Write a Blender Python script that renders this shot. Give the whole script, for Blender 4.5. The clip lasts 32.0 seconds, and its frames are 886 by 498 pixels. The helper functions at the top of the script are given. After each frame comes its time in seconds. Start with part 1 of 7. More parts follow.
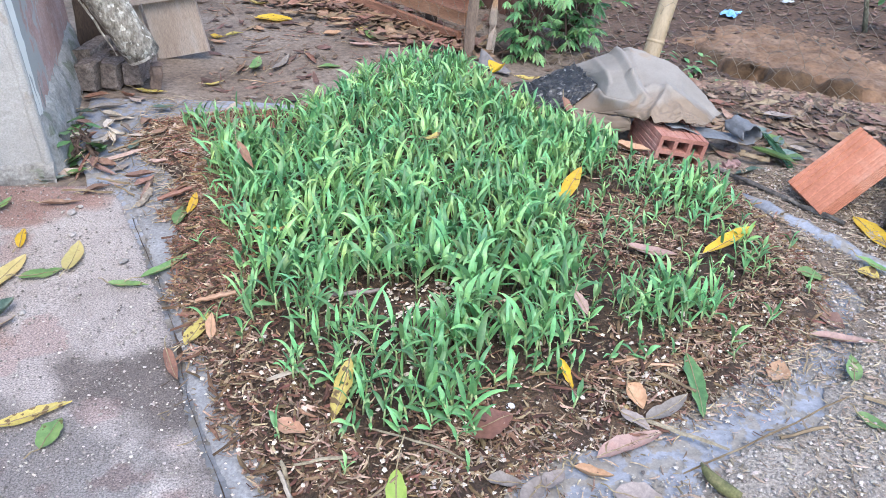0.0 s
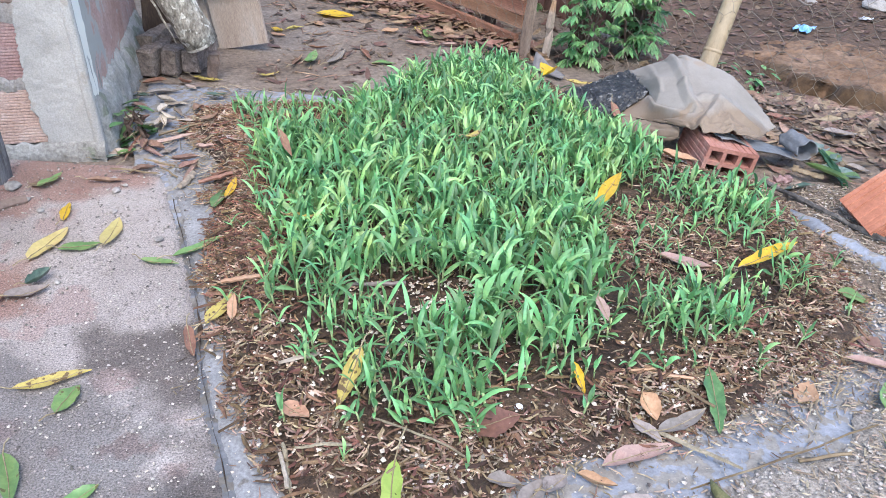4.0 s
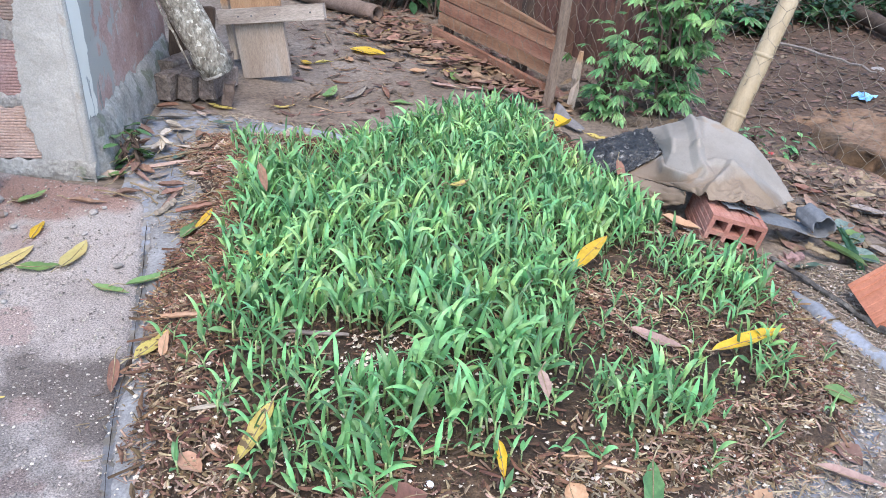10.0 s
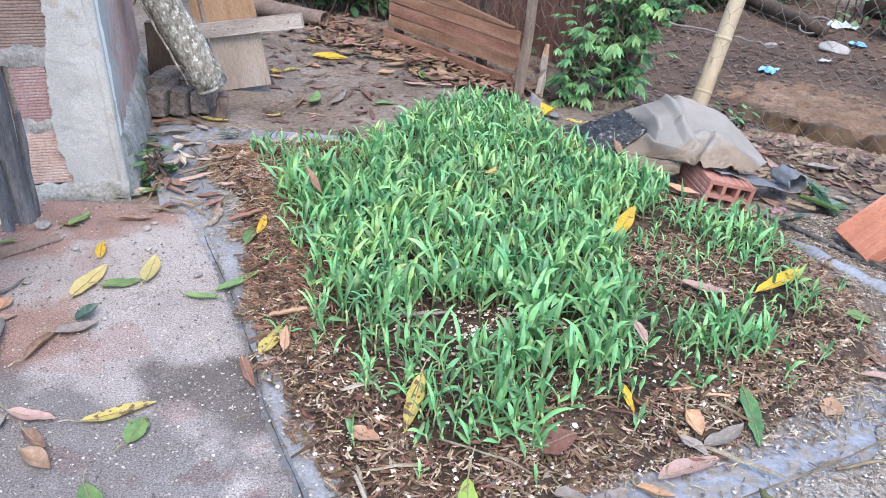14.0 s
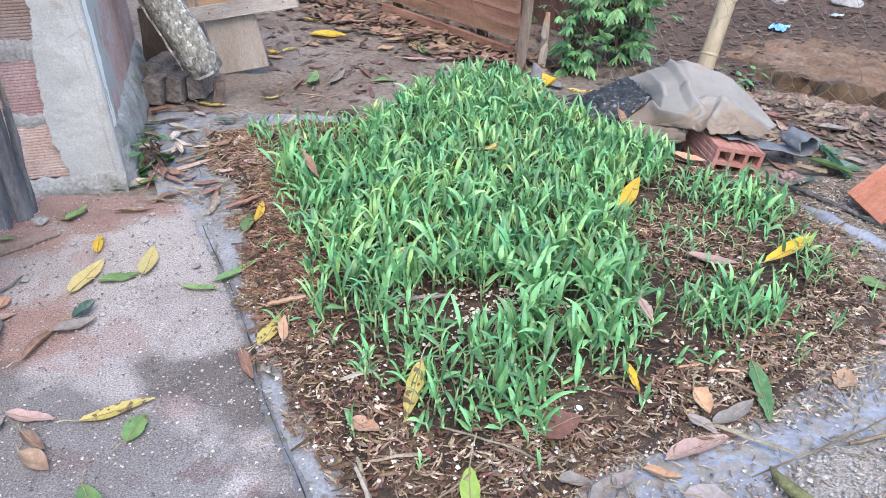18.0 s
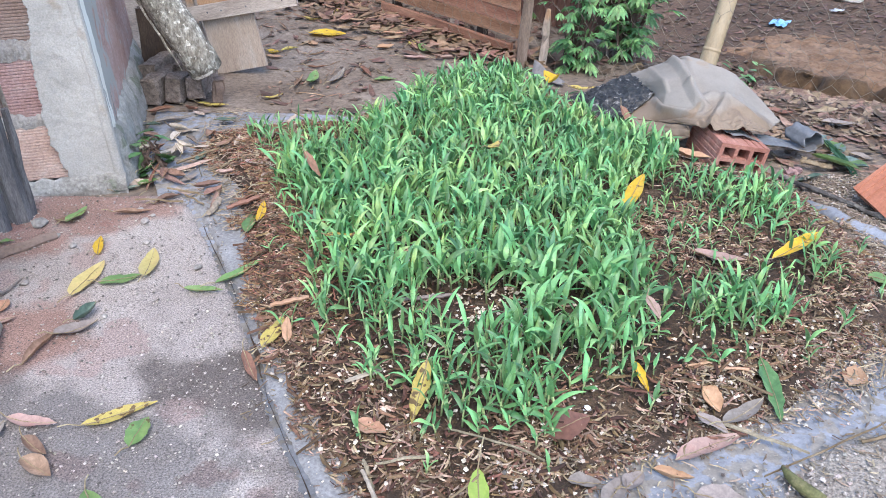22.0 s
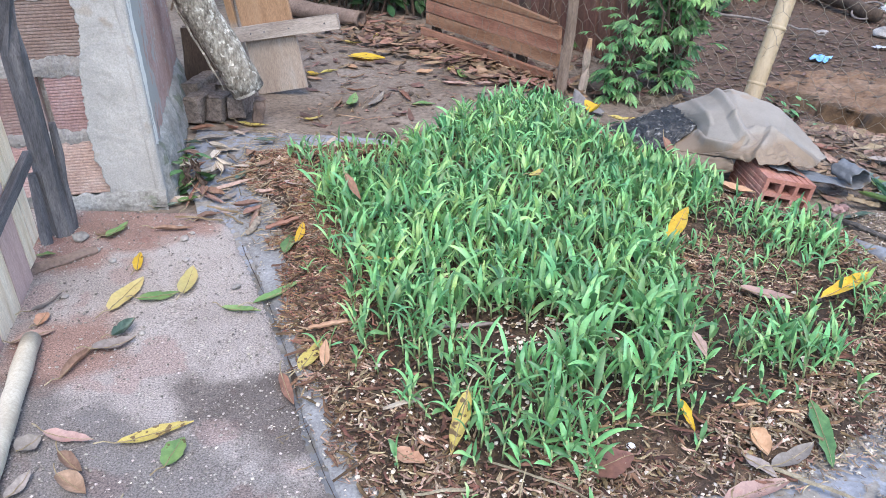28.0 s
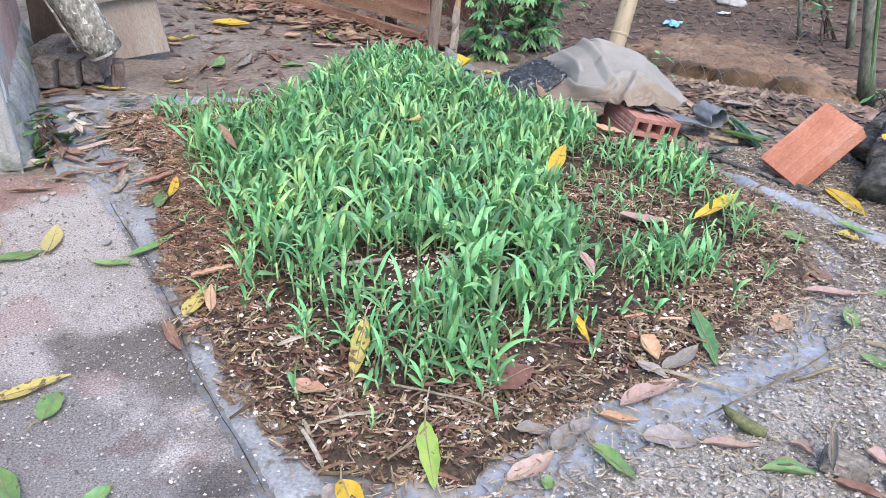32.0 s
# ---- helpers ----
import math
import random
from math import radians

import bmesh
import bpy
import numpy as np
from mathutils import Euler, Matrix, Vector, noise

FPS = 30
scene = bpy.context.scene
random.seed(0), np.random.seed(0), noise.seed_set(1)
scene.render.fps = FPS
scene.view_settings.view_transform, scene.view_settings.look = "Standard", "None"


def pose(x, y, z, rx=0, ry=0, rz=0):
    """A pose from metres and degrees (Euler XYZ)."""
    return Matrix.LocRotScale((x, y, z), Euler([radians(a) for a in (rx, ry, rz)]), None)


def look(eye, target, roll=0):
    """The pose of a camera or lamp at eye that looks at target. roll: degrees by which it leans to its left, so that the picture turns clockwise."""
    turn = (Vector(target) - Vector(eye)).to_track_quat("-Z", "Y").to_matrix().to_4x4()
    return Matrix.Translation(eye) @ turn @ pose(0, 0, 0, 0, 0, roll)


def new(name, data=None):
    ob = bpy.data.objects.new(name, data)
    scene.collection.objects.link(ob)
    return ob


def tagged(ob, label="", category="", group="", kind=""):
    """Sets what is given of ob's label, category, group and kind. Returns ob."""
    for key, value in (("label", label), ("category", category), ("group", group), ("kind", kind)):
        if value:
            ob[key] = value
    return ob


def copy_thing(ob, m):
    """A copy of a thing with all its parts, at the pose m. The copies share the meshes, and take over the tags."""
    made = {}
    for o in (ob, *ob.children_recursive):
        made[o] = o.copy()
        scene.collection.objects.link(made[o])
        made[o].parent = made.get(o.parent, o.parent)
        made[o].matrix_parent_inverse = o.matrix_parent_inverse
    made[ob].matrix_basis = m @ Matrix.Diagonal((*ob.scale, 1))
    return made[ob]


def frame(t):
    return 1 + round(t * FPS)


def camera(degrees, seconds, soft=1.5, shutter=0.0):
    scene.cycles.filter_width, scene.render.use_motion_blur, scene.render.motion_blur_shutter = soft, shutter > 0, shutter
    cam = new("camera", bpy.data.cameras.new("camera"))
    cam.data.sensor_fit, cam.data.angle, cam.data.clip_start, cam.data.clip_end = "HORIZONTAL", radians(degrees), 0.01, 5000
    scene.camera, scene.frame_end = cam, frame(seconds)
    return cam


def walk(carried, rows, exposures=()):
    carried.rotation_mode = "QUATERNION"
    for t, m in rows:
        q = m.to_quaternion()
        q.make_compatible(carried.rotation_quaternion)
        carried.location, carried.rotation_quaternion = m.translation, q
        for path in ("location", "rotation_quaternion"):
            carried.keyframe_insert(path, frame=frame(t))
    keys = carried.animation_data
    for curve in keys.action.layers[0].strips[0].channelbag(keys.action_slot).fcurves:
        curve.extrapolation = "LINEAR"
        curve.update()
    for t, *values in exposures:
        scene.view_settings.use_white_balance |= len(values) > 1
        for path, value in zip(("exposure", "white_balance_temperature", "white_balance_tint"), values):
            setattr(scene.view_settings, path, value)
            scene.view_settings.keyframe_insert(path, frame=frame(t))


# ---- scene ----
cam = camera(57.4, 32.0, soft=0.9)
PATH = [
    (0, (-0.023, 0.187, 0.963), (0.072, 1.882, -0.095), 1.6),
    (0.5, (-0.02, 0.19, 0.964), (0.073, 1.885, -0.094), 1.6),
    (1, (-0.018, 0.185, 0.963), (0.074, 1.881, -0.093), 1.6),
    (1.5, (-0.012, 0.184, 0.967), (0.075, 1.882, -0.086), 1.6),
    (2, (-0.01, 0.189, 0.962), (0.076, 1.888, -0.088), 1.7),
    (2.5, (-0.013, 0.187, 0.961), (0.071, 1.888, -0.086), 1.7),
    (4.5, (0.122, 0.185, 0.933), (0.01, 1.885, -0.115), 3.1),
    (5, (0.212, 0.117, 0.929), (0.075, 1.834, -0.087), 4.4),
    (5.5, (0.327, 0.178, 0.929), (0.149, 1.903, -0.068), 5.5),
    (6, (0.502, 0.345, 0.928), (0.251, 2.048, -0.089), 5.9),
    (6.5, (0.54, 0.407, 0.905), (0.241, 2.059, -0.181), 5.8),
    (7, (0.549, 0.452, 0.884), (0.23, 2.074, -0.241), 5.7),
    (7.5, (0.551, 0.464, 0.884), (0.222, 2.078, -0.249), 5.7),
    (8, (0.501, 0.463, 0.89), (0.078, 2.014, -0.3), 4.7),
    (8.5, (0.439, 0.48, 0.89), (-0.083, 1.965, -0.344), 3.7),
    (9, (0.421, 0.476, 0.89), (-0.097, 1.997, -0.302), 4.2),
    (9.5, (0.389, 0.435, 0.897), (0.0, 2.08, -0.173), 4.9),
    (10, (0.266, 0.303, 0.933), (0.024, 2.033, -0.042), 4.2),
    (10.5, (0.129, 0.23, 0.934), (-0.031, 1.985, -0.012), 3.3),
    (11, (-0.01, 0.248, 0.942), (-0.063, 2.01, -0.003), 1.9),
    (11.5, (-0.119, 0.213, 0.958), (-0.047, 1.967, -0.001), 0.2),
    (12, (-0.18, 0.14, 0.97), (-0.102, 1.884, -0.005), 0.7),
    (12.5, (-0.142, 0.113, 0.979), (-0.131, 1.857, 0.0), 1.8),
    (13, (-0.137, 0.103, 0.976), (-0.121, 1.858, 0.017), 2.8),
    (13.5, (-0.131, 0.104, 0.969), (-0.091, 1.859, 0.011), 3.3),
    (14, (-0.12, 0.106, 0.963), (-0.072, 1.858, 0.0), 3.3),
    (14.5, (-0.113, 0.105, 0.965), (-0.06, 1.85, -0.013), 2.7),
    (15, (-0.11, 0.108, 0.966), (-0.062, 1.851, -0.013), 2.3),
    (15.5, (-0.108, 0.111, 0.966), (-0.087, 1.844, -0.032), 1.6),
    (17.5, (-0.086, 0.139, 0.965), (-0.081, 1.856, -0.062), 0.4),
    (18, (-0.082, 0.146, 0.965), (-0.075, 1.864, -0.06), 0.4),
    (18.5, (-0.09, 0.15, 0.962), (-0.082, 1.868, -0.061), 0.4),
    (19, (-0.09, 0.151, 0.959), (-0.085, 1.87, -0.063), 0.3),
    (19.5, (-0.093, 0.153, 0.959), (-0.091, 1.873, -0.061), 0.2),
    (20, (-0.093, 0.154, 0.955), (-0.086, 1.871, -0.07), 0.2),
    (20.5, (-0.092, 0.159, 0.951), (-0.076, 1.872, -0.083), 0.1),
    (21, (-0.096, 0.162, 0.954), (-0.082, 1.876, -0.076), 0.1),
    (21.5, (-0.097, 0.164, 0.952), (-0.085, 1.879, -0.077), 0.0),
    (22, (-0.093, 0.161, 0.956), (-0.083, 1.878, -0.071), 0.0),
    (22.5, (-0.085, 0.155, 0.958), (-0.075, 1.872, -0.067), -0.0),
    (23, (-0.085, 0.153, 0.953), (-0.057, 1.868, -0.076), -0.2),
    (23.5, (-0.077, 0.16, 0.949), (-0.026, 1.87, -0.087), -0.3),
    (24, (-0.087, 0.166, 0.951), (-0.035, 1.878, -0.082), -0.3),
    (24.5, (-0.099, 0.168, 0.952), (-0.048, 1.881, -0.08), -0.3),
    (26.5, (-0.113, 0.171, 0.945), (-0.099, 1.887, -0.082), -0.1),
    (27, (-0.122, 0.176, 0.947), (-0.134, 1.893, -0.077), -0.0),
    (27.5, (-0.13, 0.179, 0.952), (-0.17, 1.905, -0.058), 0.1),
    (28, (-0.128, 0.179, 0.95), (-0.178, 1.925, -0.024), 0.9),
    (28.5, (-0.15, 0.147, 0.953), (-0.039, 1.896, -0.01), 2.7),
    (29, (-0.137, 0.15, 0.931), (0.068, 1.896, -0.023), 4.4),
    (29.5, (-0.097, 0.17, 0.894), (0.045, 1.905, -0.089), 3.7),
    (30, (-0.123, 0.181, 0.891), (0.03, 1.895, -0.129), 1.4),
    (30.5, (-0.154, 0.173, 0.889), (0.054, 1.874, -0.142), 0.5),
    (31, (-0.163, 0.174, 0.862), (0.084, 1.878, -0.156), 1.4),
    (31.5, (-0.155, 0.161, 0.856), (0.107, 1.876, -0.139), 2.5),
    (32, (-0.156, 0.144, 0.842), (0.105, 1.867, -0.14), 2.7),
]
walk(cam, [(t, look(eye, target, roll)) for t, eye, target, roll in PATH],
     exposures=[(0, 2.01, 6320, 10), (2.5, 2.02, 6320, 10), (5, 1.97, 6400, 10), (10, 1.96, 6400, 10), (12, 2.03, 6320, 10), (18, 1.99, 6300, 10), (20, 1.95, 6380, 10), (24, 1.95, 6380, 10), (28, 1.92, 6370, 10), (29.5, 1.92, 6400, 10), (31, 1.98, 6400, 10), (32, 2.0, 6400, 10)])

# ---- world and light ----
world = bpy.data.worlds.new("sky")
scene.world = world
world.use_nodes = True
wn = world.node_tree.nodes
sky = wn.new("ShaderNodeTexSky")
sky.sky_type = "NISHITA"
sky.sun_disc = False
SUN_UP, SUN_ROUND = radians(58), radians(172)
sky.sun_elevation, sky.sun_rotation = SUN_UP, SUN_ROUND
wn["Background"].inputs[1].default_value = 0.14
world.node_tree.links.new(sky.outputs[0], wn["Background"].inputs[0])
lamp = bpy.data.lights.new("sun", "SUN")
lamp.energy, lamp.angle, lamp.color = 1.0, radians(40), (1.0, 0.94, 0.85)
sun = new("sun", lamp)
sun.matrix_world = look((0, 0, 8), (8 * -math.sin(SUN_ROUND) * math.cos(SUN_UP), 8 * -math.cos(SUN_ROUND) * math.cos(SUN_UP), 8 - 8 * math.sin(SUN_UP)))

# ---- materials ----
def material(name, colors, scale=4.0, fine=40.0, rough=0.85, bump=0.3, depth=0.01, vary=0.0, island=False, metal=0.0,
             stretch=(1, 1, 1), thin=0.0, coat=0.0, spots=None, spot_scale=60.0, spot_at=0.62, contrast=0.35):
    """Colours mixed by a coarse noise, broken by a fine one; vary: random value from piece to piece; thin: light through a leaf; spots: a colour of small stains."""
    m = bpy.data.materials.new(name)
    m.use_nodes = True
    nt = m.node_tree
    nodes, link = nt.nodes, nt.links.new
    bsdf = nodes["Principled BSDF"]
    tc = nodes.new("ShaderNodeTexCoord")
    mp = nodes.new("ShaderNodeMapping")
    mp.inputs["Scale"].default_value = stretch
    link(tc.outputs["Object"], mp.inputs[0])
    n1 = nodes.new("ShaderNodeTexNoise")
    n1.inputs["Scale"].default_value, n1.inputs["Detail"].default_value, n1.inputs["Roughness"].default_value = scale, 6, 0.65
    n2 = nodes.new("ShaderNodeTexNoise")
    n2.inputs["Scale"].default_value, n2.inputs["Detail"].default_value, n2.inputs["Roughness"].default_value = fine, 5, 0.7
    link(mp.outputs[0], n1.inputs["Vector"])
    link(mp.outputs[0], n2.inputs["Vector"])
    ramp = nodes.new("ShaderNodeValToRGB")
    el = ramp.color_ramp.elements
    while len(el) < len(colors):
        el.new(0.5)
    for i, c in enumerate(colors):
        el[i].position = 0.32 + 0.36 * i / max(1, len(colors) - 1)
        el[i].color = (*c, 1)
    link(n1.outputs["Fac"], ramp.inputs[0])
    col = ramp.outputs[0]
    grey = nodes.new("ShaderNodeMapRange")
    grey.inputs["From Min"].default_value, grey.inputs["From Max"].default_value = 0.3, 0.7
    grey.inputs["To Min"].default_value, grey.inputs["To Max"].default_value = 1 - contrast, 1 + contrast
    link(n2.outputs["Fac"], grey.inputs[0])
    if spots:
        n3 = nodes.new("ShaderNodeTexNoise")
        n3.inputs["Scale"].default_value, n3.inputs["Detail"].default_value = spot_scale, 3
        link(tc.outputs["Object"], n3.inputs["Vector"])
        step = nodes.new("ShaderNodeMapRange")
        step.inputs["From Min"].default_value, step.inputs["From Max"].default_value = spot_at, spot_at + 0.04
        link(n3.outputs["Fac"], step.inputs[0])
        mix = nodes.new("ShaderNodeMix")
        mix.data_type = "RGBA"
        link(step.outputs[0], mix.inputs[0])
        link(col, mix.inputs[6])
        mix.inputs[7].default_value = (*spots, 1)
        col = mix.outputs[2]
    mul = nodes.new("ShaderNodeVectorMath")
    mul.operation = "SCALE"
    link(col, mul.inputs[0])
    link(grey.outputs[0], mul.inputs["Scale"])
    col = mul.outputs[0]
    if vary:
        rnd = nodes.new("ShaderNodeNewGeometry").outputs["Random Per Island"] if island else nodes.new("ShaderNodeObjectInfo").outputs["Random"]
        span = nodes.new("ShaderNodeMapRange")
        span.inputs["To Min"].default_value, span.inputs["To Max"].default_value = 1 - vary, 1 + vary
        link(rnd, span.inputs[0])
        hue = nodes.new("ShaderNodeMapRange")
        hue.inputs["To Min"].default_value, hue.inputs["To Max"].default_value = 0.5 + 0.05 * vary, 0.5 - 0.05 * vary
        wob = nodes.new("ShaderNodeMath")
        wob.operation = "FRACT"
        big = nodes.new("ShaderNodeMath")
        big.operation = "MULTIPLY"
        big.inputs[1].default_value = 17.31
        link(rnd, big.inputs[0])
        link(big.outputs[0], wob.inputs[0])
        link(wob.outputs[0], hue.inputs[0])
        hsv = nodes.new("ShaderNodeHueSaturation")
        link(span.outputs[0], hsv.inputs["Value"])
        link(hue.outputs[0], hsv.inputs["Hue"])
        link(col, hsv.inputs["Color"])
        col = hsv.outputs[0]
    link(col, bsdf.inputs["Base Color"])
    bsdf.inputs["Roughness"].default_value, bsdf.inputs["Metallic"].default_value = rough, metal
    bsdf.inputs["Coat Weight"].default_value = coat
    bp = nodes.new("ShaderNodeBump")
    bp.inputs["Strength"].default_value, bp.inputs["Distance"].default_value = bump, depth
    link(n2.outputs["Fac"], bp.inputs["Height"])
    link(bp.outputs[0], bsdf.inputs["Normal"])
    if thin:
        tl = nodes.new("ShaderNodeBsdfTranslucent")
        link(col, tl.inputs[0])
        ms = nodes.new("ShaderNodeMixShader")
        ms.inputs[0].default_value = thin
        link(bsdf.outputs[0], ms.inputs[1])
        link(tl.outputs[0], ms.inputs[2])
        link(ms.outputs[0], nodes["Material Output"].inputs[0])
    return m


M = {
    "earth": material("earth", [(0.106, 0.076, 0.054), (0.165, 0.125, 0.096), (0.218, 0.175, 0.140)], 2.5, 60, 0.95, 0.6, 0.012, contrast=0.5),
    "slab": material("slab", [(0.225, 0.190, 0.170), (0.305, 0.260, 0.235), (0.365, 0.322, 0.294)], 3.5, 300, 0.92, 0.8, 0.004, contrast=0.8, spots=(0.285, 0.215, 0.192), spot_scale=6, spot_at=0.58),
    "soil": material("soil", [(0.026, 0.015, 0.009), (0.055, 0.033, 0.020), (0.115, 0.074, 0.046)], 12.0, 120, 0.95, 0.9, 0.01, contrast=0.7),
    "mound": material("mound", [(0.125, 0.068, 0.036), (0.195, 0.112, 0.064), (0.24, 0.152, 0.098)], 5.0, 36, 0.95, 0.8, 0.02, contrast=0.4),
    "sheet": material("sheet", [(0.162, 0.166, 0.180), (0.215, 0.222, 0.247), (0.268, 0.277, 0.308)], 6.0, 90, 0.75, 0.5, 0.003, spots=(0.21, 0.19, 0.168), spot_scale=34, spot_at=0.50, contrast=0.3),
    "grit_ground": material("grit_ground", [(0.195, 0.164, 0.136), (0.275, 0.238, 0.203), (0.335, 0.298, 0.262)], 7, 160, 0.95, 0.9, 0.006, contrast=0.7),
    "straw": material("straw", [(0.115, 0.070, 0.043), (0.205, 0.138, 0.090), (0.35, 0.27, 0.19)], 30, 200, 0.85, 0.3, 0.002, vary=0.65, island=True),
    "red_fibre": material("red_fibre", [(0.085, 0.036, 0.019), (0.165, 0.078, 0.044), (0.27, 0.155, 0.098)], 30, 200, 0.9, 0.4, 0.002, vary=0.6, island=True),
    "paver_grey": material("paver_grey", [(0.14, 0.128, 0.125), (0.20, 0.186, 0.184)], 14, 120, 0.9, 0.4, 0.003, contrast=0.25),
    "bark_chip": material("bark_chip", [(0.042, 0.021, 0.011), (0.095, 0.050, 0.027), (0.165, 0.098, 0.056)], 30, 200, 0.9, 0.4, 0.002, vary=0.7, island=True),
    "perlite": material("perlite", [(0.40, 0.33, 0.255), (0.56, 0.49, 0.41)], 60, 300, 0.9, 0.4, 0.001, vary=0.25, island=True),
    "grit": material("grit", [(0.18, 0.150, 0.128), (0.33, 0.290, 0.255)], 60, 300, 0.9, 0.4, 0.001, vary=0.7, island=True),
    "blade": material("blade", [(0.080, 0.230, 0.100), (0.170, 0.358, 0.138), (0.335, 0.49, 0.165)], 14, 160, 0.42, 0.12, 0.001, vary=0.5, thin=0.28, contrast=0.12),
    "blade_many": material("blade_many", [(0.080, 0.230, 0.100), (0.170, 0.358, 0.138), (0.335, 0.49, 0.165)], 14, 160, 0.42, 0.12, 0.001, vary=0.5, island=True, thin=0.28, contrast=0.12),
    "stem": material("stem", [(0.27, 0.36, 0.15), (0.38, 0.43, 0.22)], 40, 160, 0.5, 0.1, 0.001, vary=0.2, thin=0.2),
    "shrub": material("shrub", [(0.07, 0.18, 0.075), (0.145, 0.30, 0.11), (0.26, 0.42, 0.16)], 8, 120, 0.45, 0.15, 0.001, vary=0.5, island=True, thin=0.3),
    # dark leaf green; the shade over the back shrubs is put into it
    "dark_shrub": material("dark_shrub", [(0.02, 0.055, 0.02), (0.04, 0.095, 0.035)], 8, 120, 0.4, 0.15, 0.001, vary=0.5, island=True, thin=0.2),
    "leaf_yellow": material("leaf_yellow", [(0.52, 0.31, 0.02), (0.60, 0.38, 0.03), (0.63, 0.44, 0.07)], 12, 120, 0.45, 0.15, 0.001, vary=0.12, thin=0.25, contrast=0.12, spots=(0.22, 0.12, 0.03), spot_scale=75, spot_at=0.66),
    "leaf_ochre": material("leaf_ochre", [(0.40, 0.30, 0.085), (0.47, 0.37, 0.10), (0.36, 0.23, 0.08)], 18, 140, 0.55, 0.2, 0.001, vary=0.15, thin=0.2, contrast=0.2, spots=(0.13, 0.08, 0.035), spot_scale=70, spot_at=0.58),
    "leaf_green": material("leaf_green", [(0.075, 0.155, 0.055), (0.14, 0.24, 0.075), (0.21, 0.28, 0.095)], 14, 140, 0.45, 0.15, 0.001, vary=0.2, thin=0.2, contrast=0.15, spots=(0.10, 0.09, 0.03), spot_scale=60, spot_at=0.66),
    "leaf_teal": material("leaf_teal", [(0.09, 0.135, 0.115), (0.15, 0.20, 0.175), (0.23, 0.27, 0.25)], 16, 140, 0.7, 0.3, 0.001, vary=0.2, contrast=0.3),
    "leaf_lime": material("leaf_lime", [(0.20, 0.30, 0.055), (0.28, 0.38, 0.075), (0.37, 0.42, 0.10)], 12, 140, 0.45, 0.15, 0.001, vary=0.1, thin=0.25, contrast=0.12),
    "leaf_tan": material("leaf_tan", [(0.42, 0.33, 0.12), (0.50, 0.41, 0.16), (0.47, 0.34, 0.15)], 14, 120, 0.5, 0.15, 0.001, vary=0.08, thin=0.2, contrast=0.12, spots=(0.26, 0.16, 0.06), spot_scale=55, spot_at=0.70),
    "leaf_dark": material("leaf_dark", [(0.04, 0.10, 0.035), (0.08, 0.17, 0.055), (0.15, 0.23, 0.09)], 22, 140, 0.4, 0.3, 0.001, vary=0.1, thin=0.1, contrast=0.25),
    "strip": material("strip", [(0.140, 0.134, 0.132), (0.205, 0.199, 0.198), (0.25, 0.246, 0.248)], 9, 160, 0.85, 0.5, 0.003, contrast=0.4, spots=(0.115, 0.098, 0.085), spot_scale=22, spot_at=0.62),
    "leaf_brown": material("leaf_brown", [(0.14, 0.075, 0.05), (0.22, 0.13, 0.09), (0.30, 0.19, 0.14)], 20, 140, 0.7, 0.3, 0.001, vary=0.3, thin=0.1, contrast=0.25),
    "leaf_rust": material("leaf_rust", [(0.16, 0.075, 0.05), (0.24, 0.115, 0.075)], 20, 140, 0.6, 0.3, 0.001, vary=0.2, thin=0.1, contrast=0.25),
    "leaf_pink": material("leaf_pink", [(0.27, 0.165, 0.135), (0.34, 0.225, 0.185), (0.30, 0.15, 0.115)], 16, 140, 0.6, 0.2, 0.001, vary=0.15, thin=0.1, contrast=0.2),
    "leaf_grey": material("leaf_grey", [(0.17, 0.14, 0.12), (0.25, 0.21, 0.185)], 16, 140, 0.75, 0.3, 0.001, vary=0.25, thin=0.05, contrast=0.25),
    "leaf_orange": material("leaf_orange", [(0.36, 0.19, 0.105), (0.43, 0.26, 0.165)], 16, 140, 0.6, 0.2, 0.001, vary=0.15, thin=0.1, contrast=0.2),
    "litter_pale": material("litter_pale", [(0.17, 0.125, 0.095), (0.26, 0.20, 0.16), (0.34, 0.28, 0.235)], 20, 140, 0.75, 0.3, 0.001, vary=0.4, island=True, contrast=0.25),
    "leaf_husk": material("leaf_husk", [(0.42, 0.36, 0.29), (0.52, 0.46, 0.38)], 16, 140, 0.7, 0.3, 0.001, vary=0.2, thin=0.1, contrast=0.2),
    "pale_straw": material("pale_straw", [(0.150, 0.110, 0.075), (0.225, 0.175, 0.125), (0.31, 0.25, 0.19)], 30, 200, 0.85, 0.3, 0.002, vary=0.45, island=True),
    "fired_old": material("fired_old", [(0.26, 0.105, 0.074), (0.33, 0.145, 0.106), (0.40, 0.23, 0.18)], 12, 150, 0.9, 0.4, 0.002, contrast=0.3),
    # browns deepened: the trees' shade behind the fence is put into this colour
    "litter": material("litter", [(0.052, 0.030, 0.018), (0.098, 0.057, 0.036), (0.180, 0.118, 0.082)], 20, 140, 0.75, 0.3, 0.001, vary=0.55, island=True, contrast=0.25),
    "fired": material("fired", [(0.29, 0.100, 0.058), (0.36, 0.130, 0.078), (0.40, 0.185, 0.125)], 10, 150, 0.85, 0.3, 0.002, vary=0.12, contrast=0.2),
    "stained_wall": material("stained_wall", [(0.29, 0.175, 0.15), (0.37, 0.235, 0.205), (0.41, 0.31, 0.28)], 7, 120, 0.9, 0.5, 0.004, contrast=0.3, spots=(0.38, 0.33, 0.295), spot_scale=16, spot_at=0.61),
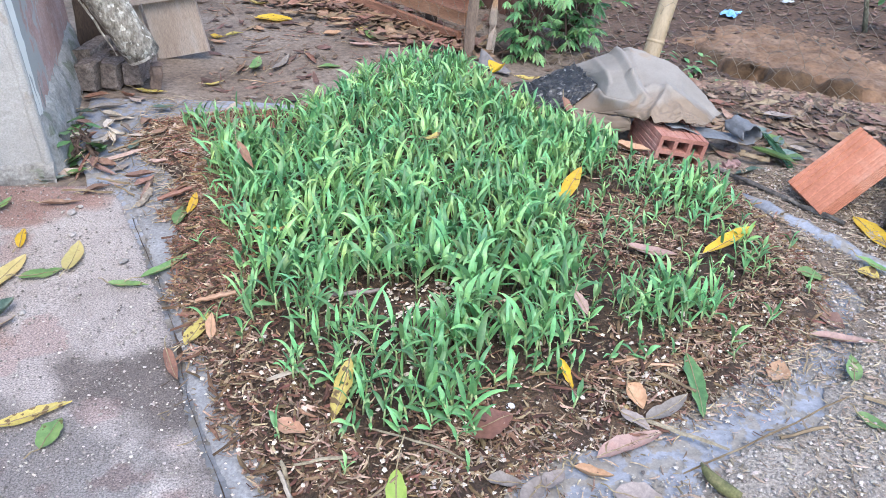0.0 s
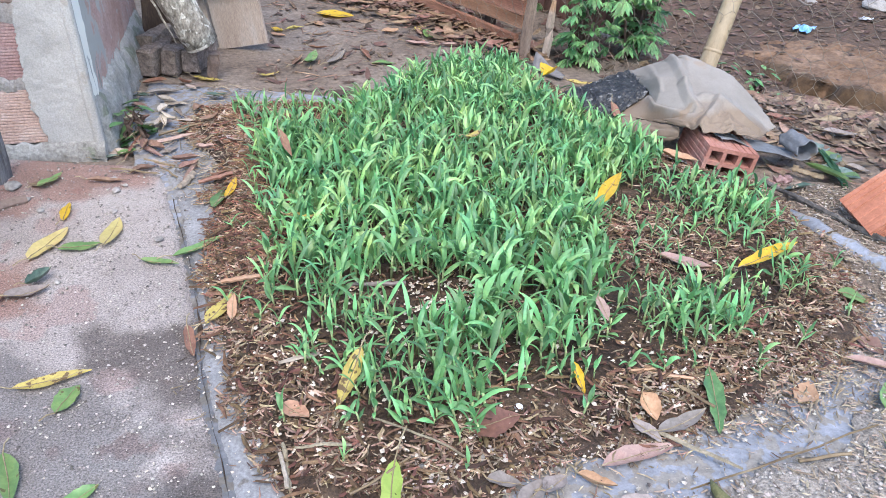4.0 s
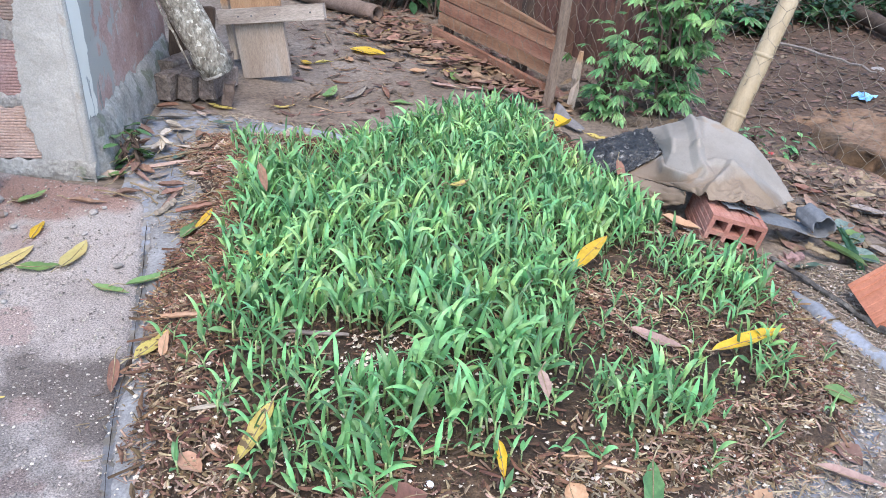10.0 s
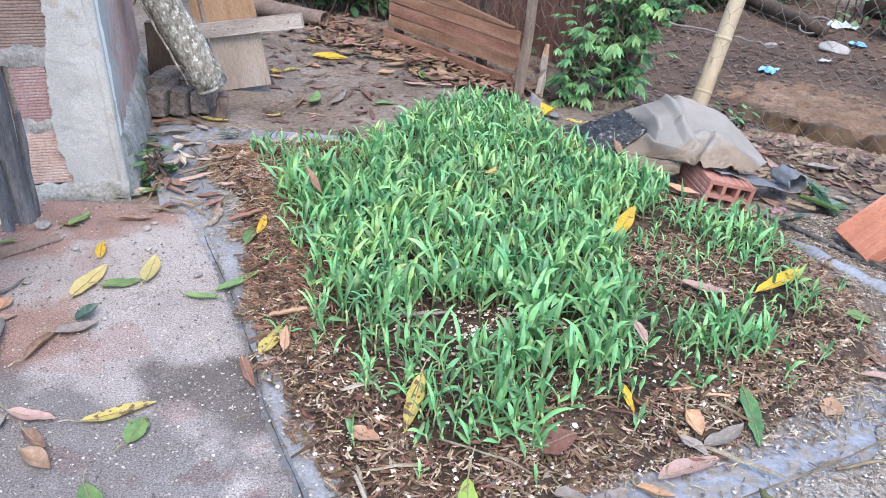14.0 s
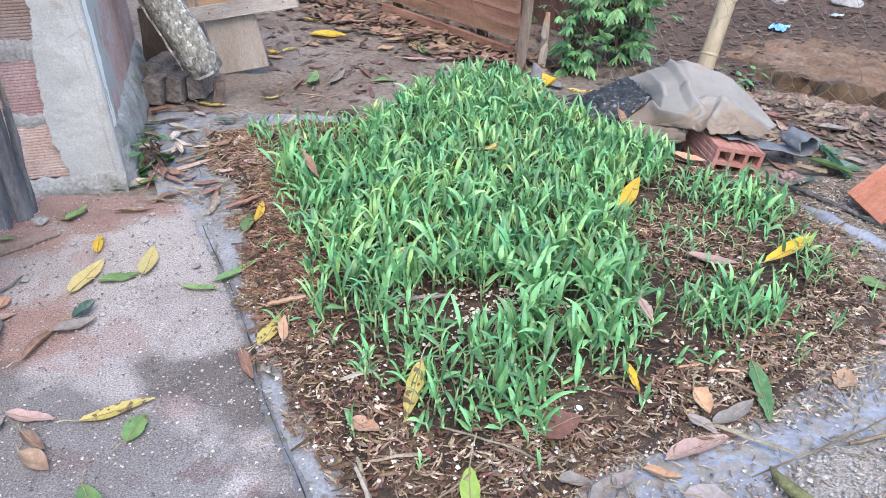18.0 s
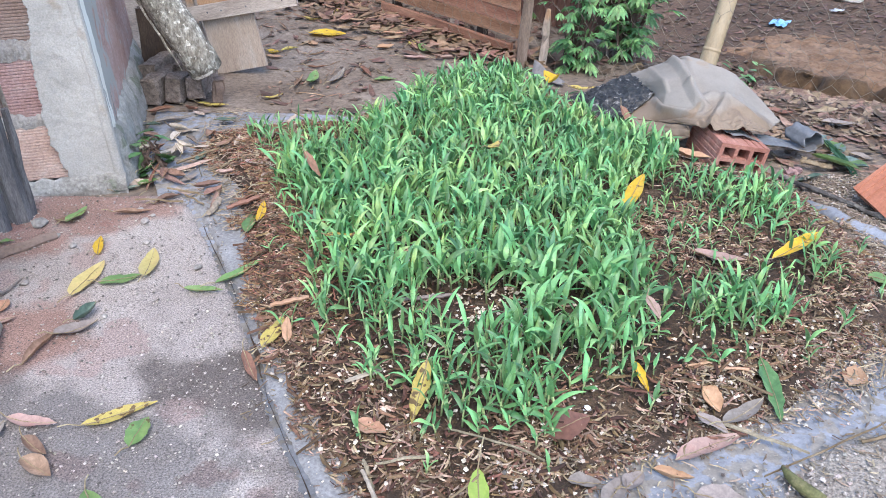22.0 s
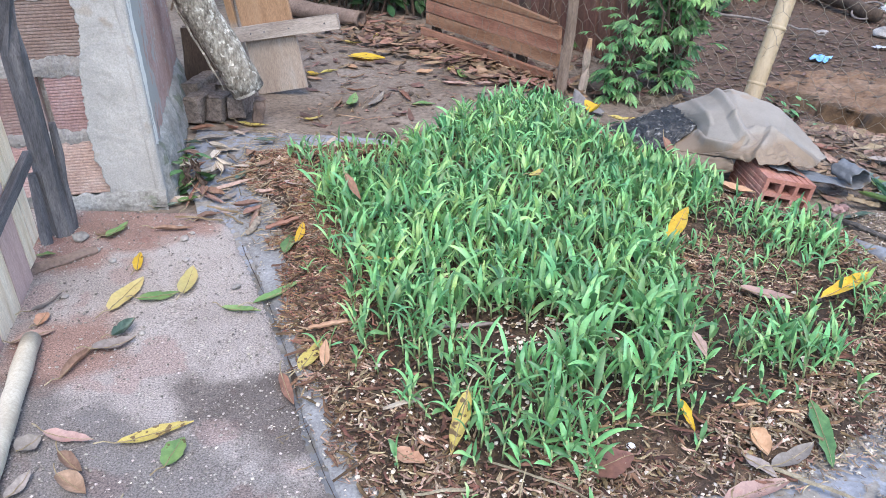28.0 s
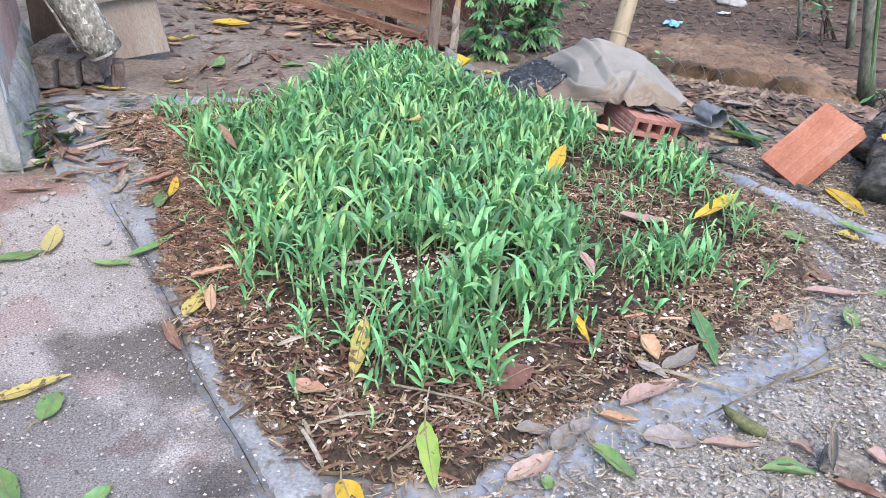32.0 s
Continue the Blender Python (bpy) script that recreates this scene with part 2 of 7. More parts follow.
    "old_brick": material("old_brick", [(0.235, 0.145, 0.120), (0.305, 0.200, 0.170), (0.345, 0.265, 0.235)], 9, 150, 0.9, 0.4, 0.002, vary=0.35, contrast=0.35),
    "mortar": material("mortar", [(0.20, 0.18, 0.165), (0.28, 0.255, 0.235), (0.34, 0.315, 0.29)], 9, 110, 0.95, 0.8, 0.008, contrast=0.3),
    "footing": material("footing", [(0.19, 0.175, 0.155), (0.27, 0.255, 0.232), (0.33, 0.315, 0.29)], 12, 110, 0.95, 0.8, 0.006, contrast=0.35, spots=(0.16, 0.165, 0.125), spot_scale=14, spot_at=0.6),
    "plaster": material("plaster", [(0.265, 0.248, 0.228), (0.330, 0.313, 0.292), (0.38, 0.364, 0.343)], 2.6, 240, 0.9, 0.45, 0.003, contrast=0.22, spots=(0.27, 0.235, 0.20), spot_scale=11, spot_at=0.62),
    "paver": material("paver", [(0.105, 0.080, 0.064), (0.195, 0.153, 0.126), (0.29, 0.235, 0.20)], 22, 120, 0.95, 0.9, 0.006, vary=0.2, contrast=0.6),
    "bark": material("bark", [(0.10, 0.078, 0.058), (0.27, 0.235, 0.19), (0.46, 0.42, 0.355)], 46, 130, 0.95, 1.0, 0.006, stretch=(1, 1, 0.55), contrast=0.65, spots=(0.52, 0.48, 0.41), spot_scale=58, spot_at=0.58),
    "cut_wood": material("cut_wood", [(0.36, 0.31, 0.27), (0.48, 0.43, 0.38)], 30, 120, 0.85, 0.3, 0.002),
    "board": material("board", [(0.255, 0.195, 0.150), (0.325, 0.258, 0.205), (0.345, 0.295, 0.25)], 5, 60, 0.85, 0.4, 0.002, stretch=(6, 6, 1), vary=0.1, contrast=0.3),
    "grey_wood": material("grey_wood", [(0.24, 0.19, 0.165), (0.33, 0.275, 0.24), (0.38, 0.32, 0.28)], 5, 60, 0.9, 0.4, 0.003, stretch=(1, 6, 6), vary=0.1, contrast=0.35),
    "red_wood": material("red_wood", [(0.17, 0.075, 0.04), (0.26, 0.125, 0.07), (0.33, 0.18, 0.11)], 4, 50, 0.8, 0.4, 0.003, stretch=(1, 8, 8), vary=0.2, contrast=0.35),
    "maroon_wood": material("maroon_wood", [(0.055, 0.025, 0.017), (0.105, 0.05, 0.034), (0.15, 0.08, 0.055)], 5, 60, 0.9, 0.5, 0.003, stretch=(5, 5, 1), vary=0.2, contrast=0.4),
    "dark_wood": material("dark_wood", [(0.035, 0.02, 0.014), (0.065, 0.04, 0.028), (0.10, 0.065, 0.045)], 5, 60, 0.9, 0.5, 0.003, stretch=(5, 5, 1), vary=0.2, contrast=0.4),
    "char_wood": material("char_wood", [(0.04, 0.038, 0.042), (0.085, 0.08, 0.085), (0.15, 0.14, 0.14)], 5, 60, 0.9, 0.5, 0.003, stretch=(7, 7, 1), contrast=0.45),
    "pale_wood": material("pale_wood", [(0.48, 0.36, 0.235), (0.60, 0.48, 0.345), (0.66, 0.57, 0.45)], 5, 60, 0.75, 0.3, 0.002, stretch=(7, 7, 1), vary=0.12, contrast=0.25),
    "pink_wood": material("pink_wood", [(0.38, 0.25, 0.215), (0.48, 0.335, 0.295)], 5, 60, 0.85, 0.3, 0.002, stretch=(7, 7, 1), contrast=0.25),
    "bamboo": material("bamboo", [(0.265, 0.195, 0.115), (0.325, 0.248, 0.155), (0.365, 0.29, 0.195)], 6, 80, 0.5, 0.2, 0.002, stretch=(3, 3, 1), contrast=0.15),
    "bamboo_grey": material("bamboo_grey", [(0.34, 0.29, 0.22), (0.45, 0.40, 0.32)], 6, 80, 0.6, 0.2, 0.002, stretch=(3, 3, 1), contrast=0.2),
    "canvas": material("canvas", [(0.190, 0.163, 0.136), (0.228, 0.200, 0.172), (0.250, 0.222, 0.194)], 5, 200, 0.7, 0.08, 0.001, contrast=0.08, spots=(0.235, 0.185, 0.140), spot_scale=11, spot_at=0.66),
    "black_film": material("black_film", [(0.012, 0.012, 0.013), (0.022, 0.022, 0.024), (0.06, 0.056, 0.052)], 24, 110, 0.45, 0.6, 0.006, contrast=0.5, spots=(0.20, 0.19, 0.18), spot_scale=60, spot_at=0.61),
    "litter_tan": material("litter_tan", [(0.105, 0.060, 0.035), (0.172, 0.109, 0.069), (0.258, 0.184, 0.128)], 20, 140, 0.75, 0.3, 0.001, vary=0.5, island=True, contrast=0.25),
    "litter_rust": material("litter_rust", [(0.095, 0.050, 0.030), (0.17, 0.095, 0.058), (0.25, 0.165, 0.11)], 20, 140, 0.75, 0.3, 0.001, vary=0.5, island=True, contrast=0.25),
    "leaf_dull": material("leaf_dull", [(0.045, 0.075, 0.05), (0.075, 0.11, 0.08), (0.12, 0.15, 0.12)], 18, 140, 0.45, 0.2, 0.001, vary=0.15, thin=0.05, contrast=0.25),
    "lath": material("lath", [(0.03, 0.026, 0.024), (0.075, 0.065, 0.057), (0.16, 0.14, 0.12)], 24, 90, 0.9, 0.7, 0.004, contrast=0.5),
    "gravel": material("gravel", [(0.27, 0.238, 0.205), (0.40, 0.364, 0.322)], 60, 300, 0.9, 0.4, 0.001, vary=0.45, island=True),
    "film_white": material("film_white", [(0.30, 0.31, 0.33), (0.45, 0.46, 0.48)], 20, 120, 0.35, 0.2, 0.002),
    "metal": material("metal", [(0.10, 0.102, 0.108), (0.17, 0.173, 0.183)], 8, 90, 0.65, 0.3, 0.003, metal=0.1, contrast=0.2, spots=(0.2, 0.16, 0.12), spot_scale=16, spot_at=0.6),
    "pod": material("pod", [(0.05, 0.052, 0.018), (0.10, 0.098, 0.035), (0.17, 0.15, 0.07)], 30, 160, 0.8, 0.5, 0.002, contrast=0.4),
    "mossy_bark": material("mossy_bark", [(0.05, 0.055, 0.034), (0.12, 0.118, 0.080), (0.21, 0.20, 0.16)], 16, 90, 0.95, 0.8, 0.006, stretch=(1, 1, 0.4), contrast=0.5),
    "wire": material("wire", [(0.145, 0.118, 0.09), (0.22, 0.182, 0.14)], 20, 100, 0.6, 0.1, 0.001, metal=0.3),
    "burnt": material("burnt", [(0.024, 0.021, 0.018), (0.060, 0.052, 0.045), (0.16, 0.14, 0.12)], 30, 80, 0.85, 1.0, 0.012, contrast=0.6, stretch=(1, 1, 1)),
    "stone": material("stone", [(0.22, 0.195, 0.175), (0.31, 0.285, 0.26)], 14, 120, 0.9, 0.5, 0.003, vary=0.2, contrast=0.3),
    "blue": material("blue", [(0.05, 0.24, 0.56), (0.30, 0.48, 0.66)], 30, 120, 0.4, 0.2, 0.002),
    "white": material("white", [(0.60, 0.60, 0.62), (0.75, 0.75, 0.76)], 20, 120, 0.5, 0.2, 0.002),
    "red": material("red", [(0.5, 0.05, 0.05), (0.6, 0.12, 0.1)], 20, 120, 0.5, 0.2, 0.002, thin=0.2),
    "post_wood": material("post_wood", [(0.11, 0.075, 0.055), (0.17, 0.12, 0.09), (0.22, 0.165, 0.13)], 5, 60, 0.9, 0.4, 0.003, stretch=(6, 6, 1), contrast=0.35),
    "clay": material("clay", [(0.125, 0.085, 0.066), (0.20, 0.142, 0.115)], 12, 100, 0.95, 0.5, 0.004, contrast=0.3),
}

# ---- mesh helpers ----
def mesh_of(name, verts, faces, mat, smooth=False):
    me = bpy.data.meshes.new(name)
    me.from_pydata(verts, [], faces)
    me.materials.append(M[mat])
    if smooth:
        me.polygons.foreach_set("use_smooth", [True] * len(me.polygons))
    me.update()
    return me


def piece(name, verts, faces, mat, parent=None, label="", smooth=False, m=None):
    """Links one mesh object, under a thing where one is given."""
    ob = new(name, mesh_of(name, verts, faces, mat, smooth))
    if m is not None:
        ob.matrix_basis = m
    if parent:
        ob.parent = parent
    return tagged(ob, label)


def part(name, bm, mat, parent=None, label="", smooth=False, m=None):
    me = bpy.data.meshes.new(name)
    bm.to_mesh(me)
    bm.free()
    me.materials.append(M[mat])
    if smooth:
        me.polygons.foreach_set("use_smooth", [True] * len(me.polygons))
    ob = new(name, me)
    if m is not None:
        ob.matrix_basis = m
    if parent:
        ob.parent = parent
    return tagged(ob, label)


def thing(name, m, label, category, group=""):
    ob = new(name)
    ob.empty_display_size = 0.05
    ob.matrix_basis = m
    return tagged(ob, label, category, group)


def box(sx, sy, sz, bevel=0.004, cuts=0, jitter=0.0, seed=0):
    """A worn, bevelled box that stands on z = 0."""
    rng = random.Random(seed)
    bm = bmesh.new()
    bmesh.ops.create_cube(bm, size=1)
    bmesh.ops.scale(bm, vec=(sx, sy, sz), verts=bm.verts)
    if bevel:
        bmesh.ops.bevel(bm, geom=list(bm.edges), offset=min(bevel, sx / 3, sy / 3, sz / 3), segments=2, affect="EDGES", profile=0.6)
    if cuts:
        bmesh.ops.subdivide_edges(bm, edges=[e for e in bm.edges if e.calc_length() > max(sx, sy, sz) * 0.4], cuts=cuts, use_grid_fill=True)
    for v in bm.verts:
        v.co.z += sz / 2
        if jitter:
            v.co += Vector((rng.uniform(-1, 1), rng.uniform(-1, 1), rng.uniform(-1, 1))) * jitter
    return bm


def tube(path, radii, sides=10, wobble=0.0, seed=0, caps=True):
    """Vertices and faces of a tube along a path of points."""
    rng = random.Random(seed)
    verts, faces = [], []
    up = Vector((0.13, 0.27, 1)).normalized()
    path = [Vector(p) for p in path]
    for i, p in enumerate(path):
        d = (path[min(i + 1, len(path) - 1)] - path[max(i - 1, 0)]).normalized()
        a = d.cross(up if abs(d.dot(up)) < 0.95 else Vector((1, 0, 0))).normalized()
        b = d.cross(a)
        for k in range(sides):
            t = 2 * math.pi * k / sides
            r = radii[i] * (1 + (rng.uniform(-1, 1) * wobble if wobble else 0))
            verts.append(p + (a * math.cos(t) + b * math.sin(t)) * r)
    for i in range(len(path) - 1):
        for k in range(sides):
            j = (k + 1) % sides
            faces.append((i * sides + k, i * sides + j, (i + 1) * sides + j, (i + 1) * sides + k))
    if caps:
        faces.append(tuple(range(sides))[::-1])
        faces.append(tuple((len(path) - 1) * sides + k for k in range(sides)))
    return verts, faces


def along(a, b, n, bow=0.0, seed=0):
    rng = random.Random(seed)
    a, b = Vector(a), Vector(b)
    return [a.lerp(b, i / (n - 1)) + Vector((rng.uniform(-1, 1), rng.uniform(-1, 1), rng.uniform(-1, 1))) * bow for i in range(n)]


def smooth01(t):
    t = np.clip(t, 0, 1)
    return t * t * (3 - 2 * t)


def inside(poly, x, y):
    """Signed distance to a polygon, positive inside."""
    x, y = np.asarray(x, float), np.asarray(y, float)
    d = np.full(x.shape, 1e9)
    inn = np.zeros(x.shape, bool)
    for (x0, y0), (x1, y1) in zip(poly, poly[1:] + poly[:1]):
        ex, ey = x1 - x0, y1 - y0
        t = np.clip(((x - x0) * ex + (y - y0) * ey) / (ex * ex + ey * ey), 0, 1)
        d = np.minimum(d, np.hypot(x - x0 - t * ex, y - y0 - t * ey))
        cross = (y0 > y) != (y1 > y)
        with np.errstate(divide="ignore", invalid="ignore"):
            inn ^= cross & (x < (x1 - x0) * (y - y0) / (y1 - y0 if y1 != y0 else 1e-9) + x0)
    return np.where(inn, d, -d)


def rough2(x, y, scale, seed=0.0):
    """Smooth noise in -1..1 at arrays of places."""
    return np.array([noise.noise(Vector((a * scale + seed, b * scale - seed, seed))) for a, b in zip(np.ravel(x), np.ravel(y))]).reshape(np.shape(x))


def patch(name, poly, step, height, mat, ragged=0.02, ragged_scale=9.0, lift=0.0, kind="structure", label="", category="", seed=1.0, holes=None):
    """A sheet over a polygon with a ragged rim; height(x, y, depth inside) gives its top."""
    xs, ys = [p[0] for p in poly], [p[1] for p in poly]
    gx, gy = np.meshgrid(np.arange(min(xs) - 0.06, max(xs) + 0.06, step), np.arange(min(ys) - 0.06, max(ys) + 0.06, step), indexing="ij")
    d = inside(poly, gx, gy) + ragged * rough2(gx, gy, ragged_scale, seed)
    if holes:
        d = np.minimum(d, holes(gx, gy))
    z = height(gx, gy, d) + lift
    inn = d > 0
    cell = inn[:-1, :-1] | inn[1:, :-1] | inn[1:, 1:] | inn[:-1, 1:]
    keep = inn.copy()
    for sx in (slice(None, -1), slice(1, None)):
        for sy in (slice(None, -1), slice(1, None)):
            keep[sx, sy] |= cell
    # corners outside slide onto the rim
    dx, dy = np.gradient(d, step)
    norm = np.maximum(dx * dx + dy * dy, 0.2)
    out = np.where(d < 0, np.clip(-d, 0, 1.2 * step), 0)
    gx, gy = gx + out * dx / norm, gy + out * dy / norm
    z = np.where(d < 0, height(gx, gy, np.zeros_like(d)) + lift - 0.004, z)
    index = np.cumsum(keep.ravel()).reshape(keep.shape) - 1
    verts = list(zip(gx[keep].tolist(), gy[keep].tolist(), z[keep].tolist()))
    i, j = np.nonzero(cell)
    faces = np.stack([index[i, j], index[i + 1, j], index[i + 1, j + 1], index[i, j + 1]], 1).tolist()
    ob = piece(name, verts, faces, mat, smooth=True)
    return tagged(ob, label, category, "", kind)


def stain_and_shade(mat, spots, colour, breadth, level=0.0):
    """Adds stains and painted shade with ragged rims round the given places (x, y, radius) to a material."""
    nt = M[mat].node_tree
    nodes, link = nt.nodes, nt.links.new
    bsdf = nodes["Principled BSDF"]
    geo = nodes.new("ShaderNodeTexCoord")
    wob = nodes.new("ShaderNodeTexNoise")
    wob.inputs["Scale"].default_value, wob.inputs["Detail"].default_value = 9, 6
    link(geo.outputs["Object"], wob.inputs["Vector"])
    total = None
    for x, y, r in spots:
        dist = nodes.new("ShaderNodeVectorMath")
        dist.operation = "DISTANCE"
        link(geo.outputs["Object"], dist.inputs[0])
        dist.inputs[1].default_value = (x, y, level)
        add = nodes.new("ShaderNodeMath")
        add.operation = "MULTIPLY_ADD"
        link(wob.outputs["Fac"], add.inputs[0])
        add.inputs[1].default_value = -breadth * 4
        link(dist.outputs["Value"], add.inputs[2])
        ramp = nodes.new("ShaderNodeMapRange")
        ramp.inputs["From Min"].default_value, ramp.inputs["From Max"].default_value = r - breadth * 1.5, r - breadth * 2.5
        link(add.outputs[0], ramp.inputs[0])
        if total is None:
            total = ramp.outputs[0]
        else:
            mx = nodes.new("ShaderNodeMath")
            mx.operation = "MAXIMUM"
            link(total, mx.inputs[0])
            link(ramp.outputs[0], mx.inputs[1])
            total = mx.outputs[0]
    was = bsdf.inputs["Base Color"].links[0].from_socket
    mix = nodes.new("ShaderNodeMix")
    mix.data_type, mix.blend_type = "RGBA", "MULTIPLY"
    link(total, mix.inputs[0])
    link(was, mix.inputs[6])
    mix.inputs[7].default_value = (*colour, 1)
    link(mix.outputs[2], bsdf.inputs["Base Color"])


stain_and_shade("sheet", [(-0.44, 1.36, 0.12), (-0.37, 1.22, 0.12), (-0.31, 1.10, 0.13), (-0.24, 0.96, 0.15), (-0.55, 1.6, 0.16)], (0.56, 0.54, 0.51), 0.03)
stain_and_shade("slab", [(-0.60, 1.31, 0.05), (-0.54, 1.285, 0.07), (-0.47, 1.26, 0.09), (-0.42, 1.21, 0.07), (-0.36, 1.06, 0.05), (-0.32, 0.98, 0.05)], (0.42, 0.40, 0.39), 0.045)
stain_and_shade("slab", [(-0.80, 0.98, 0.28), (-0.62, 0.95, 0.26), (-0.45, 0.88, 0.18), (-0.95, 1.16, 0.18)], (0.56, 0.57, 0.58), 0.06)
stain_and_shade("grit_ground", [(0.92, 1.72, 0.30), (1.10, 1.92, 0.34), (0.95, 2.1, 0.2)], (0.60, 0.51, 0.43), 0.06)
# mossy front of the bank, its undercut's shadow painted in as well
stain_and_shade("mound", [(1.36, 3.40, 0.10), (1.45, 3.27, 0.11), (1.56, 3.19, 0.09), (1.30, 3.62, 0.09), (1.70, 3.12, 0.09)], (0.42, 0.42, 0.35), 0.03, -0.165)
stain_and_shade("board", [(0.03, 0, 0.17), (-0.04, 0, 0.13)], (1.0, 0.76, 0.54), 0.03, 0.36)
stain_and_shade("canvas", [(0.66, 2.19, 0.17), (0.74, 2.19, 0.17), (0.52, 2.36, 0.13)], (0.80, 0.66, 0.53), 0.03)
stain_and_shade("slab", [(-0.95, 1.98, 0.16), (-1.1, 1.8, 0.14), (-0.9, 1.42, 0.12), (-0.85, 1.93, 0.08)], (0.78, 0.56, 0.50), 0.05)

# ---- the plan ----
# fence line from the back of the gate past its post and the leaning bamboo post to the near corner
FENCE = [(-0.36, 3.88), (0.26, 3.12), (0.72, 2.66), (1.30, 2.36), (1.75, 1.95), (2.3, 1.2)]
# the bed's rim, its tall stand, and the patches of short seedlings on its open side
BED = [(-0.66, 2.34), (-0.535, 2.10), (-0.466, 1.87), (-0.42, 1.70), (-0.385, 1.60), (-0.355, 1.48), (-0.32, 1.375), (-0.255, 1.28), (-0.19, 1.20), (-0.115, 1.135), (-0.04, 1.10), (0.03, 1.085), (0.10, 1.09), (0.125, 1.17), (0.165, 1.24),
       (0.27, 1.24), (0.33, 1.32), (0.38, 1.345), (0.46, 1.32), (0.53, 1.35), (0.59, 1.40), (0.63, 1.50), (0.70, 1.52), (0.75, 1.565), (0.775, 1.64), (0.755, 1.80), (0.77, 1.97), (0.74, 2.03), (0.56, 2.055),
       (0.52, 2.19), (0.435, 2.34), (0.35, 2.435), (0.26, 2.53), (0.215, 2.685), (0.18, 2.83), (0.03, 2.845), (-0.09, 2.75), (-0.20, 2.625), (-0.27, 2.47), (-0.39, 2.42), (-0.52, 2.41)]
TALL = [(-0.66, 2.34), (-0.535, 2.10), (-0.466, 1.87), (-0.42, 1.70), (-0.385, 1.60), (-0.355, 1.48), (-0.32, 1.375), (-0.255, 1.28), (-0.19, 1.20), (-0.115, 1.135), (-0.04, 1.10), (0.03, 1.085), (0.10, 1.09), (0.125, 1.17), (0.165, 1.24),
        (0.27, 1.24), (0.31, 1.34), (0.34, 1.46), (0.36, 1.60), (0.355, 1.76), (0.35, 1.87), (0.40, 1.95), (0.48, 1.98), (0.56, 2.05),
        (0.52, 2.19), (0.435, 2.34), (0.35, 2.435), (0.26, 2.53), (0.215, 2.685), (0.18, 2.83), (0.03, 2.845), (-0.09, 2.75), (-0.20, 2.625), (-0.27, 2.47), (-0.39, 2.42), (-0.52, 2.41)]
STRIP = [(0.47, 1.96), (0.56, 2.055), (0.65, 2.05), (0.74, 2.03), (0.77, 1.97), (0.745, 1.80), (0.68, 1.72), (0.61, 1.73), (0.56, 1.78), (0.515, 1.88)]
LOBE = [(0.34, 1.42), (0.41, 1.50), (0.47, 1.55), (0.56, 1.57), (0.60, 1.50), (0.585, 1.41), (0.53, 1.36), (0.46, 1.33), (0.38, 1.36)]
TUFT = [(0.63, 1.60), (0.66, 1.66), (0.74, 1.68), (0.765, 1.62), (0.745, 1.57), (0.70, 1.53), (0.655, 1.55)]
SOIL = [(-0.78, 2.40), (-0.74, 2.24), (-0.62, 2.10), (-0.575, 1.93), (-0.51, 1.70), (-0.455, 1.51), (-0.39, 1.33), (-0.314, 1.178), (-0.255, 1.07), (-0.185, 0.985), (0.02, 0.945), (0.14, 1.06), (0.30, 1.13), (0.49, 1.22), (0.67, 1.345), (0.82, 1.50), (0.86, 1.65), (0.84, 1.92),
        (0.80, 2.10), (0.60, 2.20), (0.42, 2.52), (0.23, 2.89), (-0.01, 2.91), (-0.22, 2.69), (-0.36, 2.49), (-0.58, 2.46)]
SHEET = [(-0.83, 2.04), (-0.575, 1.58), (-0.345, 1.06), (-0.28, 0.80), (0.12, 0.80), (0.5, 0.93), (0.78, 1.10), (1.0, 1.36), (1.07, 1.5), (0.84, 2.0), (0.5, 2.4), (-0.5, 2.6), (-1.0, 2.62), (-0.95, 2.3)]
SLAB = [(-0.74, 2.02), (-0.535, 1.60), (-0.455, 1.41), (-0.385, 1.22), (-0.29, 1.02), (-0.22, 0.86), (0.1, 0.3), (0.3, -2.2), (-3.0, -2.2), (-3.0, 2.04)]
MOUND = [(1.29, 3.90), (1.31, 3.46), (1.42, 3.28), (1.52, 3.19), (1.66, 3.10), (1.82, 3.04), (1.98, 3.02), (2.12, 3.30), (2.16, 3.75), (2.00, 4.15), (1.72, 4.24), (1.40, 4.15)]


FIELD_STEP = 0.01
FIELD_X, FIELD_Y = np.arange(-1.6, 2.0, FIELD_STEP), np.arange(0.3, 3.4, FIELD_STEP)
FIELDS = {}


def depth_in(poly, x, y):
    """Signed distance to a polygon at one place, from a table where it lies in the middle of the plan."""
    i, j = int((x + 1.6) / FIELD_STEP), int((y - 0.3) / FIELD_STEP)
    if not (0 <= i < len(FIELD_X) and 0 <= j < len(FIELD_Y)):
        return float(inside(poly, np.array([x]), np.array([y]))[0])
    key = tuple(poly)
    if key not in FIELDS:
        FIELDS[key] = inside(poly, *np.meshgrid(FIELD_X, FIELD_Y, indexing="ij"))
    return float(FIELDS[key][i, j])


def beyond(x, y):
    """Metres behind the fence line, towards the yard."""
    best = np.full(np.shape(x), 1e9)
    for (x0, y0), (x1, y1) in zip(FENCE[1:], FENCE[2:]):
        ex, ey = x1 - x0, y1 - y0
        t = np.clip(((x - x0) * ex + (y - y0) * ey) / (ex * ex + ey * ey), 0, 1)
        px, py = x - x0 - t * ex, y - y0 - t * ey
        side = np.sign(ex * py - ey * px)
        d = np.hypot(px, py)
        best = np.where(d < np.abs(best), d * side, best)
    return best


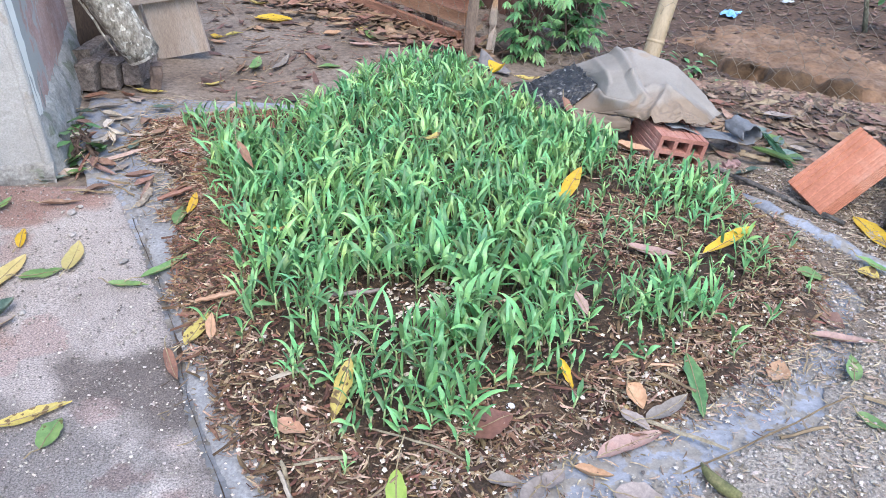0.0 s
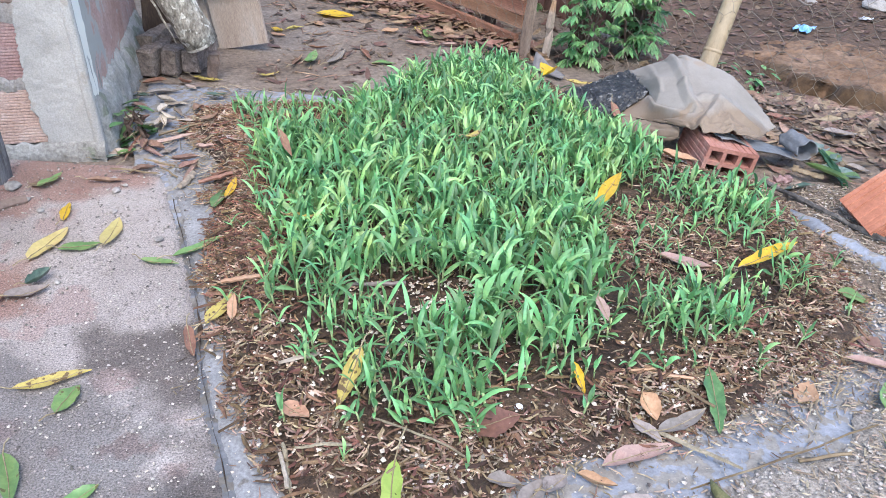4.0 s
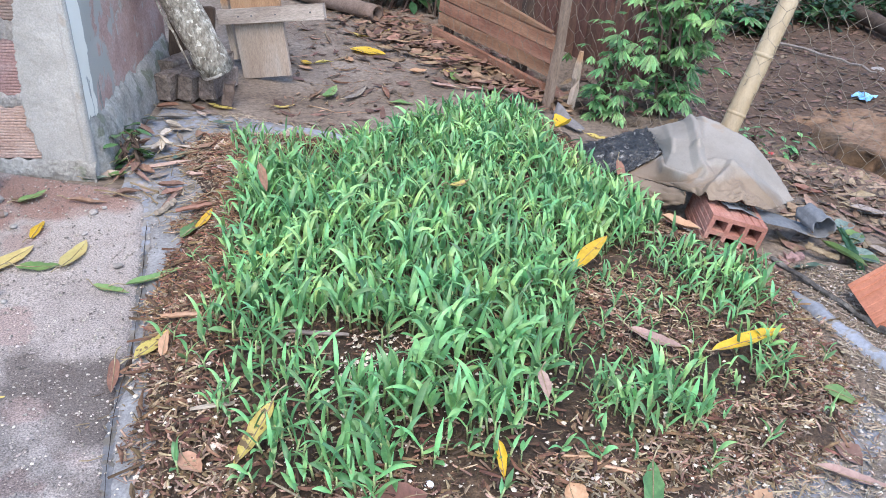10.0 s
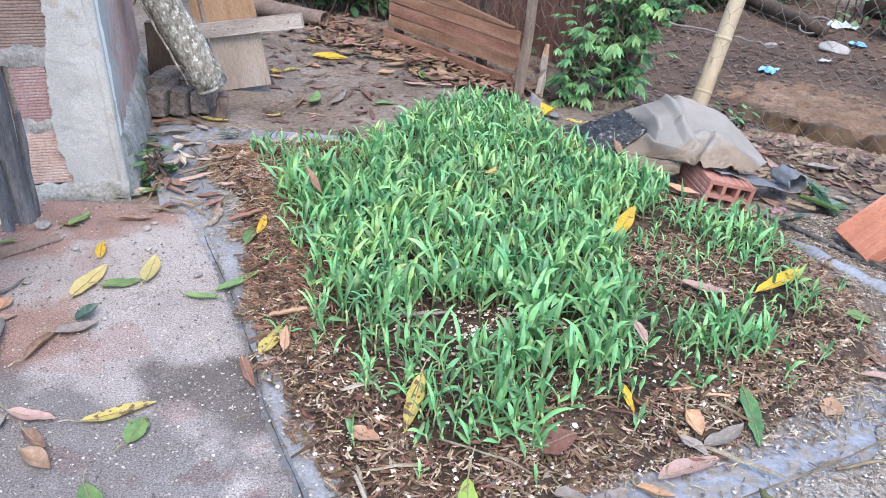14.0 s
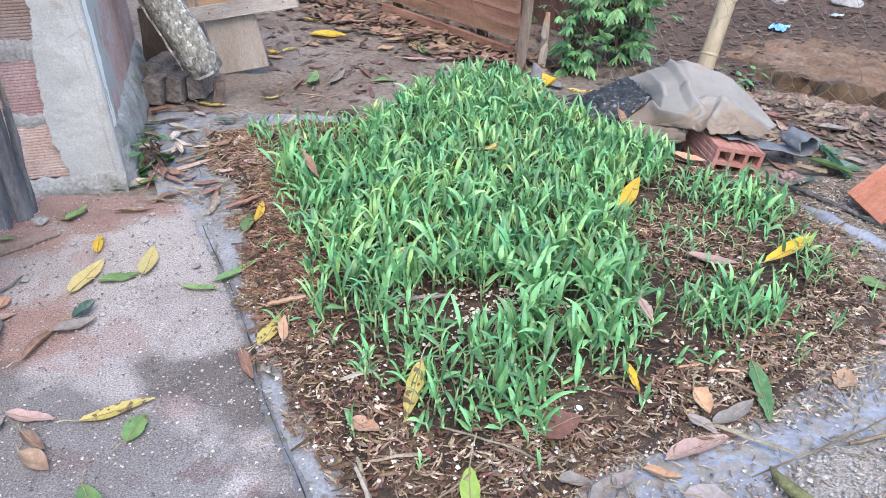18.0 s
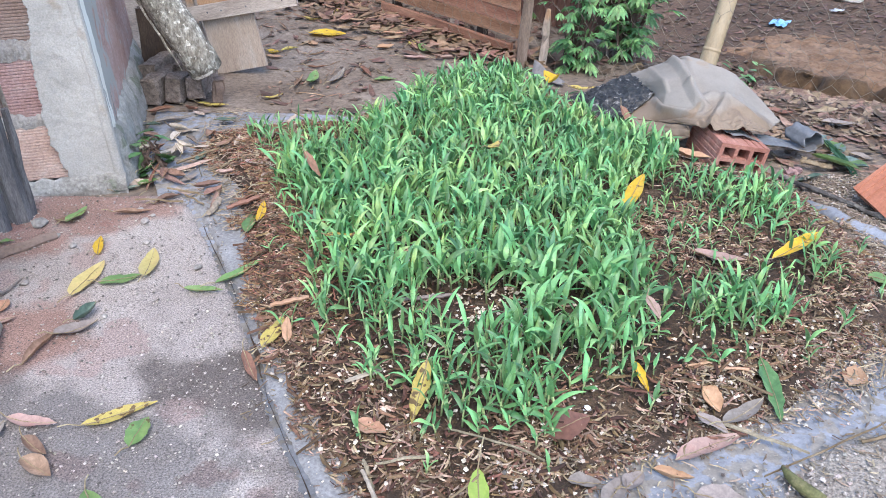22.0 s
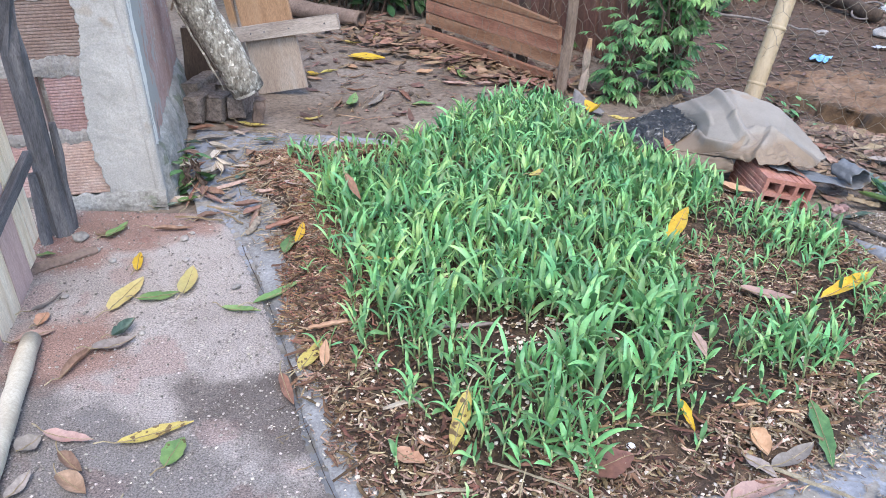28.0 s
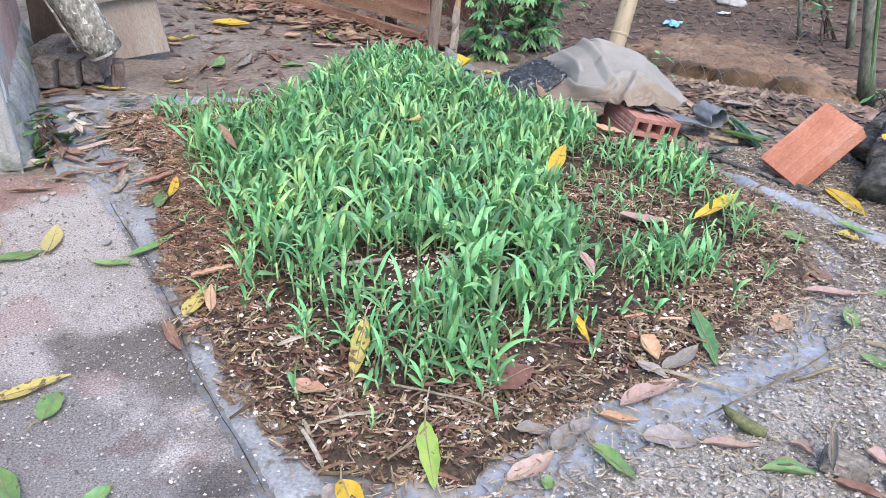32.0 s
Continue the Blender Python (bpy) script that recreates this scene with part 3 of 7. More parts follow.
def ground_z(x, y):
    x, y = np.asarray(x, float), np.asarray(y, float)
    b = beyond(x, y)
    z = -0.008 - 0.20 * smooth01((b - 0.1) / 1.0) * smooth01((x - 0.2) / 0.8) * smooth01((y - 0.9) / 1.2)
    near = np.hypot(x, y - 2) < 7
    return z + np.where(near, 0.012 * rough2(x, y, 2.2, 5.0) * smooth01(np.abs(b) / 0.4) + 0.004 * rough2(x, y, 11, 8.0), 0)


def build_ground():
    def axis(lo, hi, fine):
        core = list(np.arange(lo, hi + 1e-6, fine))
        return [-400, -120, -40, -15, -8, lo - 2] + core + [hi + 2, 10, 18, 45, 130, 400]
    xs, ys = axis(-3.2, 4.2, 0.05), axis(-1.0, 6.6, 0.05)
    gx, gy = np.meshgrid(xs, ys, indexing="ij")
    z = ground_z(gx, gy)
    n, m = gx.shape
    idx = np.arange(n * m).reshape(n, m)
    faces = np.stack([idx[:-1, :-1], idx[1:, :-1], idx[1:, 1:], idx[:-1, 1:]], -1).reshape(-1, 4).tolist()
    ob = piece("ground", list(zip(gx.ravel().tolist(), gy.ravel().tolist(), z.ravel().tolist())), faces, "earth", smooth=True)
    tagged(ob, "bare brown earth yard strewn with leaf litter", "ground", "", "structure")


build_ground()
patch("concrete_slab", SLAB, 0.012, lambda x, y, d: 0.002 * rough2(x, y, 9, 2.0) - 0.012 * smooth01(1 - d / 0.012), "slab", 0.005, 9,
      0.010, label="worn concrete slab dusted with pinkish sand and a damp patch", category="pavement")
patch("mound", MOUND, 0.015,
      lambda x, y, d: ground_z(x, y) + (0.070 + 0.030 * rough2(x, y, 6, 3.0)) * smooth01(d / (0.055 + 0.03 * rough2(x, y, 13, 5.0))) * smooth01((4.15 - y) / 0.95) * smooth01((2.15 - x) / 0.45)
      + 0.003 * smooth01(d / 0.06) + 0.016 * rough2(x, y, 12, 4.0) * smooth01(d / 0.08) + 0.009 * rough2(x, y, 38, 6.0) + 0.005 * rough2(x, y, 85, 2.0),
      "mound", 0.13, 7, 0.0, "", "low cut bank of bare reddish earth behind the wire fence", "earth bank")
patch("plastic_sheet", SHEET, 0.02, lambda x, y, d: 0.0035 * rough2(x, y, 14, 3.0) + 0.002 * np.abs(rough2(x, y, 38, 4.0)), "sheet", 0.015, 6, 0.005, "",
      "blue-grey plastic sheet under the bed, dirty and wrinkled", "plastic sheet")

STRIP_EDGE = [(-0.735, 2.03), (-0.615, 1.78), (-0.530, 1.60), (-0.450, 1.41), (-0.379, 1.22), (-0.284, 1.02), (-0.245, 0.94), (-0.165, 0.94), (-0.200, 1.02), (-0.255, 1.13), (-0.335, 1.30), (-0.415, 1.50), (-0.480, 1.70), (-0.560, 1.92), (-0.62, 2.06)]
patch("concrete_strip", STRIP_EDGE, 0.012, lambda x, y, d: 0.002 * rough2(x, y, 12, 9.0) - 0.004 * smooth01(1 - d / 0.012), "strip", 0.010, 14,
      0.0115, label="narrow strip of stained grey concrete along the bed", category="pavement")

def joint_line():
    line = [(-0.655, 1.85), (-0.603, 1.74), (-0.535, 1.60), (-0.470, 1.45), (-0.437, 1.37), (-0.424, 1.325), (-0.385, 1.22), (-0.340, 1.125), (-0.290, 1.02), (-0.252, 0.935)]
    verts, faces = [], []
    rng = random.Random(6)
    for (x0, y0), (x1, y1) in zip(line, line[1:]):
        for i in range(5):
            x, y = x0 + (x1 - x0) * i / 5 + rng.uniform(-1, 1) * 0.0012, y0 + (y1 - y0) * i / 5
            w = (0.0011 + 0.0045 * math.exp(-((y - 1.35) / 0.035) ** 2)) * rng.uniform(0.4, 1.3) * (0.25 + 0.75 * float(smooth01(0.5 + 2.2 * noise.noise(Vector((x * 21, y * 21, 5))))))
            verts += [(x - w, y, 0.0105), (x, y, 0.0132), (x + w, y, 0.0105)]
    for i in range(len(verts) // 3 - 1):
        a = 3 * i
        faces += [(a, a + 1, a + 4, a + 3), (a + 1, a + 2, a + 5, a + 4)]
    tagged(piece("slab_joint", verts, faces, "soil"), "dark soil-filled joint along the slab's edge", "joint", "", "structure")


joint_line()

GRIT = [(-0.22, 0.2), (-0.16, 0.86), (0.2, 0.93), (0.42, 1.03), (0.70, 1.20), (0.92, 1.48), (0.84, 1.86), (0.86, 2.12), (1.3, 2.15), (1.9, 1.4), (1.9, 0.2)]
patch("grit_ground", GRIT, 0.018,
      lambda x, y, d: 0.006 * smooth01(d / 0.03) + 0.003 * rough2(x, y, 30, 5.0) + 0.002 * rough2(x, y, 70, 2.0), "grit_ground", 0.05, 8, 0.012,
      label="pale grit and sawdust trodden over the sheet", category="ground",
      holes=lambda x, y: -0.012 + 0.13 * rough2(x, y, 11, 12.0) + 0.5 * smooth01((np.abs(y - 1.115 - 0.36 * (x - 0.45)) - 0.008) / 0.16) + 0.5 * smooth01((x - 0.66) / 0.08)
      + 0.25 * smooth01(1.4 - np.hypot(x - 0.475, y - 1.165) / 0.035) + 0.25 * smooth01(1.4 - np.hypot(x - 0.28, y - 1.095) / 0.03))


def soil_z(x, y, d):
    return 0.026 * smooth01(d / 0.10) + 0.006 * rough2(x, y, 26, 6.0) + 0.004 * rough2(x, y, 60, 7.0)


patch("bed_soil", SOIL, 0.016, soil_z, "soil", 0.035, 12, 0.012, "", "dark damp soil and shredded bark of the seedling bed", "soil")
tagged(bpy.data.objects["bed_soil"], kind="stuff")


def top_z(x, y):
    """Height of the ground, slab, sheet or bed at one place."""
    d = depth_in(SOIL, x, y)
    if d > 0.02:
        return 0.018 + 0.026 * float(smooth01(d / 0.10))
    if depth_in(GRIT, x, y) > 0.01:
        return 0.020
    if depth_in(STRIP_EDGE, x, y) > 0.005:
        return 0.0135
    if depth_in(SHEET, x, y) > 0:
        return 0.010 if depth_in(SLAB, x, y) < 0.01 else 0.0125
    if depth_in(SLAB, x, y) > 0.02:
        return 0.0125
    return float(ground_z(np.array([x]), np.array([y]))[0]) + 0.002


# ---- house wall ----
def fluted_brick(sx, sy, sz, ribs):
    """A hollow clay block whose front (-y) carries fine horizontal flutes."""
    verts, faces = [], []
    prof = []
    for i in range(ribs):
        z0, z1 = sz * i / ribs, sz * (i + 1) / ribs
        prof += [(0.0, z0 + (z1 - z0) * 0.12), (0.0, z0 + (z1 - z0) * 0.62), (0.0022, z0 + (z1 - z0) * 0.72), (0.0022, z0 + (z1 - z0) * 1.0)]
    prof = [(0.0, 0.0)] + prof + [(sy, sz), (sy, 0.0)]
    n = len(prof)
    for x in (0, sx):
        verts += [(x, y, z) for y, z in prof]
    for i in range(n):
        j = (i + 1) % n
        faces.append((i, n + i, n + j, j))
    faces.append(tuple(range(n)))
    faces.append(tuple(range(2 * n - 1, n - 1, -1)))
    return verts, faces


CORNER = Vector((-0.915, 2.09, 0))


def about_corner(turn):
    """The lean and turn of a wall about the house corner."""
    return Matrix.Translation(CORNER) @ pose(0, 0, 0, 0, -2.4, turn) @ Matrix.Translation(-CORNER)


def build_house_wall():
    base = pose(-2.035, 2.175, -0.02)
    core = part("wall_house", box(2.2, 0.13, 2.2, 0.003), "mortar", m=about_corner(9) @ base)
    tagged(core, "hollow clay brick wall with a cement plastered end", "wall", "", "structure")
    inv = base.inverted()
    brick_me = mesh_of("brick", *fluted_brick(0.19, 0.05, 0.148, 19), "old_brick")
    half_me = mesh_of("brick", *fluted_brick(0.085, 0.05, 0.148, 19), "old_brick")
    rows = [0.042, 0.213, 0.397] + [0.397 + 0.17 * k for k in range(1, 10)]
    rng = random.Random(4)
    for r, z in enumerate(rows):
        x = -1.155 + (0.147 if r % 2 == 0 else 0.0)
        if r % 2:
            ob = new("brick", half_me)
            ob.parent = core
            ob.matrix_basis = inv @ pose(-1.145, 2.094 + rng.uniform(-0.002, 0.002), z, 0, rng.uniform(-0.6, 0.6), 0)
        for k in range(5):
            ob = new("brick", brick_me)
            ob.parent = core
            ob.matrix_basis = inv @ pose(x - 0.205 * (k + 1) + 0.008, 2.094 + rng.uniform(-0.003, 0.003), z, 0, rng.uniform(-0.6, 0.6), 0)
    # lumpy mortar squeezed out of the joints
    for r, z in enumerate(rows[1:]):
        low, high = rows[r] + 0.148, z
        verts, faces = [], []
        n = 320
        for i in range(n):
            x = -1.70 + 0.68 * i / (n - 1)
            w0 = low - 0.006 + 0.008 * noise.noise(Vector((x * 30, z * 7, 1))) + 0.005 * noise.noise(Vector((x * 95, z * 7, 3)))
            w1 = high + 0.006 + 0.008 * noise.noise(Vector((x * 30, z * 7, 9))) + 0.005 * noise.noise(Vector((x * 95, z * 7, 7)))
            for q in range(5):
                f = q / 4
                verts.append((x, 2.0925 - (0.004 * math.sin(math.pi * f) + 0.006 * noise.noise(Vector((x * 90, f * 4 + r * 5, 4))) + 0.003 * noise.noise(Vector((x * 210, f * 9 + r * 5, 2)))) * (0 < q < 4), w0 + (w1 - w0) * f))
            if i:
                faces += [(5 * (i - 1) + q, 5 * i + q, 5 * i + q + 1, 5 * (i - 1) + q + 1) for q in range(4)]
        piece("mortar_joint", verts, faces, "mortar", core, "", True, inv)
    # plaster over the wall's end: front with a ragged left rim, then the side
    gx = np.linspace(-1.10, -0.915, 64)
    gz = np.linspace(-0.01, 2.18, 560)
    verts, faces, index = [], [], {}
    for i, x in enumerate(gx):
        for k, z in enumerate(gz):
            rim = -1.062 + 0.020 * noise.noise(Vector((z * 8, 1.3, 0))) + 0.007 * noise.noise(Vector((z * 33, 4.3, 0))) + 0.005 * noise.noise(Vector((z * 110, 2.3, 0))) + (0.028 * float(smooth01((z - 0.30) / 0.16)) if z < 0.9 else 0.028)
            index[i, k] = len(verts)
            verts.append((x, 2.076 + 0.003 * noise.noise(Vector((x * 20, z * 20, 3))) + 0.0012 * noise.noise(Vector((x * 75, z * 75, 5))) + (0.022 if x < rim else 0), z))
    for i in range(len(gx) - 1):
        for k in range(len(gz) - 1):
            f = (index[i, k], index[i + 1, k], index[i + 1, k + 1], index[i, k + 1])
            if min(verts[v][1] for v in f) < 2.088:
                faces.append(f)
    piece("plaster_front", verts, faces, "plaster", core, "grey cement plaster with a broken rim", True, inv)
    # rounded plaster arris down the corner
    path = [(-0.9265 + 0.0015 * noise.noise(Vector((z * 9, 1.1, 0))), 2.0875 + 0.0015 * noise.noise(Vector((z * 9, 6.1, 0))), z) for z in np.linspace(-0.01, 2.15, 140)]
    verts, faces = tube(path, [0.0150 + 0.0012 * noise.noise(Vector((p[2] * 25, 3.3, 0))) for p in path], 14, 0.03, 4, False)
    piece("plaster_arris", verts, faces, "plaster", core, "", True, inv)
    rough_skirt("footing", core, inv, lambda a, out, z: (-1.20 + a, 2.0755 - out, z - 0.012), 0.29, 0.060, 0.014, 8.0, "")


def rough_skirt(name, core, inv, along_at, length, tall, deep, seed, label):
    """A lumpy cement skirt at a wall's foot; along_at(a, out, z) gives a point at a metres along, out from the wall."""
    verts, faces = [], []
    n, m = 70, 12
    for i in range(n):
        a = length * i / (n - 1)
        top = tall * (1 + 0.22 * noise.noise(Vector((a * 11, seed, 0))) + 0.12 * noise.noise(Vector((a * 40, seed, 3))))
        for k in range(m):
            t = k / (m - 1)
            out = deep * float(smooth01(a / 0.06)) * (1 - t ** 3) * (1 + 0.35 * noise.noise(Vector((a * 16, t * 3, seed)))) + 0.004 * noise.noise(Vector((a * 60, t * 9, seed))) + 0.003 * noise.noise(Vector((a * 150, t * 20, seed)))
            verts.append(along_at(a, out if k < m - 1 else -0.004, top * t))
        if i:
            faces += [(m * (i - 1) + k, m * i + k, m * i + k + 1, m * (i - 1) + k + 1) for k in range(m - 1)]
    piece(name, verts, faces, "footing", core, label, True, inv)


def layer_side_wall():
    """Lime and painted sun streaks near the corner and old plaster patches over the bare blocks, in the side wall's own
    material.
    """
    nt = M["stained_wall"].node_tree
    nodes, link = nt.nodes, nt.links.new
    bsdf = nodes["Principled BSDF"]
    tc = nodes.new("ShaderNodeTexCoord")
    sep = nodes.new("ShaderNodeSeparateXYZ")
    link(tc.outputs["Object"], sep.inputs[0])
    col = bsdf.inputs["Base Color"].links[0].from_socket
    # the second, near-white layer is lime with the wall's sunlit streaks painted in
    for colour, reach, soft, swing, scale, tall in (((0.33, 0.31, 0.285), 0.24, 0.012, 1.1, 8.0, 0.6), ((0.72, 0.67, 0.60), 0.048, 0.006, 0.34, 22.0, 0.30)):
        mp = nodes.new("ShaderNodeMapping")
        mp.inputs["Scale"].default_value = (1, 1, tall)
        link(tc.outputs["Object"], mp.inputs[0])
        n = nodes.new("ShaderNodeTexNoise")
        n.inputs["Scale"].default_value, n.inputs["Detail"].default_value, n.inputs["Roughness"].default_value = scale, 6, 0.6
        link(mp.outputs[0], n.inputs["Vector"])
        add = nodes.new("ShaderNodeMath")
        add.operation = "MULTIPLY_ADD"
        link(n.outputs["Fac"], add.inputs[0])
        add.inputs[1].default_value = swing
        link(sep.outputs["Y"], add.inputs[2])
        step = nodes.new("ShaderNodeMapRange")
        edge = -0.45 + reach + 0.5 * swing
        step.inputs["From Min"].default_value, step.inputs["From Max"].default_value = edge + soft, edge - soft
        link(add.outputs[0], step.inputs[0])
        mix = nodes.new("ShaderNodeMix")
        mix.data_type = "RGBA"
        link(step.outputs[0], mix.inputs[0])
        link(col, mix.inputs[6])
        mix.inputs[7].default_value = (*colour, 1)
        col = mix.outputs[2]
    link(col, bsdf.inputs["Base Color"])


def build_side_wall():
    base = pose(-0.985, 2.58, -0.02)
    m = about_corner(15) @ base
    # uneven face towards the bed
    bm = bmesh.new()
    ys, zs = np.linspace(-0.49, 0.45, 70), np.linspace(0, 2.2, 150)
    grid = {}
    for i, y in enumerate(ys):
        for k, z in enumerate(zs):
            x = 0.066 + 0.0035 * noise.noise(Vector((y * 9, z * 9, 1))) + 0.0018 * noise.noise(Vector((y * 34, z * 34, 4)))
            groove = min(abs((z - 0.06) % 0.185 - 0.09), 0.012) / 0.012
            x -= 0.003 * (1 - groove) * float(smooth01((y + 0.36) / 0.06))
            grid[i, k] = bm.verts.new((x, y, z))
    for i in range(len(ys) - 1):
        for k in range(len(zs) - 1):
            bm.faces.new((grid[i, k], grid[i + 1, k], grid[i + 1, k + 1], grid[i, k + 1]))
    back = [bm.verts.new((-0.065, y, z)) for y, z in ((-0.45, 0), (0.45, 0), (0.45, 2.2), (-0.45, 2.2))]
    bm.faces.new(back)
    last = (len(ys) - 1, len(zs) - 1)
    bm.faces.new((back[1], grid[last[0], 0], grid[last[0], last[1]], back[2]))
    bm.faces.new((back[0], back[3], grid[0, last[1]], grid[0, 0]))
    bm.faces.new((back[3], back[2], grid[last[0], last[1]], grid[0, last[1]]))
    core = part("wall_side", bm, "stained_wall", smooth=True, m=m)
    tagged(core, "reddish block side wall with grey plaster, white lime and painted sun streaks", "wall", "", "structure")
    inv = base.inverted()
    rough_skirt("plinth", core, inv, lambda a, out, z: (-0.919 + out, 2.085 + a, z - 0.01), 0.90, 0.155, 0.030, 3.0, "rough greenish grey cement plinth")


layer_side_wall()
build_house_wall()
build_side_wall()
# warm brown earth behind the fence, with the trees' shade painted into it
stain_and_shade("earth", [(2.3, 4.7, 1.9), (1.6, 3.0, 0.75), (2.6, 2.6, 1.0)], (0.52, 0.39, 0.30), 0.10)


# ---- posts, boards and timber by the wall ----
def build_char_post():
    t = thing("charred_post", pose(-1.124, 1.885, -0.02), "weathered dark grey timber post leaning beside the brick wall", "post")
    verts, faces = tube(along((0.02, 0, 0), (0.015, -0.03, 0.95), 9, 0.003, 2), [0.027 - 0.0006 * i for i in range(9)], 6, 0.08, 3)
    piece("shaft", verts, faces, "char_wood", t)
    t = thing("short_stake", pose(-1.092, 1.912, -0.02), "thin dark timber stake beside the post", "stake")
    verts, faces = tube(along((0, 0, 0), (0.010, 0.0, 0.305), 5, 0.002, 5), [0.012, 0.012, 0.011, 0.011, 0.008], 5, 0.1, 5)
    piece("shaft", verts, faces, "char_wood", t)
    t = thing("short_stake", pose(-1.118, 1.835, -0.02), "short broken dark stake by the planks", "stake")
    verts, faces = tube(along((0, 0, 0), (-0.004, 0.012, 0.205), 5, 0.002, 6), [0.013, 0.014, 0.013, 0.012, 0.010], 5, 0.1, 6)
    piece("shaft", verts, faces, "char_wood", t)


def build_plank_panel():
    t = thing("pallet", pose(-1.112, 1.79, -0.005, 0, -3, 14), "rough panel of pale sawn planks with a dark batten", "pallet")
    for k, (w, h, y, mat, dz) in enumerate([(0.055, 0.62, -0.03, "pale_wood", 0.06), (0.05, 0.60, -0.088, "pale_wood", 0.035), (0.11, 0.66, -0.175, "pink_wood", -0.005), (0.13, 0.64, -0.302, "pale_wood", 0), (0.13, 0.64, -0.44, "pink_wood", 0)]):
        part("plank", box(0.018, w, h, 0.002, 2, 0.0012, k), mat, t, m=pose(0, y, dz))
    part("batten", box(0.016, 0.028, 0.40, 0.002, 2, 0.001, 9), "char_wood", t, "dark batten nailed across", m=pose(0.02, -0.345, 0.20, -85, 0, 0))


def build_bamboo_poles():
    t = thing("bamboo_pole", pose(0, 0, 0), "pale grey bamboo pole lying on the slab edge", "pole")
    verts, faces = tube(along((-0.957, 1.430, 0.026), (-0.745, 0.72, 0.028), 16, 0.0008, 2), [0.0185 + (0.002 if i % 5 == 2 else 0) for i in range(16)], 12)
    piece("cane", verts, faces, "bamboo_grey", t, smooth=True)
    t = thing("bamboo_post", pose(0, 0, 0), "leaning yellow bamboo fence post with node rings", "post")
    a, b = Vector((0.685, 2.545, -0.05)), Vector((0.997, 2.895, 1.08))
    verts, faces = tube([a.lerp(b, i / 29) for i in range(30)], [0.0282 - 0.0002 * i for i in range(30)], 14)
    piece("cane", verts, faces, "bamboo", t, smooth=True)
    for k in range(7):
        c = a.lerp(b, 0.08 + 0.14 * k)
        d = (b - a).normalized()
        verts, faces = tube([c - d * 0.006, c - d * 0.002, c + d * 0.002, c + d * 0.006], [0.0265, 0.0289, 0.0289, 0.0265], 14, 0, 0, False)
        piece("node_ring", verts, faces, "bamboo", t, smooth=True)


def build_log():
    t = thing("leaning_log", pose(0, 0, 0), "thick log with peeling whitish bark leaning on old blocks", "log")
    a, b = Vector((-0.838, 2.69, 0.115)), Vector((-1.10, 2.62, 0.72))
    verts, faces = tube([a.lerp(b, i / 13) + Vector((0.004 * math.sin(i), 0.004 * math.cos(i * 1.7), 0)) for i in range(14)], [0.054 + 0.002 * math.sin(i * 2.2) for i in range(14)], 18, 0.035, 7)
    piece("trunk", verts, faces, "bark", t, smooth=True)
    d = (b - a).normalized()
    verts, faces = tube([a - d * 0.004, a + d * 0.004], [0.050, 0.052], 18)
    piece("cut_end", verts, faces, "cut_wood", t, "sawn pale end")
    for k in range(2):
        c = a.lerp(b, 0.5 - 0.2 * k) + Vector((-0.052, -0.03, -0.01))
        verts, faces = tube(along(c, c + Vector((0.07, -0.008, -0.15)), 7, 0.003, k), [0.002, 0.003, 0.0035, 0.0035, 0.003, 0.002, 0.0015], 5)
        piece("bark_strip", verts, faces, "bark", t)
    t = thing("wood_stub", pose(-0.825, 2.715, 0.0, 8, 10, 20), "split stub of wood under the end of the log", "wood stub")
    part("stub", box(0.035, 0.03, 0.085, 0.006, 2, 0.004, 4), "clay", t)


def build_pavers():
    lab = "weathered grey paving block in a low stack beside the wall"
    rng = random.Random(5)
    for k, (x, y, z, rz, sz) in enumerate([(-1.015, 2.765, 0.0, 62, 0.085), (-0.955, 2.790, 0.0, 66, 0.080), (-0.895, 2.815, 0.0, 70, 0.074), (-1.04, 2.86, 0.0, 60, 0.105), (-0.95, 2.89, 0.0, 66, 0.10)]):
        t = part("paving_block", box(0.19, 0.052 if k < 3 else 0.06, sz, 0.007, 3, 0.006, k), "paver", m=pose(x, y, z, rng.uniform(-3, 3), rng.uniform(-3, 3), rz + 20))
        tagged(t, lab, "paving block", "stack of paving blocks")
    t = part("dark_slab", box(0.16, 0.03, 0.25, 0.006, 2, 0.004, 12), "dark_wood", m=pose(-1.04, 2.93, 0, -8, 0, 8))
    tagged(t, "dark stained board standing behind the stack of blocks", "board")


def build_leaning_board():
    t = thing("leaning_board", pose(-0.805, 3.04, 0.0, -7, -2, -2), "wide worn plywood board leaning with a nailed crosspiece", "board")
    part("panel", box(0.185, 0.018, 0.72, 0.003, 3, 0.0015, 3), "board", t, m=pose(0, 0, 0, 0, -9, 0))
    part("side_strip", box(0.025, 0.03, 0.7, 0.003, 2, 0.002, 5), "board", t, m=pose(-0.135, 0.03, 0.05, 0, -10, 0))
    cross = part("crosspiece", box(0.40, 0.022, 0.052, 0.003, 2, 0.002, 6), "grey_wood", t, "grey weathered batten", m=pose(0.03, -0.024, 0.20, 0, -7.5, 0))
    for x in (-0.12, -0.07, 0.02, 0.15):
        verts, faces = tube([(x, -0.0105, 0.025), (x, -0.0135, 0.025)], [0.003, 0.003], 8)
        piece("nail", verts, faces, "char_wood", cross)


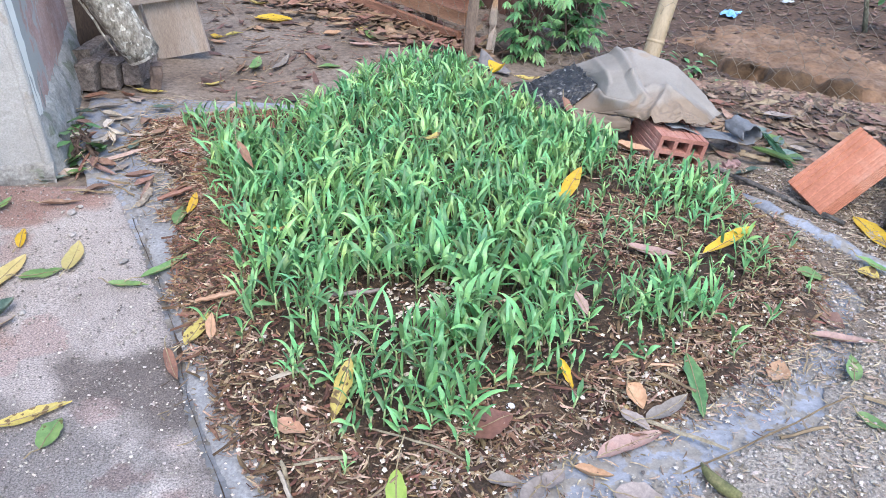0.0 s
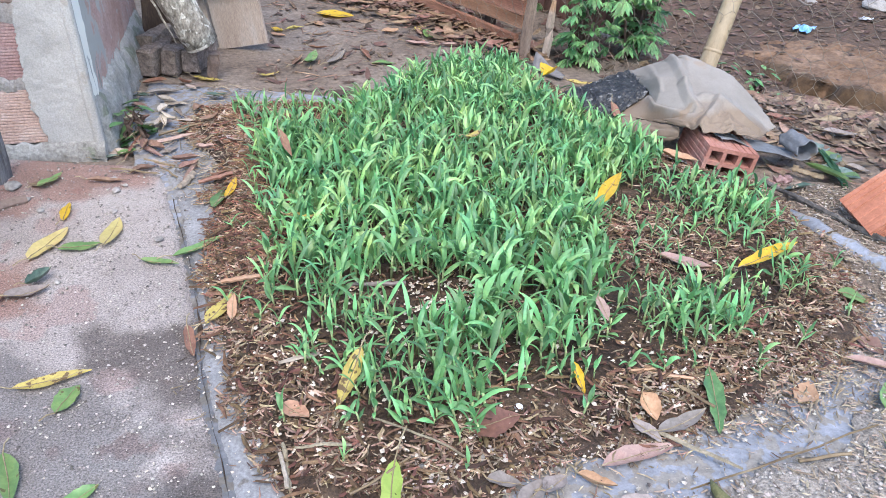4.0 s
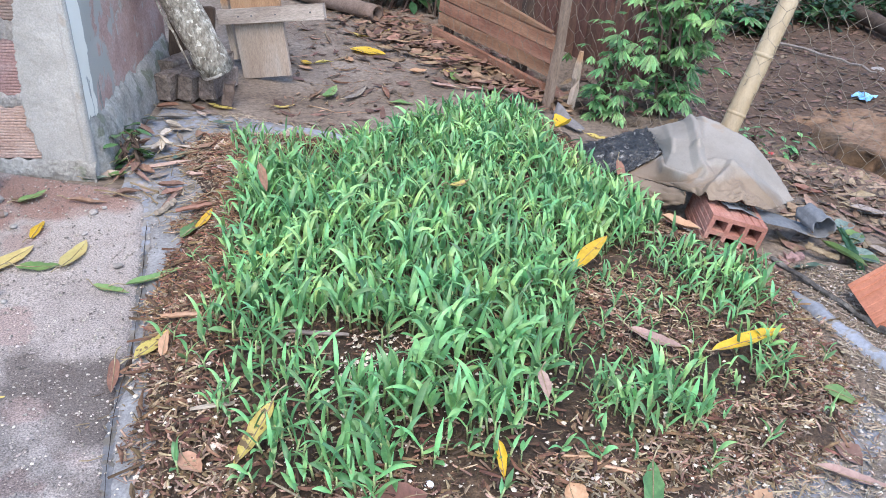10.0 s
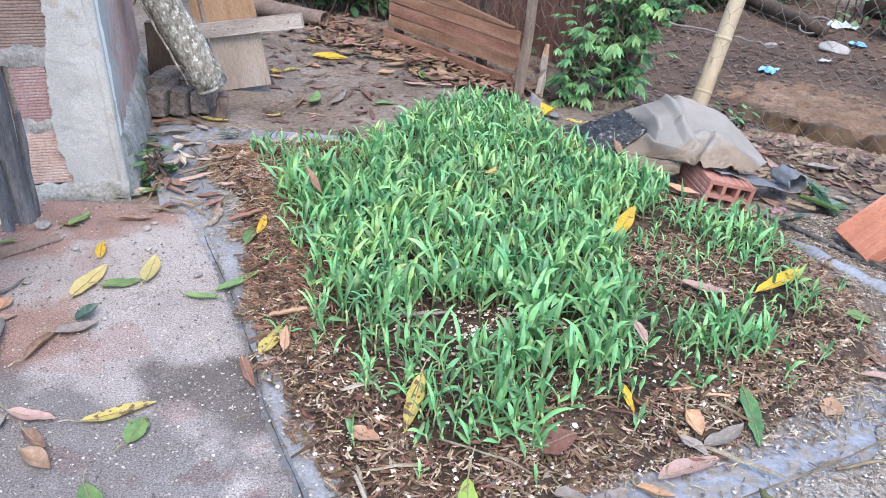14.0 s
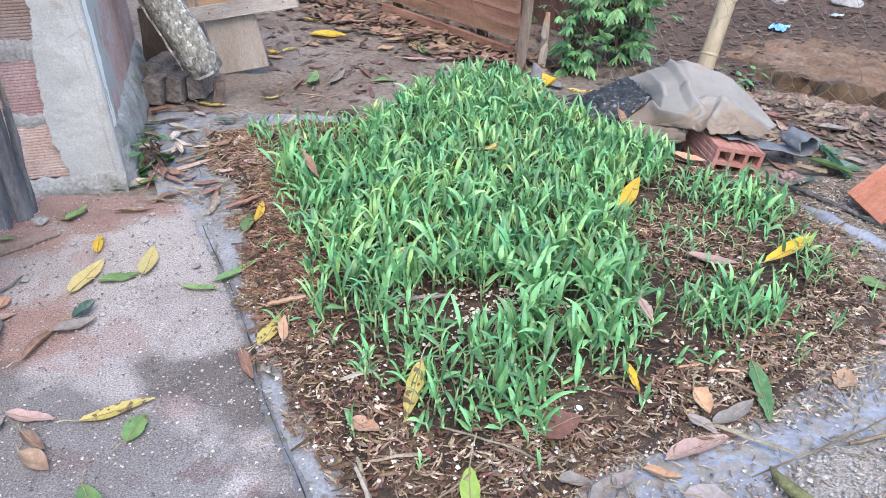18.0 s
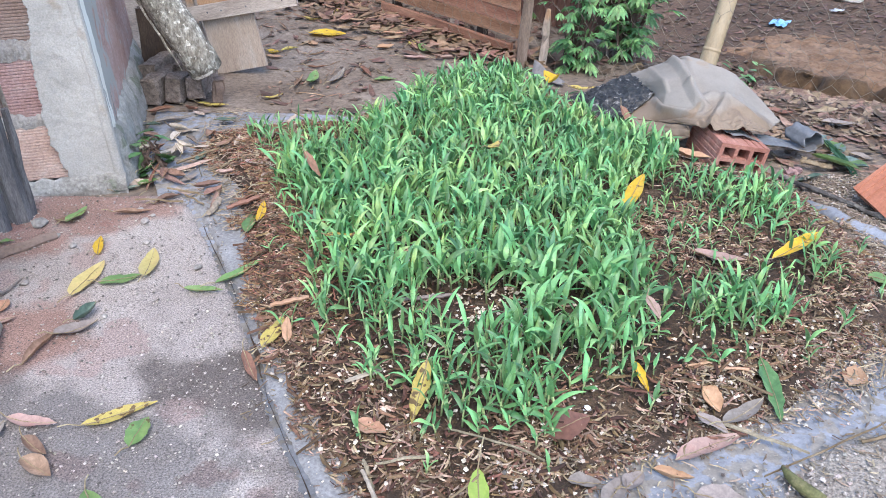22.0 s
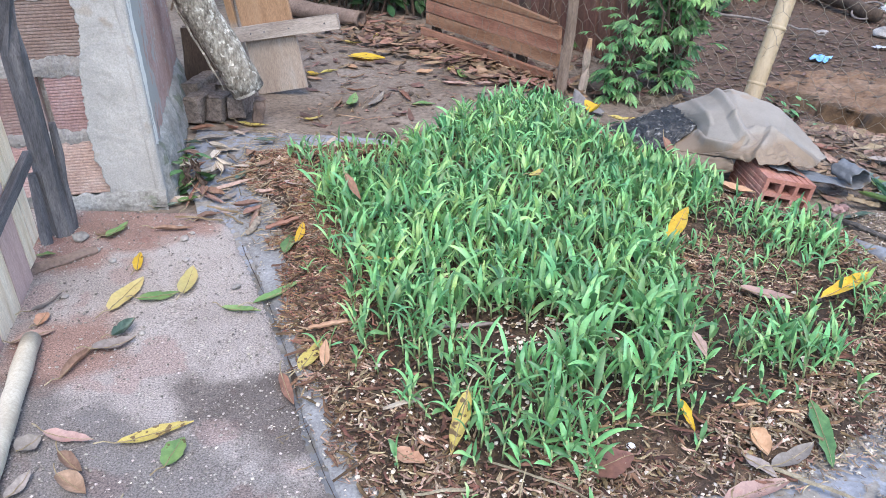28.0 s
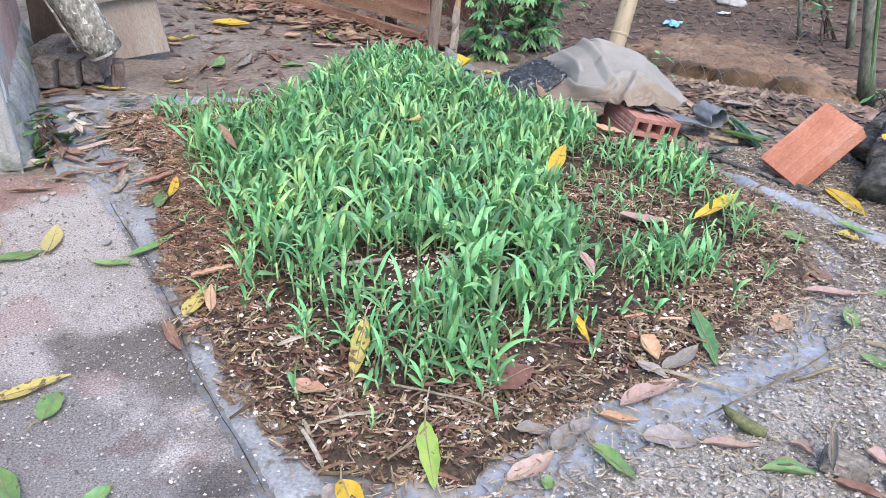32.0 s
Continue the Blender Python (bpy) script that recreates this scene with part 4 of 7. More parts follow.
def build_clay_pipe():
    t = thing("clay_pipe", pose(0, 0, 0), "brown earthen pipe lying among dead leaves", "pipe")
    p = along((-1.17, 4.30, 0.042), (-0.635, 4.00, 0.036), 8, 0.003, 3)
    outer, fo = tube(p, [0.044, 0.038, 0.038, 0.043, 0.038, 0.038, 0.038, 0.040], 14, 0.02, 4, False)
    inner, fi = tube(p, [0.028] * 8, 14, 0, 4, False)
    n = len(outer)
    rim = [(n - 14 + k, n - 14 + (k + 1) % 14, n + n - 14 + (k + 1) % 14, n + n - 14 + k) for k in range(14)]
    piece("pipe", outer + inner, fo + [tuple(n + v for v in f[::-1]) for f in fi] + rim, "clay", t, smooth=True)


def build_gate():
    """Low gate of reddish planks behind the wire, its top cut on a slant."""
    a, b = Vector((-0.335, 3.85, 0)), Vector((0.20, 3.20, 0))
    ang = math.degrees(math.atan2(b.y - a.y, b.x - a.x))
    length = (b - a).length
    t = thing("plank_gate", pose(a.x, a.y, 0.0, 0, 0, ang), "low gate of reddish brown planks behind chicken wire", "gate")
    rows = [(0.0, 0.05, -0.03), (0.062, 0.05, 0.0), (0.113, 0.055, 0.002), (0.169, 0.05, 0.0)]
    for k, (z, h, y) in enumerate(rows):
        bm = box(length * 0.99, 0.018, h - 0.003, 0.002, 5, 0.0016, 20 + k)
        part("plank", bm, "red_wood", t, m=pose(length * 0.495, 0.02 + y, z, 0, 0.8 * (k == 0) + 0.3 * k - 0.6, 0))
    wedge = [(0.0, -0.009, 0.0), (0.80, -0.009, 0.0), (0.80, -0.009, 0.004), (0.0, -0.009, 0.078), (0.0, 0.009, 0.0), (0.80, 0.009, 0.0), (0.80, 0.009, 0.004), (0.0, 0.009, 0.078)]
    piece("plank", wedge, [(0, 1, 2, 3), (5, 4, 7, 6), (1, 5, 6, 2), (4, 0, 3, 7), (3, 2, 6, 7), (4, 5, 1, 0)], "red_wood", t, m=pose(0.003, 0.021, 0.2205))
    for x in (0.03, 0.60):
        part("upright", box(0.04, 0.03, 0.42, 0.003, 2, 0.002, 31), "dark_wood", t, m=pose(x, 0.05, 0))
    lab = "dark brown upright plank of the old fence behind the gate"
    for k in range(-6, 15):
        s = k / 14
        x, y = 0.02 + 0.66 * s, 4.12 - 0.74 * s
        ob = part("fence_plank", box(0.066, 0.02, 0.9 + 0.05 * math.sin(k * 5), 0.003, 2, 0.002, 40 + k), "maroon_wood", m=pose(x, y, -0.02, 1.5 * math.sin(k), 2 * math.sin(k * 3), -48))
        tagged(ob, lab, "plank", "planks of the old fence")


def build_fence():
    t = thing("gate_post", pose(0.212, 3.07, -0.02), "slim grey timber post holding the chicken wire", "post")
    verts, faces = tube(along((0, 0, 0), (0.05, -0.01, 1.0), 9, 0.003, 4), [0.021, 0.021, 0.020, 0.020, 0.020, 0.019, 0.019, 0.019, 0.019], 6, 0.08, 4)
    piece("shaft", verts, faces, "post_wood", t)
    t = thing("short_stake", pose(0.292, 3.09, -0.02), "short pale wooden stake with a split top", "stake")
    verts, faces = tube(along((0, 0, 0), (0.010, -0.005, 0.225), 6, 0.002, 4), [0.016, 0.016, 0.016, 0.015, 0.014, 0.008], 6, 0.08, 4)
    piece("shaft", verts, faces, "board", t)
    verts, faces = [], []
    for i in range(9):
        for j in range(6):
            u, v = i / 8, j / 5
            verts.append((0.235 + 0.10 * u + 0.012 * v, 2.93 - 0.085 * u + 0.03 * v, 0.010 + (0.052 * (1 - u) ** 1.2) * v + 0.006 * noise.noise(Vector((u * 3, v * 3, 5)))))
    faces = [(i * 6 + j, (i + 1) * 6 + j, (i + 1) * 6 + j + 1, i * 6 + j + 1) for i in range(8) for j in range(5)]
    t = piece("cloth_scrap", verts, faces, "paver_grey", smooth=True)
    t.modifiers.new("thick", "SOLIDIFY").thickness = 0.003
    tagged(t, "stiff grey scrap of sacking at the foot of a stake", "scrap")
    wire = thing("wire_fence", pose(0, 0, 0), "sagging hexagonal chicken wire strung between posts", "fence")
    rng = random.Random(2)
    cell, rowh = 0.054, 0.047
    for (x0, y0), (x1, y1) in zip(FENCE, FENCE[1:4]):
        L = math.hypot(x1 - x0, y1 - y0)
        nx, nz = int(L / cell), 22
        nodes_at = {}

        def node(i, k):
            if (i, k) not in nodes_at:
                s = max(0.0, min(1.0, (i + (0.5 if (k // 2) % 2 else 0.0)) / nx))
                z = (k // 2) * rowh + (0.021 if k % 2 else -0.0) + 0.01
                end = 1 if 0 < s < 1 else 0
                o = Vector((rng.uniform(-1, 1), rng.uniform(-1, 1), rng.uniform(-1, 1))) * 0.006 * end
                x, y = x0 + (x1 - x0) * s, y0 + (y1 - y0) * s
                bulge = 0.03 * noise.noise(Vector((x * 3, z * 4, 2))) - 0.012
                nodes_at[i, k] = Vector((x + bulge * 0.7, y + bulge, z + float(ground_z(np.array([x]), np.array([y]))[0]))) + o
            return nodes_at[i, k]
        verts, faces = [], []

        def strand(a, b):
            n = len(verts)
            v, f = tube([a, b], [0.0007, 0.0007], 4, 0, 0, False)
            verts.extend(v)
            faces.extend(tuple(n + q for q in g) for g in f)
        for k in range(0, nz * 2, 2):
            odd = (k // 2) % 2
            for i in range(nx + (0 if odd else 1)):
                strand(node(i, k), node(i, k + 1))
                up = k + 2
                if up < nz * 2:
                    for j in ((i, i + 1) if odd else (i - 1, i)):
                        top = nx if (up // 2) % 2 else nx + 1
                        if 0 <= j < top:
                            strand(node(i, k + 1), node(j, up))
        piece("wire_mesh", verts, faces, "wire", wire)


build_char_post()
build_plank_panel()
build_bamboo_poles()
build_log()
build_pavers()
build_leaning_board()
build_clay_pipe()
build_gate()
build_fence()


# ---- tarpaulin, bricks and scrap by the fence ----
def hollow_brick(sx, sy, sz, cols, rows, wall=0.011):
    """A fired block of length sx whose holes run along x and show at both ends; flutes on its other faces."""
    bm = bmesh.new()
    ys = [-sy / 2]
    hole = (sy - wall * (cols + 1)) / cols
    for c in range(cols):
        ys += [ys[-1] + wall, ys[-1] + wall + hole]
    ys.append(sy / 2)
    zs = [0.0]
    hz = (sz - wall * (rows + 1)) / rows
    for r in range(rows):
        zs += [zs[-1] + wall, zs[-1] + wall + hz]
    zs.append(sz)
    grid = {(e, j, k): bm.verts.new((e, y, z)) for e in (-sx / 2, sx / 2) for j, y in enumerate(ys) for k, z in enumerate(zs)}
    for e in (-sx / 2, sx / 2):
        for j in range(len(ys) - 1):
            for k in range(len(zs) - 1):
                if not (j % 2 and k % 2):
                    q = [grid[e, j, k], grid[e, j + 1, k], grid[e, j + 1, k + 1], grid[e, j, k + 1]]
                    bm.faces.new(q if e > 0 else q[::-1])
    for j in range(1, len(ys) - 1, 2):
        for k in range(1, len(zs) - 1, 2):
            ring = [(j, k), (j + 1, k), (j + 1, k + 1), (j, k + 1)]
            for p, q in zip(ring, ring[1:] + ring[:1]):
                bm.faces.new([grid[-sx / 2, *p], grid[sx / 2, *p], grid[sx / 2, *q], grid[-sx / 2, *q]][::-1])

    def skin(fixed, points):
        # one outer face with grooves along x
        rows_at = []
        for u, depth in points:
            rows_at.append([bm.verts.new(fixed(e, u, depth)) for e in (-sx / 2, sx / 2)])
        for p, q in zip(rows_at, rows_at[1:]):
            bm.faces.new([p[0], p[1], q[1], q[0]])

    def broad(size):
        # three broad shallow channels and a band of fine lines
        out = [(0.0, 0.0)]
        for a, w, deep in [(0.10, 0.03, 0.0008), (0.20, 0.02, 0.0006), (0.36, 0.03, 0.0010), (0.58, 0.035, 0.0022), (0.73, 0.035, 0.0024), (0.87, 0.035, 0.0024)]:
            out += [(size * (a - 0.010), 0.0), (size * a, deep), (size * (a + w), deep), (size * (a + w + 0.010), 0.0)]
        return out + [(size, 0.0)]

    def grooves(size, n, deep):
        out = [(0.0, 0.0)]
        for i in range(n):
            a = size * (0.06 + 0.88 * i / n)
            w = size * 0.88 / n
            wide = 0.75 if i in (1, n - 4) else 0.35
            out += [(a + w * 0.15, 0.0), (a + w * 0.25, deep), (a + w * (0.25 + wide * 0.8), deep), (a + w * (0.35 + wide * 0.8), 0.0)]
        return out + [(size, 0.0)]
    skin(lambda e, u, d: (e, u - sy / 2, sz - d), broad(sy))
    skin(lambda e, u, d: (e, sy / 2 - u, d), broad(sy))
    skin(lambda e, u, d: (e, -sy / 2 + d, u), grooves(sz, 5, 0.0014))
    skin(lambda e, u, d: (e, sy / 2 - d, sz - u), grooves(sz, 5, 0.0014))
    bmesh.ops.remove_doubles(bm, verts=bm.verts, dist=0.0004)
    bmesh.ops.recalc_face_normals(bm, faces=bm.faces)
    return bm


def frame_from(o, ux, uy):
    """A pose at o with its x axis along ux and y axis near uy."""
    x = Vector(ux).normalized()
    z = x.cross(Vector(uy)).normalized()
    y = z.cross(x)
    m = Matrix((x, y, z)).transposed().to_4x4()
    return Matrix.Translation(o) @ m


def build_bricks():
    # the block with its holes towards the bed
    ob = part("hollow_brick", hollow_brick(0.19, 0.14, 0.09, 3, 2), "fired_old", m=frame_from((0.701, 2.239, -0.004), (0.10, -0.99, 0.0), (0.97, 0.10, -0.19)))
    tagged(ob, "six-hole fired clay brick half under the tarpaulin", "brick", "hollow bricks")
    # the block that lies tilted on burnt logs
    l, t, b = Vector((0.932, 1.953, 0.055)), Vector((1.082, 1.967, 0.197)), Vector((0.966, 1.833, 0.039))
    ux, uy = (t - l).normalized(), (b - l)
    mid = (l + t + b + (t + b - l)) / 4
    m = frame_from(mid, ux, -uy)
    ob = part("hollow_brick", hollow_brick(0.207, 0.128, 0.042, 3, 1), "fired", m=m @ Matrix.Translation((0, 0, -0.042)))
    tagged(ob, "bright orange fluted clay brick propped on burnt logs", "brick", "hollow bricks")
    for x, y, s, rz in ((0.50, 2.43, 0.045, 20), (0.56, 2.36, 0.035, 70), (0.875, 2.17, 0.028, 15), (0.84, 2.13, 0.022, 50), (0.91, 2.14, 0.02, 80), (0.94, 2.33, 0.026, 30)):
        ob = part("brick_shard", box(s * 1.5, s, s * 0.7, 0.008, 2, 0.006, int(s * 1000)), "old_brick", m=pose(x, y, top_z(x, y) - 0.006, 8, -6, rz))
        tagged(ob, "broken reddish shard of clay brick", "brick shard", "brick shards")


def near_line(u, v, a, b):
    """Distance from (u, v) to a segment."""
    ex, ey = b[0] - a[0], b[1] - a[1]
    t = max(0.0, min(1.0, ((u - a[0]) * ex + (v - a[1]) * ey) / (ex * ex + ey * ey)))
    return math.hypot(u - a[0] - t * ex, v - a[1] - t * ey)


def cloth(name, corners, nu, nv, mat, seed, label, category, folds, rumples, crumple=0.0, soft=True, parent=None):
    """A stiff cloth between rows of points. folds: sharp ridges (a, b, height, breadth); rumples: (u, v, radius, height) of crushed places."""
    rows = [[Vector(p) for p in row] for row in corners]

    def at(row, u):
        f = u * (len(row) - 1)
        i = min(int(f), len(row) - 2)
        w = f - i
        p0, p1, p2, p3 = row[max(i - 1, 0)], row[i], row[i + 1], row[min(i + 2, len(row) - 1)]
        bow = 0.5 * (2 * p1 + (p2 - p0) * w + (2 * p0 - 5 * p1 + 4 * p2 - p3) * w * w + (3 * p1 - p0 - 3 * p2 + p3) * w ** 3)
        return bow.lerp(p1.lerp(p2, w), 0.65)
    verts, faces = [], []
    for i in range(nu):
        u = i / (nu - 1)
        line = [at(row, u) for row in rows]
        for j in range(nv):
            v = j / (nv - 1)
            p = at(line, v)
            h = 0.0
            for a, b, tall, broad in folds:
                q = near_line(u, v, a, b)
                h += tall * max(0.0, 1 - q / broad) ** 1.2
            for cu, cv, r, tall in rumples:
                q = math.hypot(u - cu, v - cv) / r
                if q < 1:
                    n = noise.noise(Vector((u * 11, v * 11, seed))) + 0.6 * noise.noise(Vector((u * 25, v * 25, seed)))
                    h += tall * (1 - q * q) * (0.5 - abs(n))
            if crumple:
                h += crumple * (0.6 - abs(noise.noise(Vector((u * 7, v * 7, seed)))) - 0.8 * abs(noise.noise(Vector((u * 17, v * 17, seed)))) - 0.4 * abs(noise.noise(Vector((u * 38, v * 38, seed)))))
            hem = max(0.0, 1 - 12 * min(u, v, 1 - u, 1 - v))
            edge = 0.006 * noise.noise(Vector((u * 5, v * 5, seed))) + hem * (0.006 * noise.noise(Vector((u * 18, v * 18, seed))) + 0.003 * noise.noise(Vector((u * 50, v * 50, seed))))
            p = p + Vector((edge, edge * 0.5, h + 0.0012 * noise.noise(Vector((u * 7, v * 7, seed)))))
            p.z = max(p.z, 0.004)
            verts.append(p)
    for i in range(nu - 1):
        for j in range(nv - 1):
            faces.append((i * nv + j, (i + 1) * nv + j, (i + 1) * nv + j + 1, i * nv + j + 1))
    ob = piece(name, verts, faces, mat, parent, label, smooth=soft)
    mod = ob.modifiers.new("thick", "SOLIDIFY")
    mod.thickness = 0.0025
    return ob if parent else tagged(ob, label, category)


def build_tarpaulin():
    tarp = thing("tarpaulin", pose(0, 0, 0), "stiff greyish beige tarpaulin draped over bricks by the fence", "tarpaulin")
    cloth("sheet", [
        [(0.529, 2.707, 0.092), (0.596, 2.629, 0.150), (0.652, 2.535, 0.207), (0.765, 2.485, 0.178), (0.838, 2.430, 0.125), (0.890, 2.341, 0.076)],
        [(0.539, 2.590, 0.100), (0.577, 2.460, 0.160), (0.650, 2.418, 0.178), (0.727, 2.393, 0.160), (0.797, 2.360, 0.120), (0.872, 2.330, 0.070)],
        [(0.562, 2.511, 0.095), (0.560, 2.375, 0.115), (0.621, 2.297, 0.135), (0.704, 2.297, 0.150), (0.772, 2.264, 0.122), (0.832, 2.265, 0.082)],
        [(0.461, 2.435, 0.050), (0.536, 2.372, 0.066), (0.609, 2.259, 0.098), (0.656, 2.198, 0.108), (0.729, 2.200, 0.106), (0.800, 2.228, 0.088)],
    ], 130, 100, "canvas", 2.0, "", "",
        [((0.30, 0.0), (0.36, 0.42), 0.014, 0.045), ((0.36, 0.42), (0.47, 0.72), 0.018, 0.05), ((0.50, 0.55), (0.95, 0.74), 0.016, 0.06), ((0.08, 0.70), (0.42, 0.78), 0.007, 0.06), ((0.60, 0.62), (0.55, 1.0), 0.016, 0.045),
         ((0.13, 0.05), (0.20, 0.5), 0.006, 0.035), ((0.70, 0.1), (0.76, 0.55), 0.005, 0.035), ((0.7, 0.75), (0.8, 1.0), 0.010, 0.04), ((0.45, 0.72), (0.20, 0.95), -0.010, 0.05)],
        [(0.62, 0.86, 0.2, 0.012), (0.82, 0.90, 0.15, 0.014), (0.45, 0.92, 0.12, 0.008)], parent=tarp)
    cloth("flap", [
        [(0.455, 2.430, 0.050), (0.530, 2.375, 0.064), (0.605, 2.268, 0.092)],
        [(0.480, 2.370, 0.040), (0.540, 2.320, 0.050), (0.608, 2.262, 0.080)],
        [(0.515, 2.330, 0.034), (0.567, 2.290, 0.036), (0.606, 2.258, 0.062)],
    ], 40, 26, "canvas", 4.0, "lower hem hanging in shade", "", [((0.1, 0.4), (0.9, 0.55), 0.006, 0.12)], [(0.5, 0.6, 0.4, 0.006)], parent=tarp)
    cloth("black_film", [
        [(0.295, 2.640, 0.020), (0.418, 2.655, 0.066), (0.524, 2.690, 0.100)],
        [(0.321, 2.545, 0.024), (0.432, 2.527, 0.074), (0.566, 2.500, 0.106)],
        [(0.356, 2.475, 0.022), (0.421, 2.454, 0.042), (0.470, 2.425, 0.060)],
    ], 70, 56, "black_film", 7.0, "crumpled black plastic film caught under the tarpaulin", "plastic film", [], [], 0.012, False)
    # flat metal sheet whose far rim is curled into a roll with its mouth towards the bed
    verts, faces = [], []
    prof = [(0.70 + 0.240 * k / 7, 0.098 - 0.072 * k / 7 + 0.004 * math.sin(k * 1.7)) for k in range(8)]
    prof += [(0.950 + 0.029 * math.sin(th), 0.055 - 0.029 * math.cos(th)) for th in np.linspace(0.1, 5.2, 22)]
    n = len(prof)
    for i in range(14):
        s = i / 13
        for k, (px, pz) in enumerate(prof):
            front = 2.184 + 0.060 * min(1.0, k / 8) + 0.006 * math.sin(k * 1.3) - 0.012 * (k > 18)
            verts.append(Vector((px - 0.03 * s, front + 0.07 * s, pz + 0.004 * s + 0.002 * math.sin(i + k))))
    for i in range(13):
        for k in range(n - 1):
            faces.append((i * n + k, (i + 1) * n + k, (i + 1) * n + k + 1, i * n + k + 1))
    ob = piece("metal_sheet", verts, faces, "metal", smooth=True)
    ob.modifiers.new("thick", "SOLIDIFY").thickness = 0.002
    tagged(ob, "dull grey sheet metal scrap curled into a roll", "sheet metal")
    # dark green strap leaf and a bark flake beyond the roll
    cloth("strap_leaf", [[(0.985, 2.262, 0.055), (0.997, 2.16, 0.035), (1.014, 2.05, 0.010)], [(1.000, 2.264, 0.052), (1.014, 2.165, 0.042), (1.022, 2.06, 0.010)]],
          24, 8, "dark_shrub", 3.0, "long dark green strap leaf lying by the metal roll", "leaf", [((0, 0.5), (1, 0.5), -0.004, 0.4)], [])
    cloth("bark_flake", [[(0.915, 2.215, 0.022), (0.95, 2.19, 0.018), (0.98, 2.165, 0.02)], [(0.905, 2.195, 0.013), (0.945, 2.17, 0.012), (0.975, 2.15, 0.012)]],
          16, 8, "litter_tan", 6.0, "curved tan flake of bark below the metal roll", "bark flake", [], [], 0.006)
    # raised fold at the edge of the plastic sheet and a flat dark lath beside it
    verts, faces = tube(along((0.83, 1.96, 0.006), (1.055, 1.535, 0.008), 14, 0.003, 4), [0.016, 0.020, 0.023, 0.024, 0.025, 0.026, 0.025, 0.026, 0.026, 0.025, 0.026, 0.026, 0.025, 0.018], 10, 0.06, 4)
    ob = piece("sheet_fold", verts, faces, "sheet", smooth=True)
    tagged(ob, "rolled blue-grey edge of the plastic sheet", "plastic roll")
    verts, faces = tube(along((0.805, 2.10, 0.022), (1.01, 1.79, 0.03), 14, 0.003, 6), [0.0062 + 0.0012 * math.sin(i * 1.9) for i in range(14)], 7, 0.25, 6)
    ob = piece("dark_lath", verts, faces, "lath")
    tagged(ob, "thin dark weathered stick beside the bed", "stick")


def build_burnt_logs():
    for k, (p, q, r) in enumerate([((1.130, 1.740, 0.045), (1.30, 1.93, 0.175), 0.050), ((1.12, 1.60, 0.04), (1.35, 1.72, 0.10), 0.05), ((1.235, 1.96, 0.06), (1.40, 2.07, 0.15), 0.045)]):
        t = thing("burnt_log", pose(0, 0, 0), "charred black log with ashy cracked skin beside the brick", "log", "burnt logs")
        verts, faces = tube(along(p, q, 44, 0.0012, k), [r * (0.96 + 0.06 * math.sin(i * 0.4 + k)) for i in range(44)], 40)
        for i, v in enumerate(verts):
            around, down = i % 40, i // 40
            w = 0.006 * abs(noise.noise(Vector((around * 0.55, down * 0.10, k * 5)))) + 0.008 * noise.noise(v * 22) + 0.007 * abs(noise.noise(v * 60)) + 0.004 * noise.noise(v * 130) - 0.006 * max(0.0, noise.noise(Vector((v.x * 40, v.y * 40, k))))
            verts[i] = v + (v - (Vector(p) + Vector(q)) / 2).normalized() * w
        piece("trunk", verts, faces, "burnt", t, smooth=True)


build_bricks()
build_tarpaulin()
build_burnt_logs()


# ---- leaves ----
def leaf_shape(length, width, curl, fold, twist, seed, n=11, serrate=0.0):
    """Vertices and faces of a lance-shaped leaf along +x, resting near z = 0, with a folded midrib and curled tip."""
    rng = random.Random(seed)
    verts, faces = [], []
    ph = rng.uniform(0, 6)
    for i in range(n):
        s = i / (n - 1)
        w = 0.575 * width * (math.sin(math.pi * s ** 0.85) ** 0.8) * (1 - 0.15 * s) * rng.uniform(0.88, 1.08) + 0.0004
        x = length * (s - 0.5)
        z = curl * length * ((2 * s - 1) ** 2) * (0.6 + 0.4 * math.sin(ph)) + 0.0014 * math.sin(s * 5 + ph)
        sway = 0.03 * length * math.sin(s * 3 + ph)
        tw = twist * (s - 0.5)
        for k in (-1.0, -0.5, 0.0, 0.5, 1.0):
            saw = 1 + serrate * (1 if i % 2 else -1) * abs(k)
            y = w * k * saw * math.cos(fold * abs(k))
            h = w * abs(k) * math.sin(fold * abs(k)) + 0.0010 * math.sin(s * 11 + k * 3 + ph) + 0.0008 * rng.uniform(-1, 1)
            verts.append((x, sway + y * math.cos(tw) - h * math.sin(tw), z + h * math.cos(tw) + y * math.sin(tw)))
    for i in range(n - 1):
        for k in range(4):
            a = i * 5 + k
            faces.append((a, a + 5, a + 6, a + 1))
    low = min(v[2] for v in verts)
    return [(x, y, z - low) for x, y, z in verts], faces


LEAF_TALLY = [0]


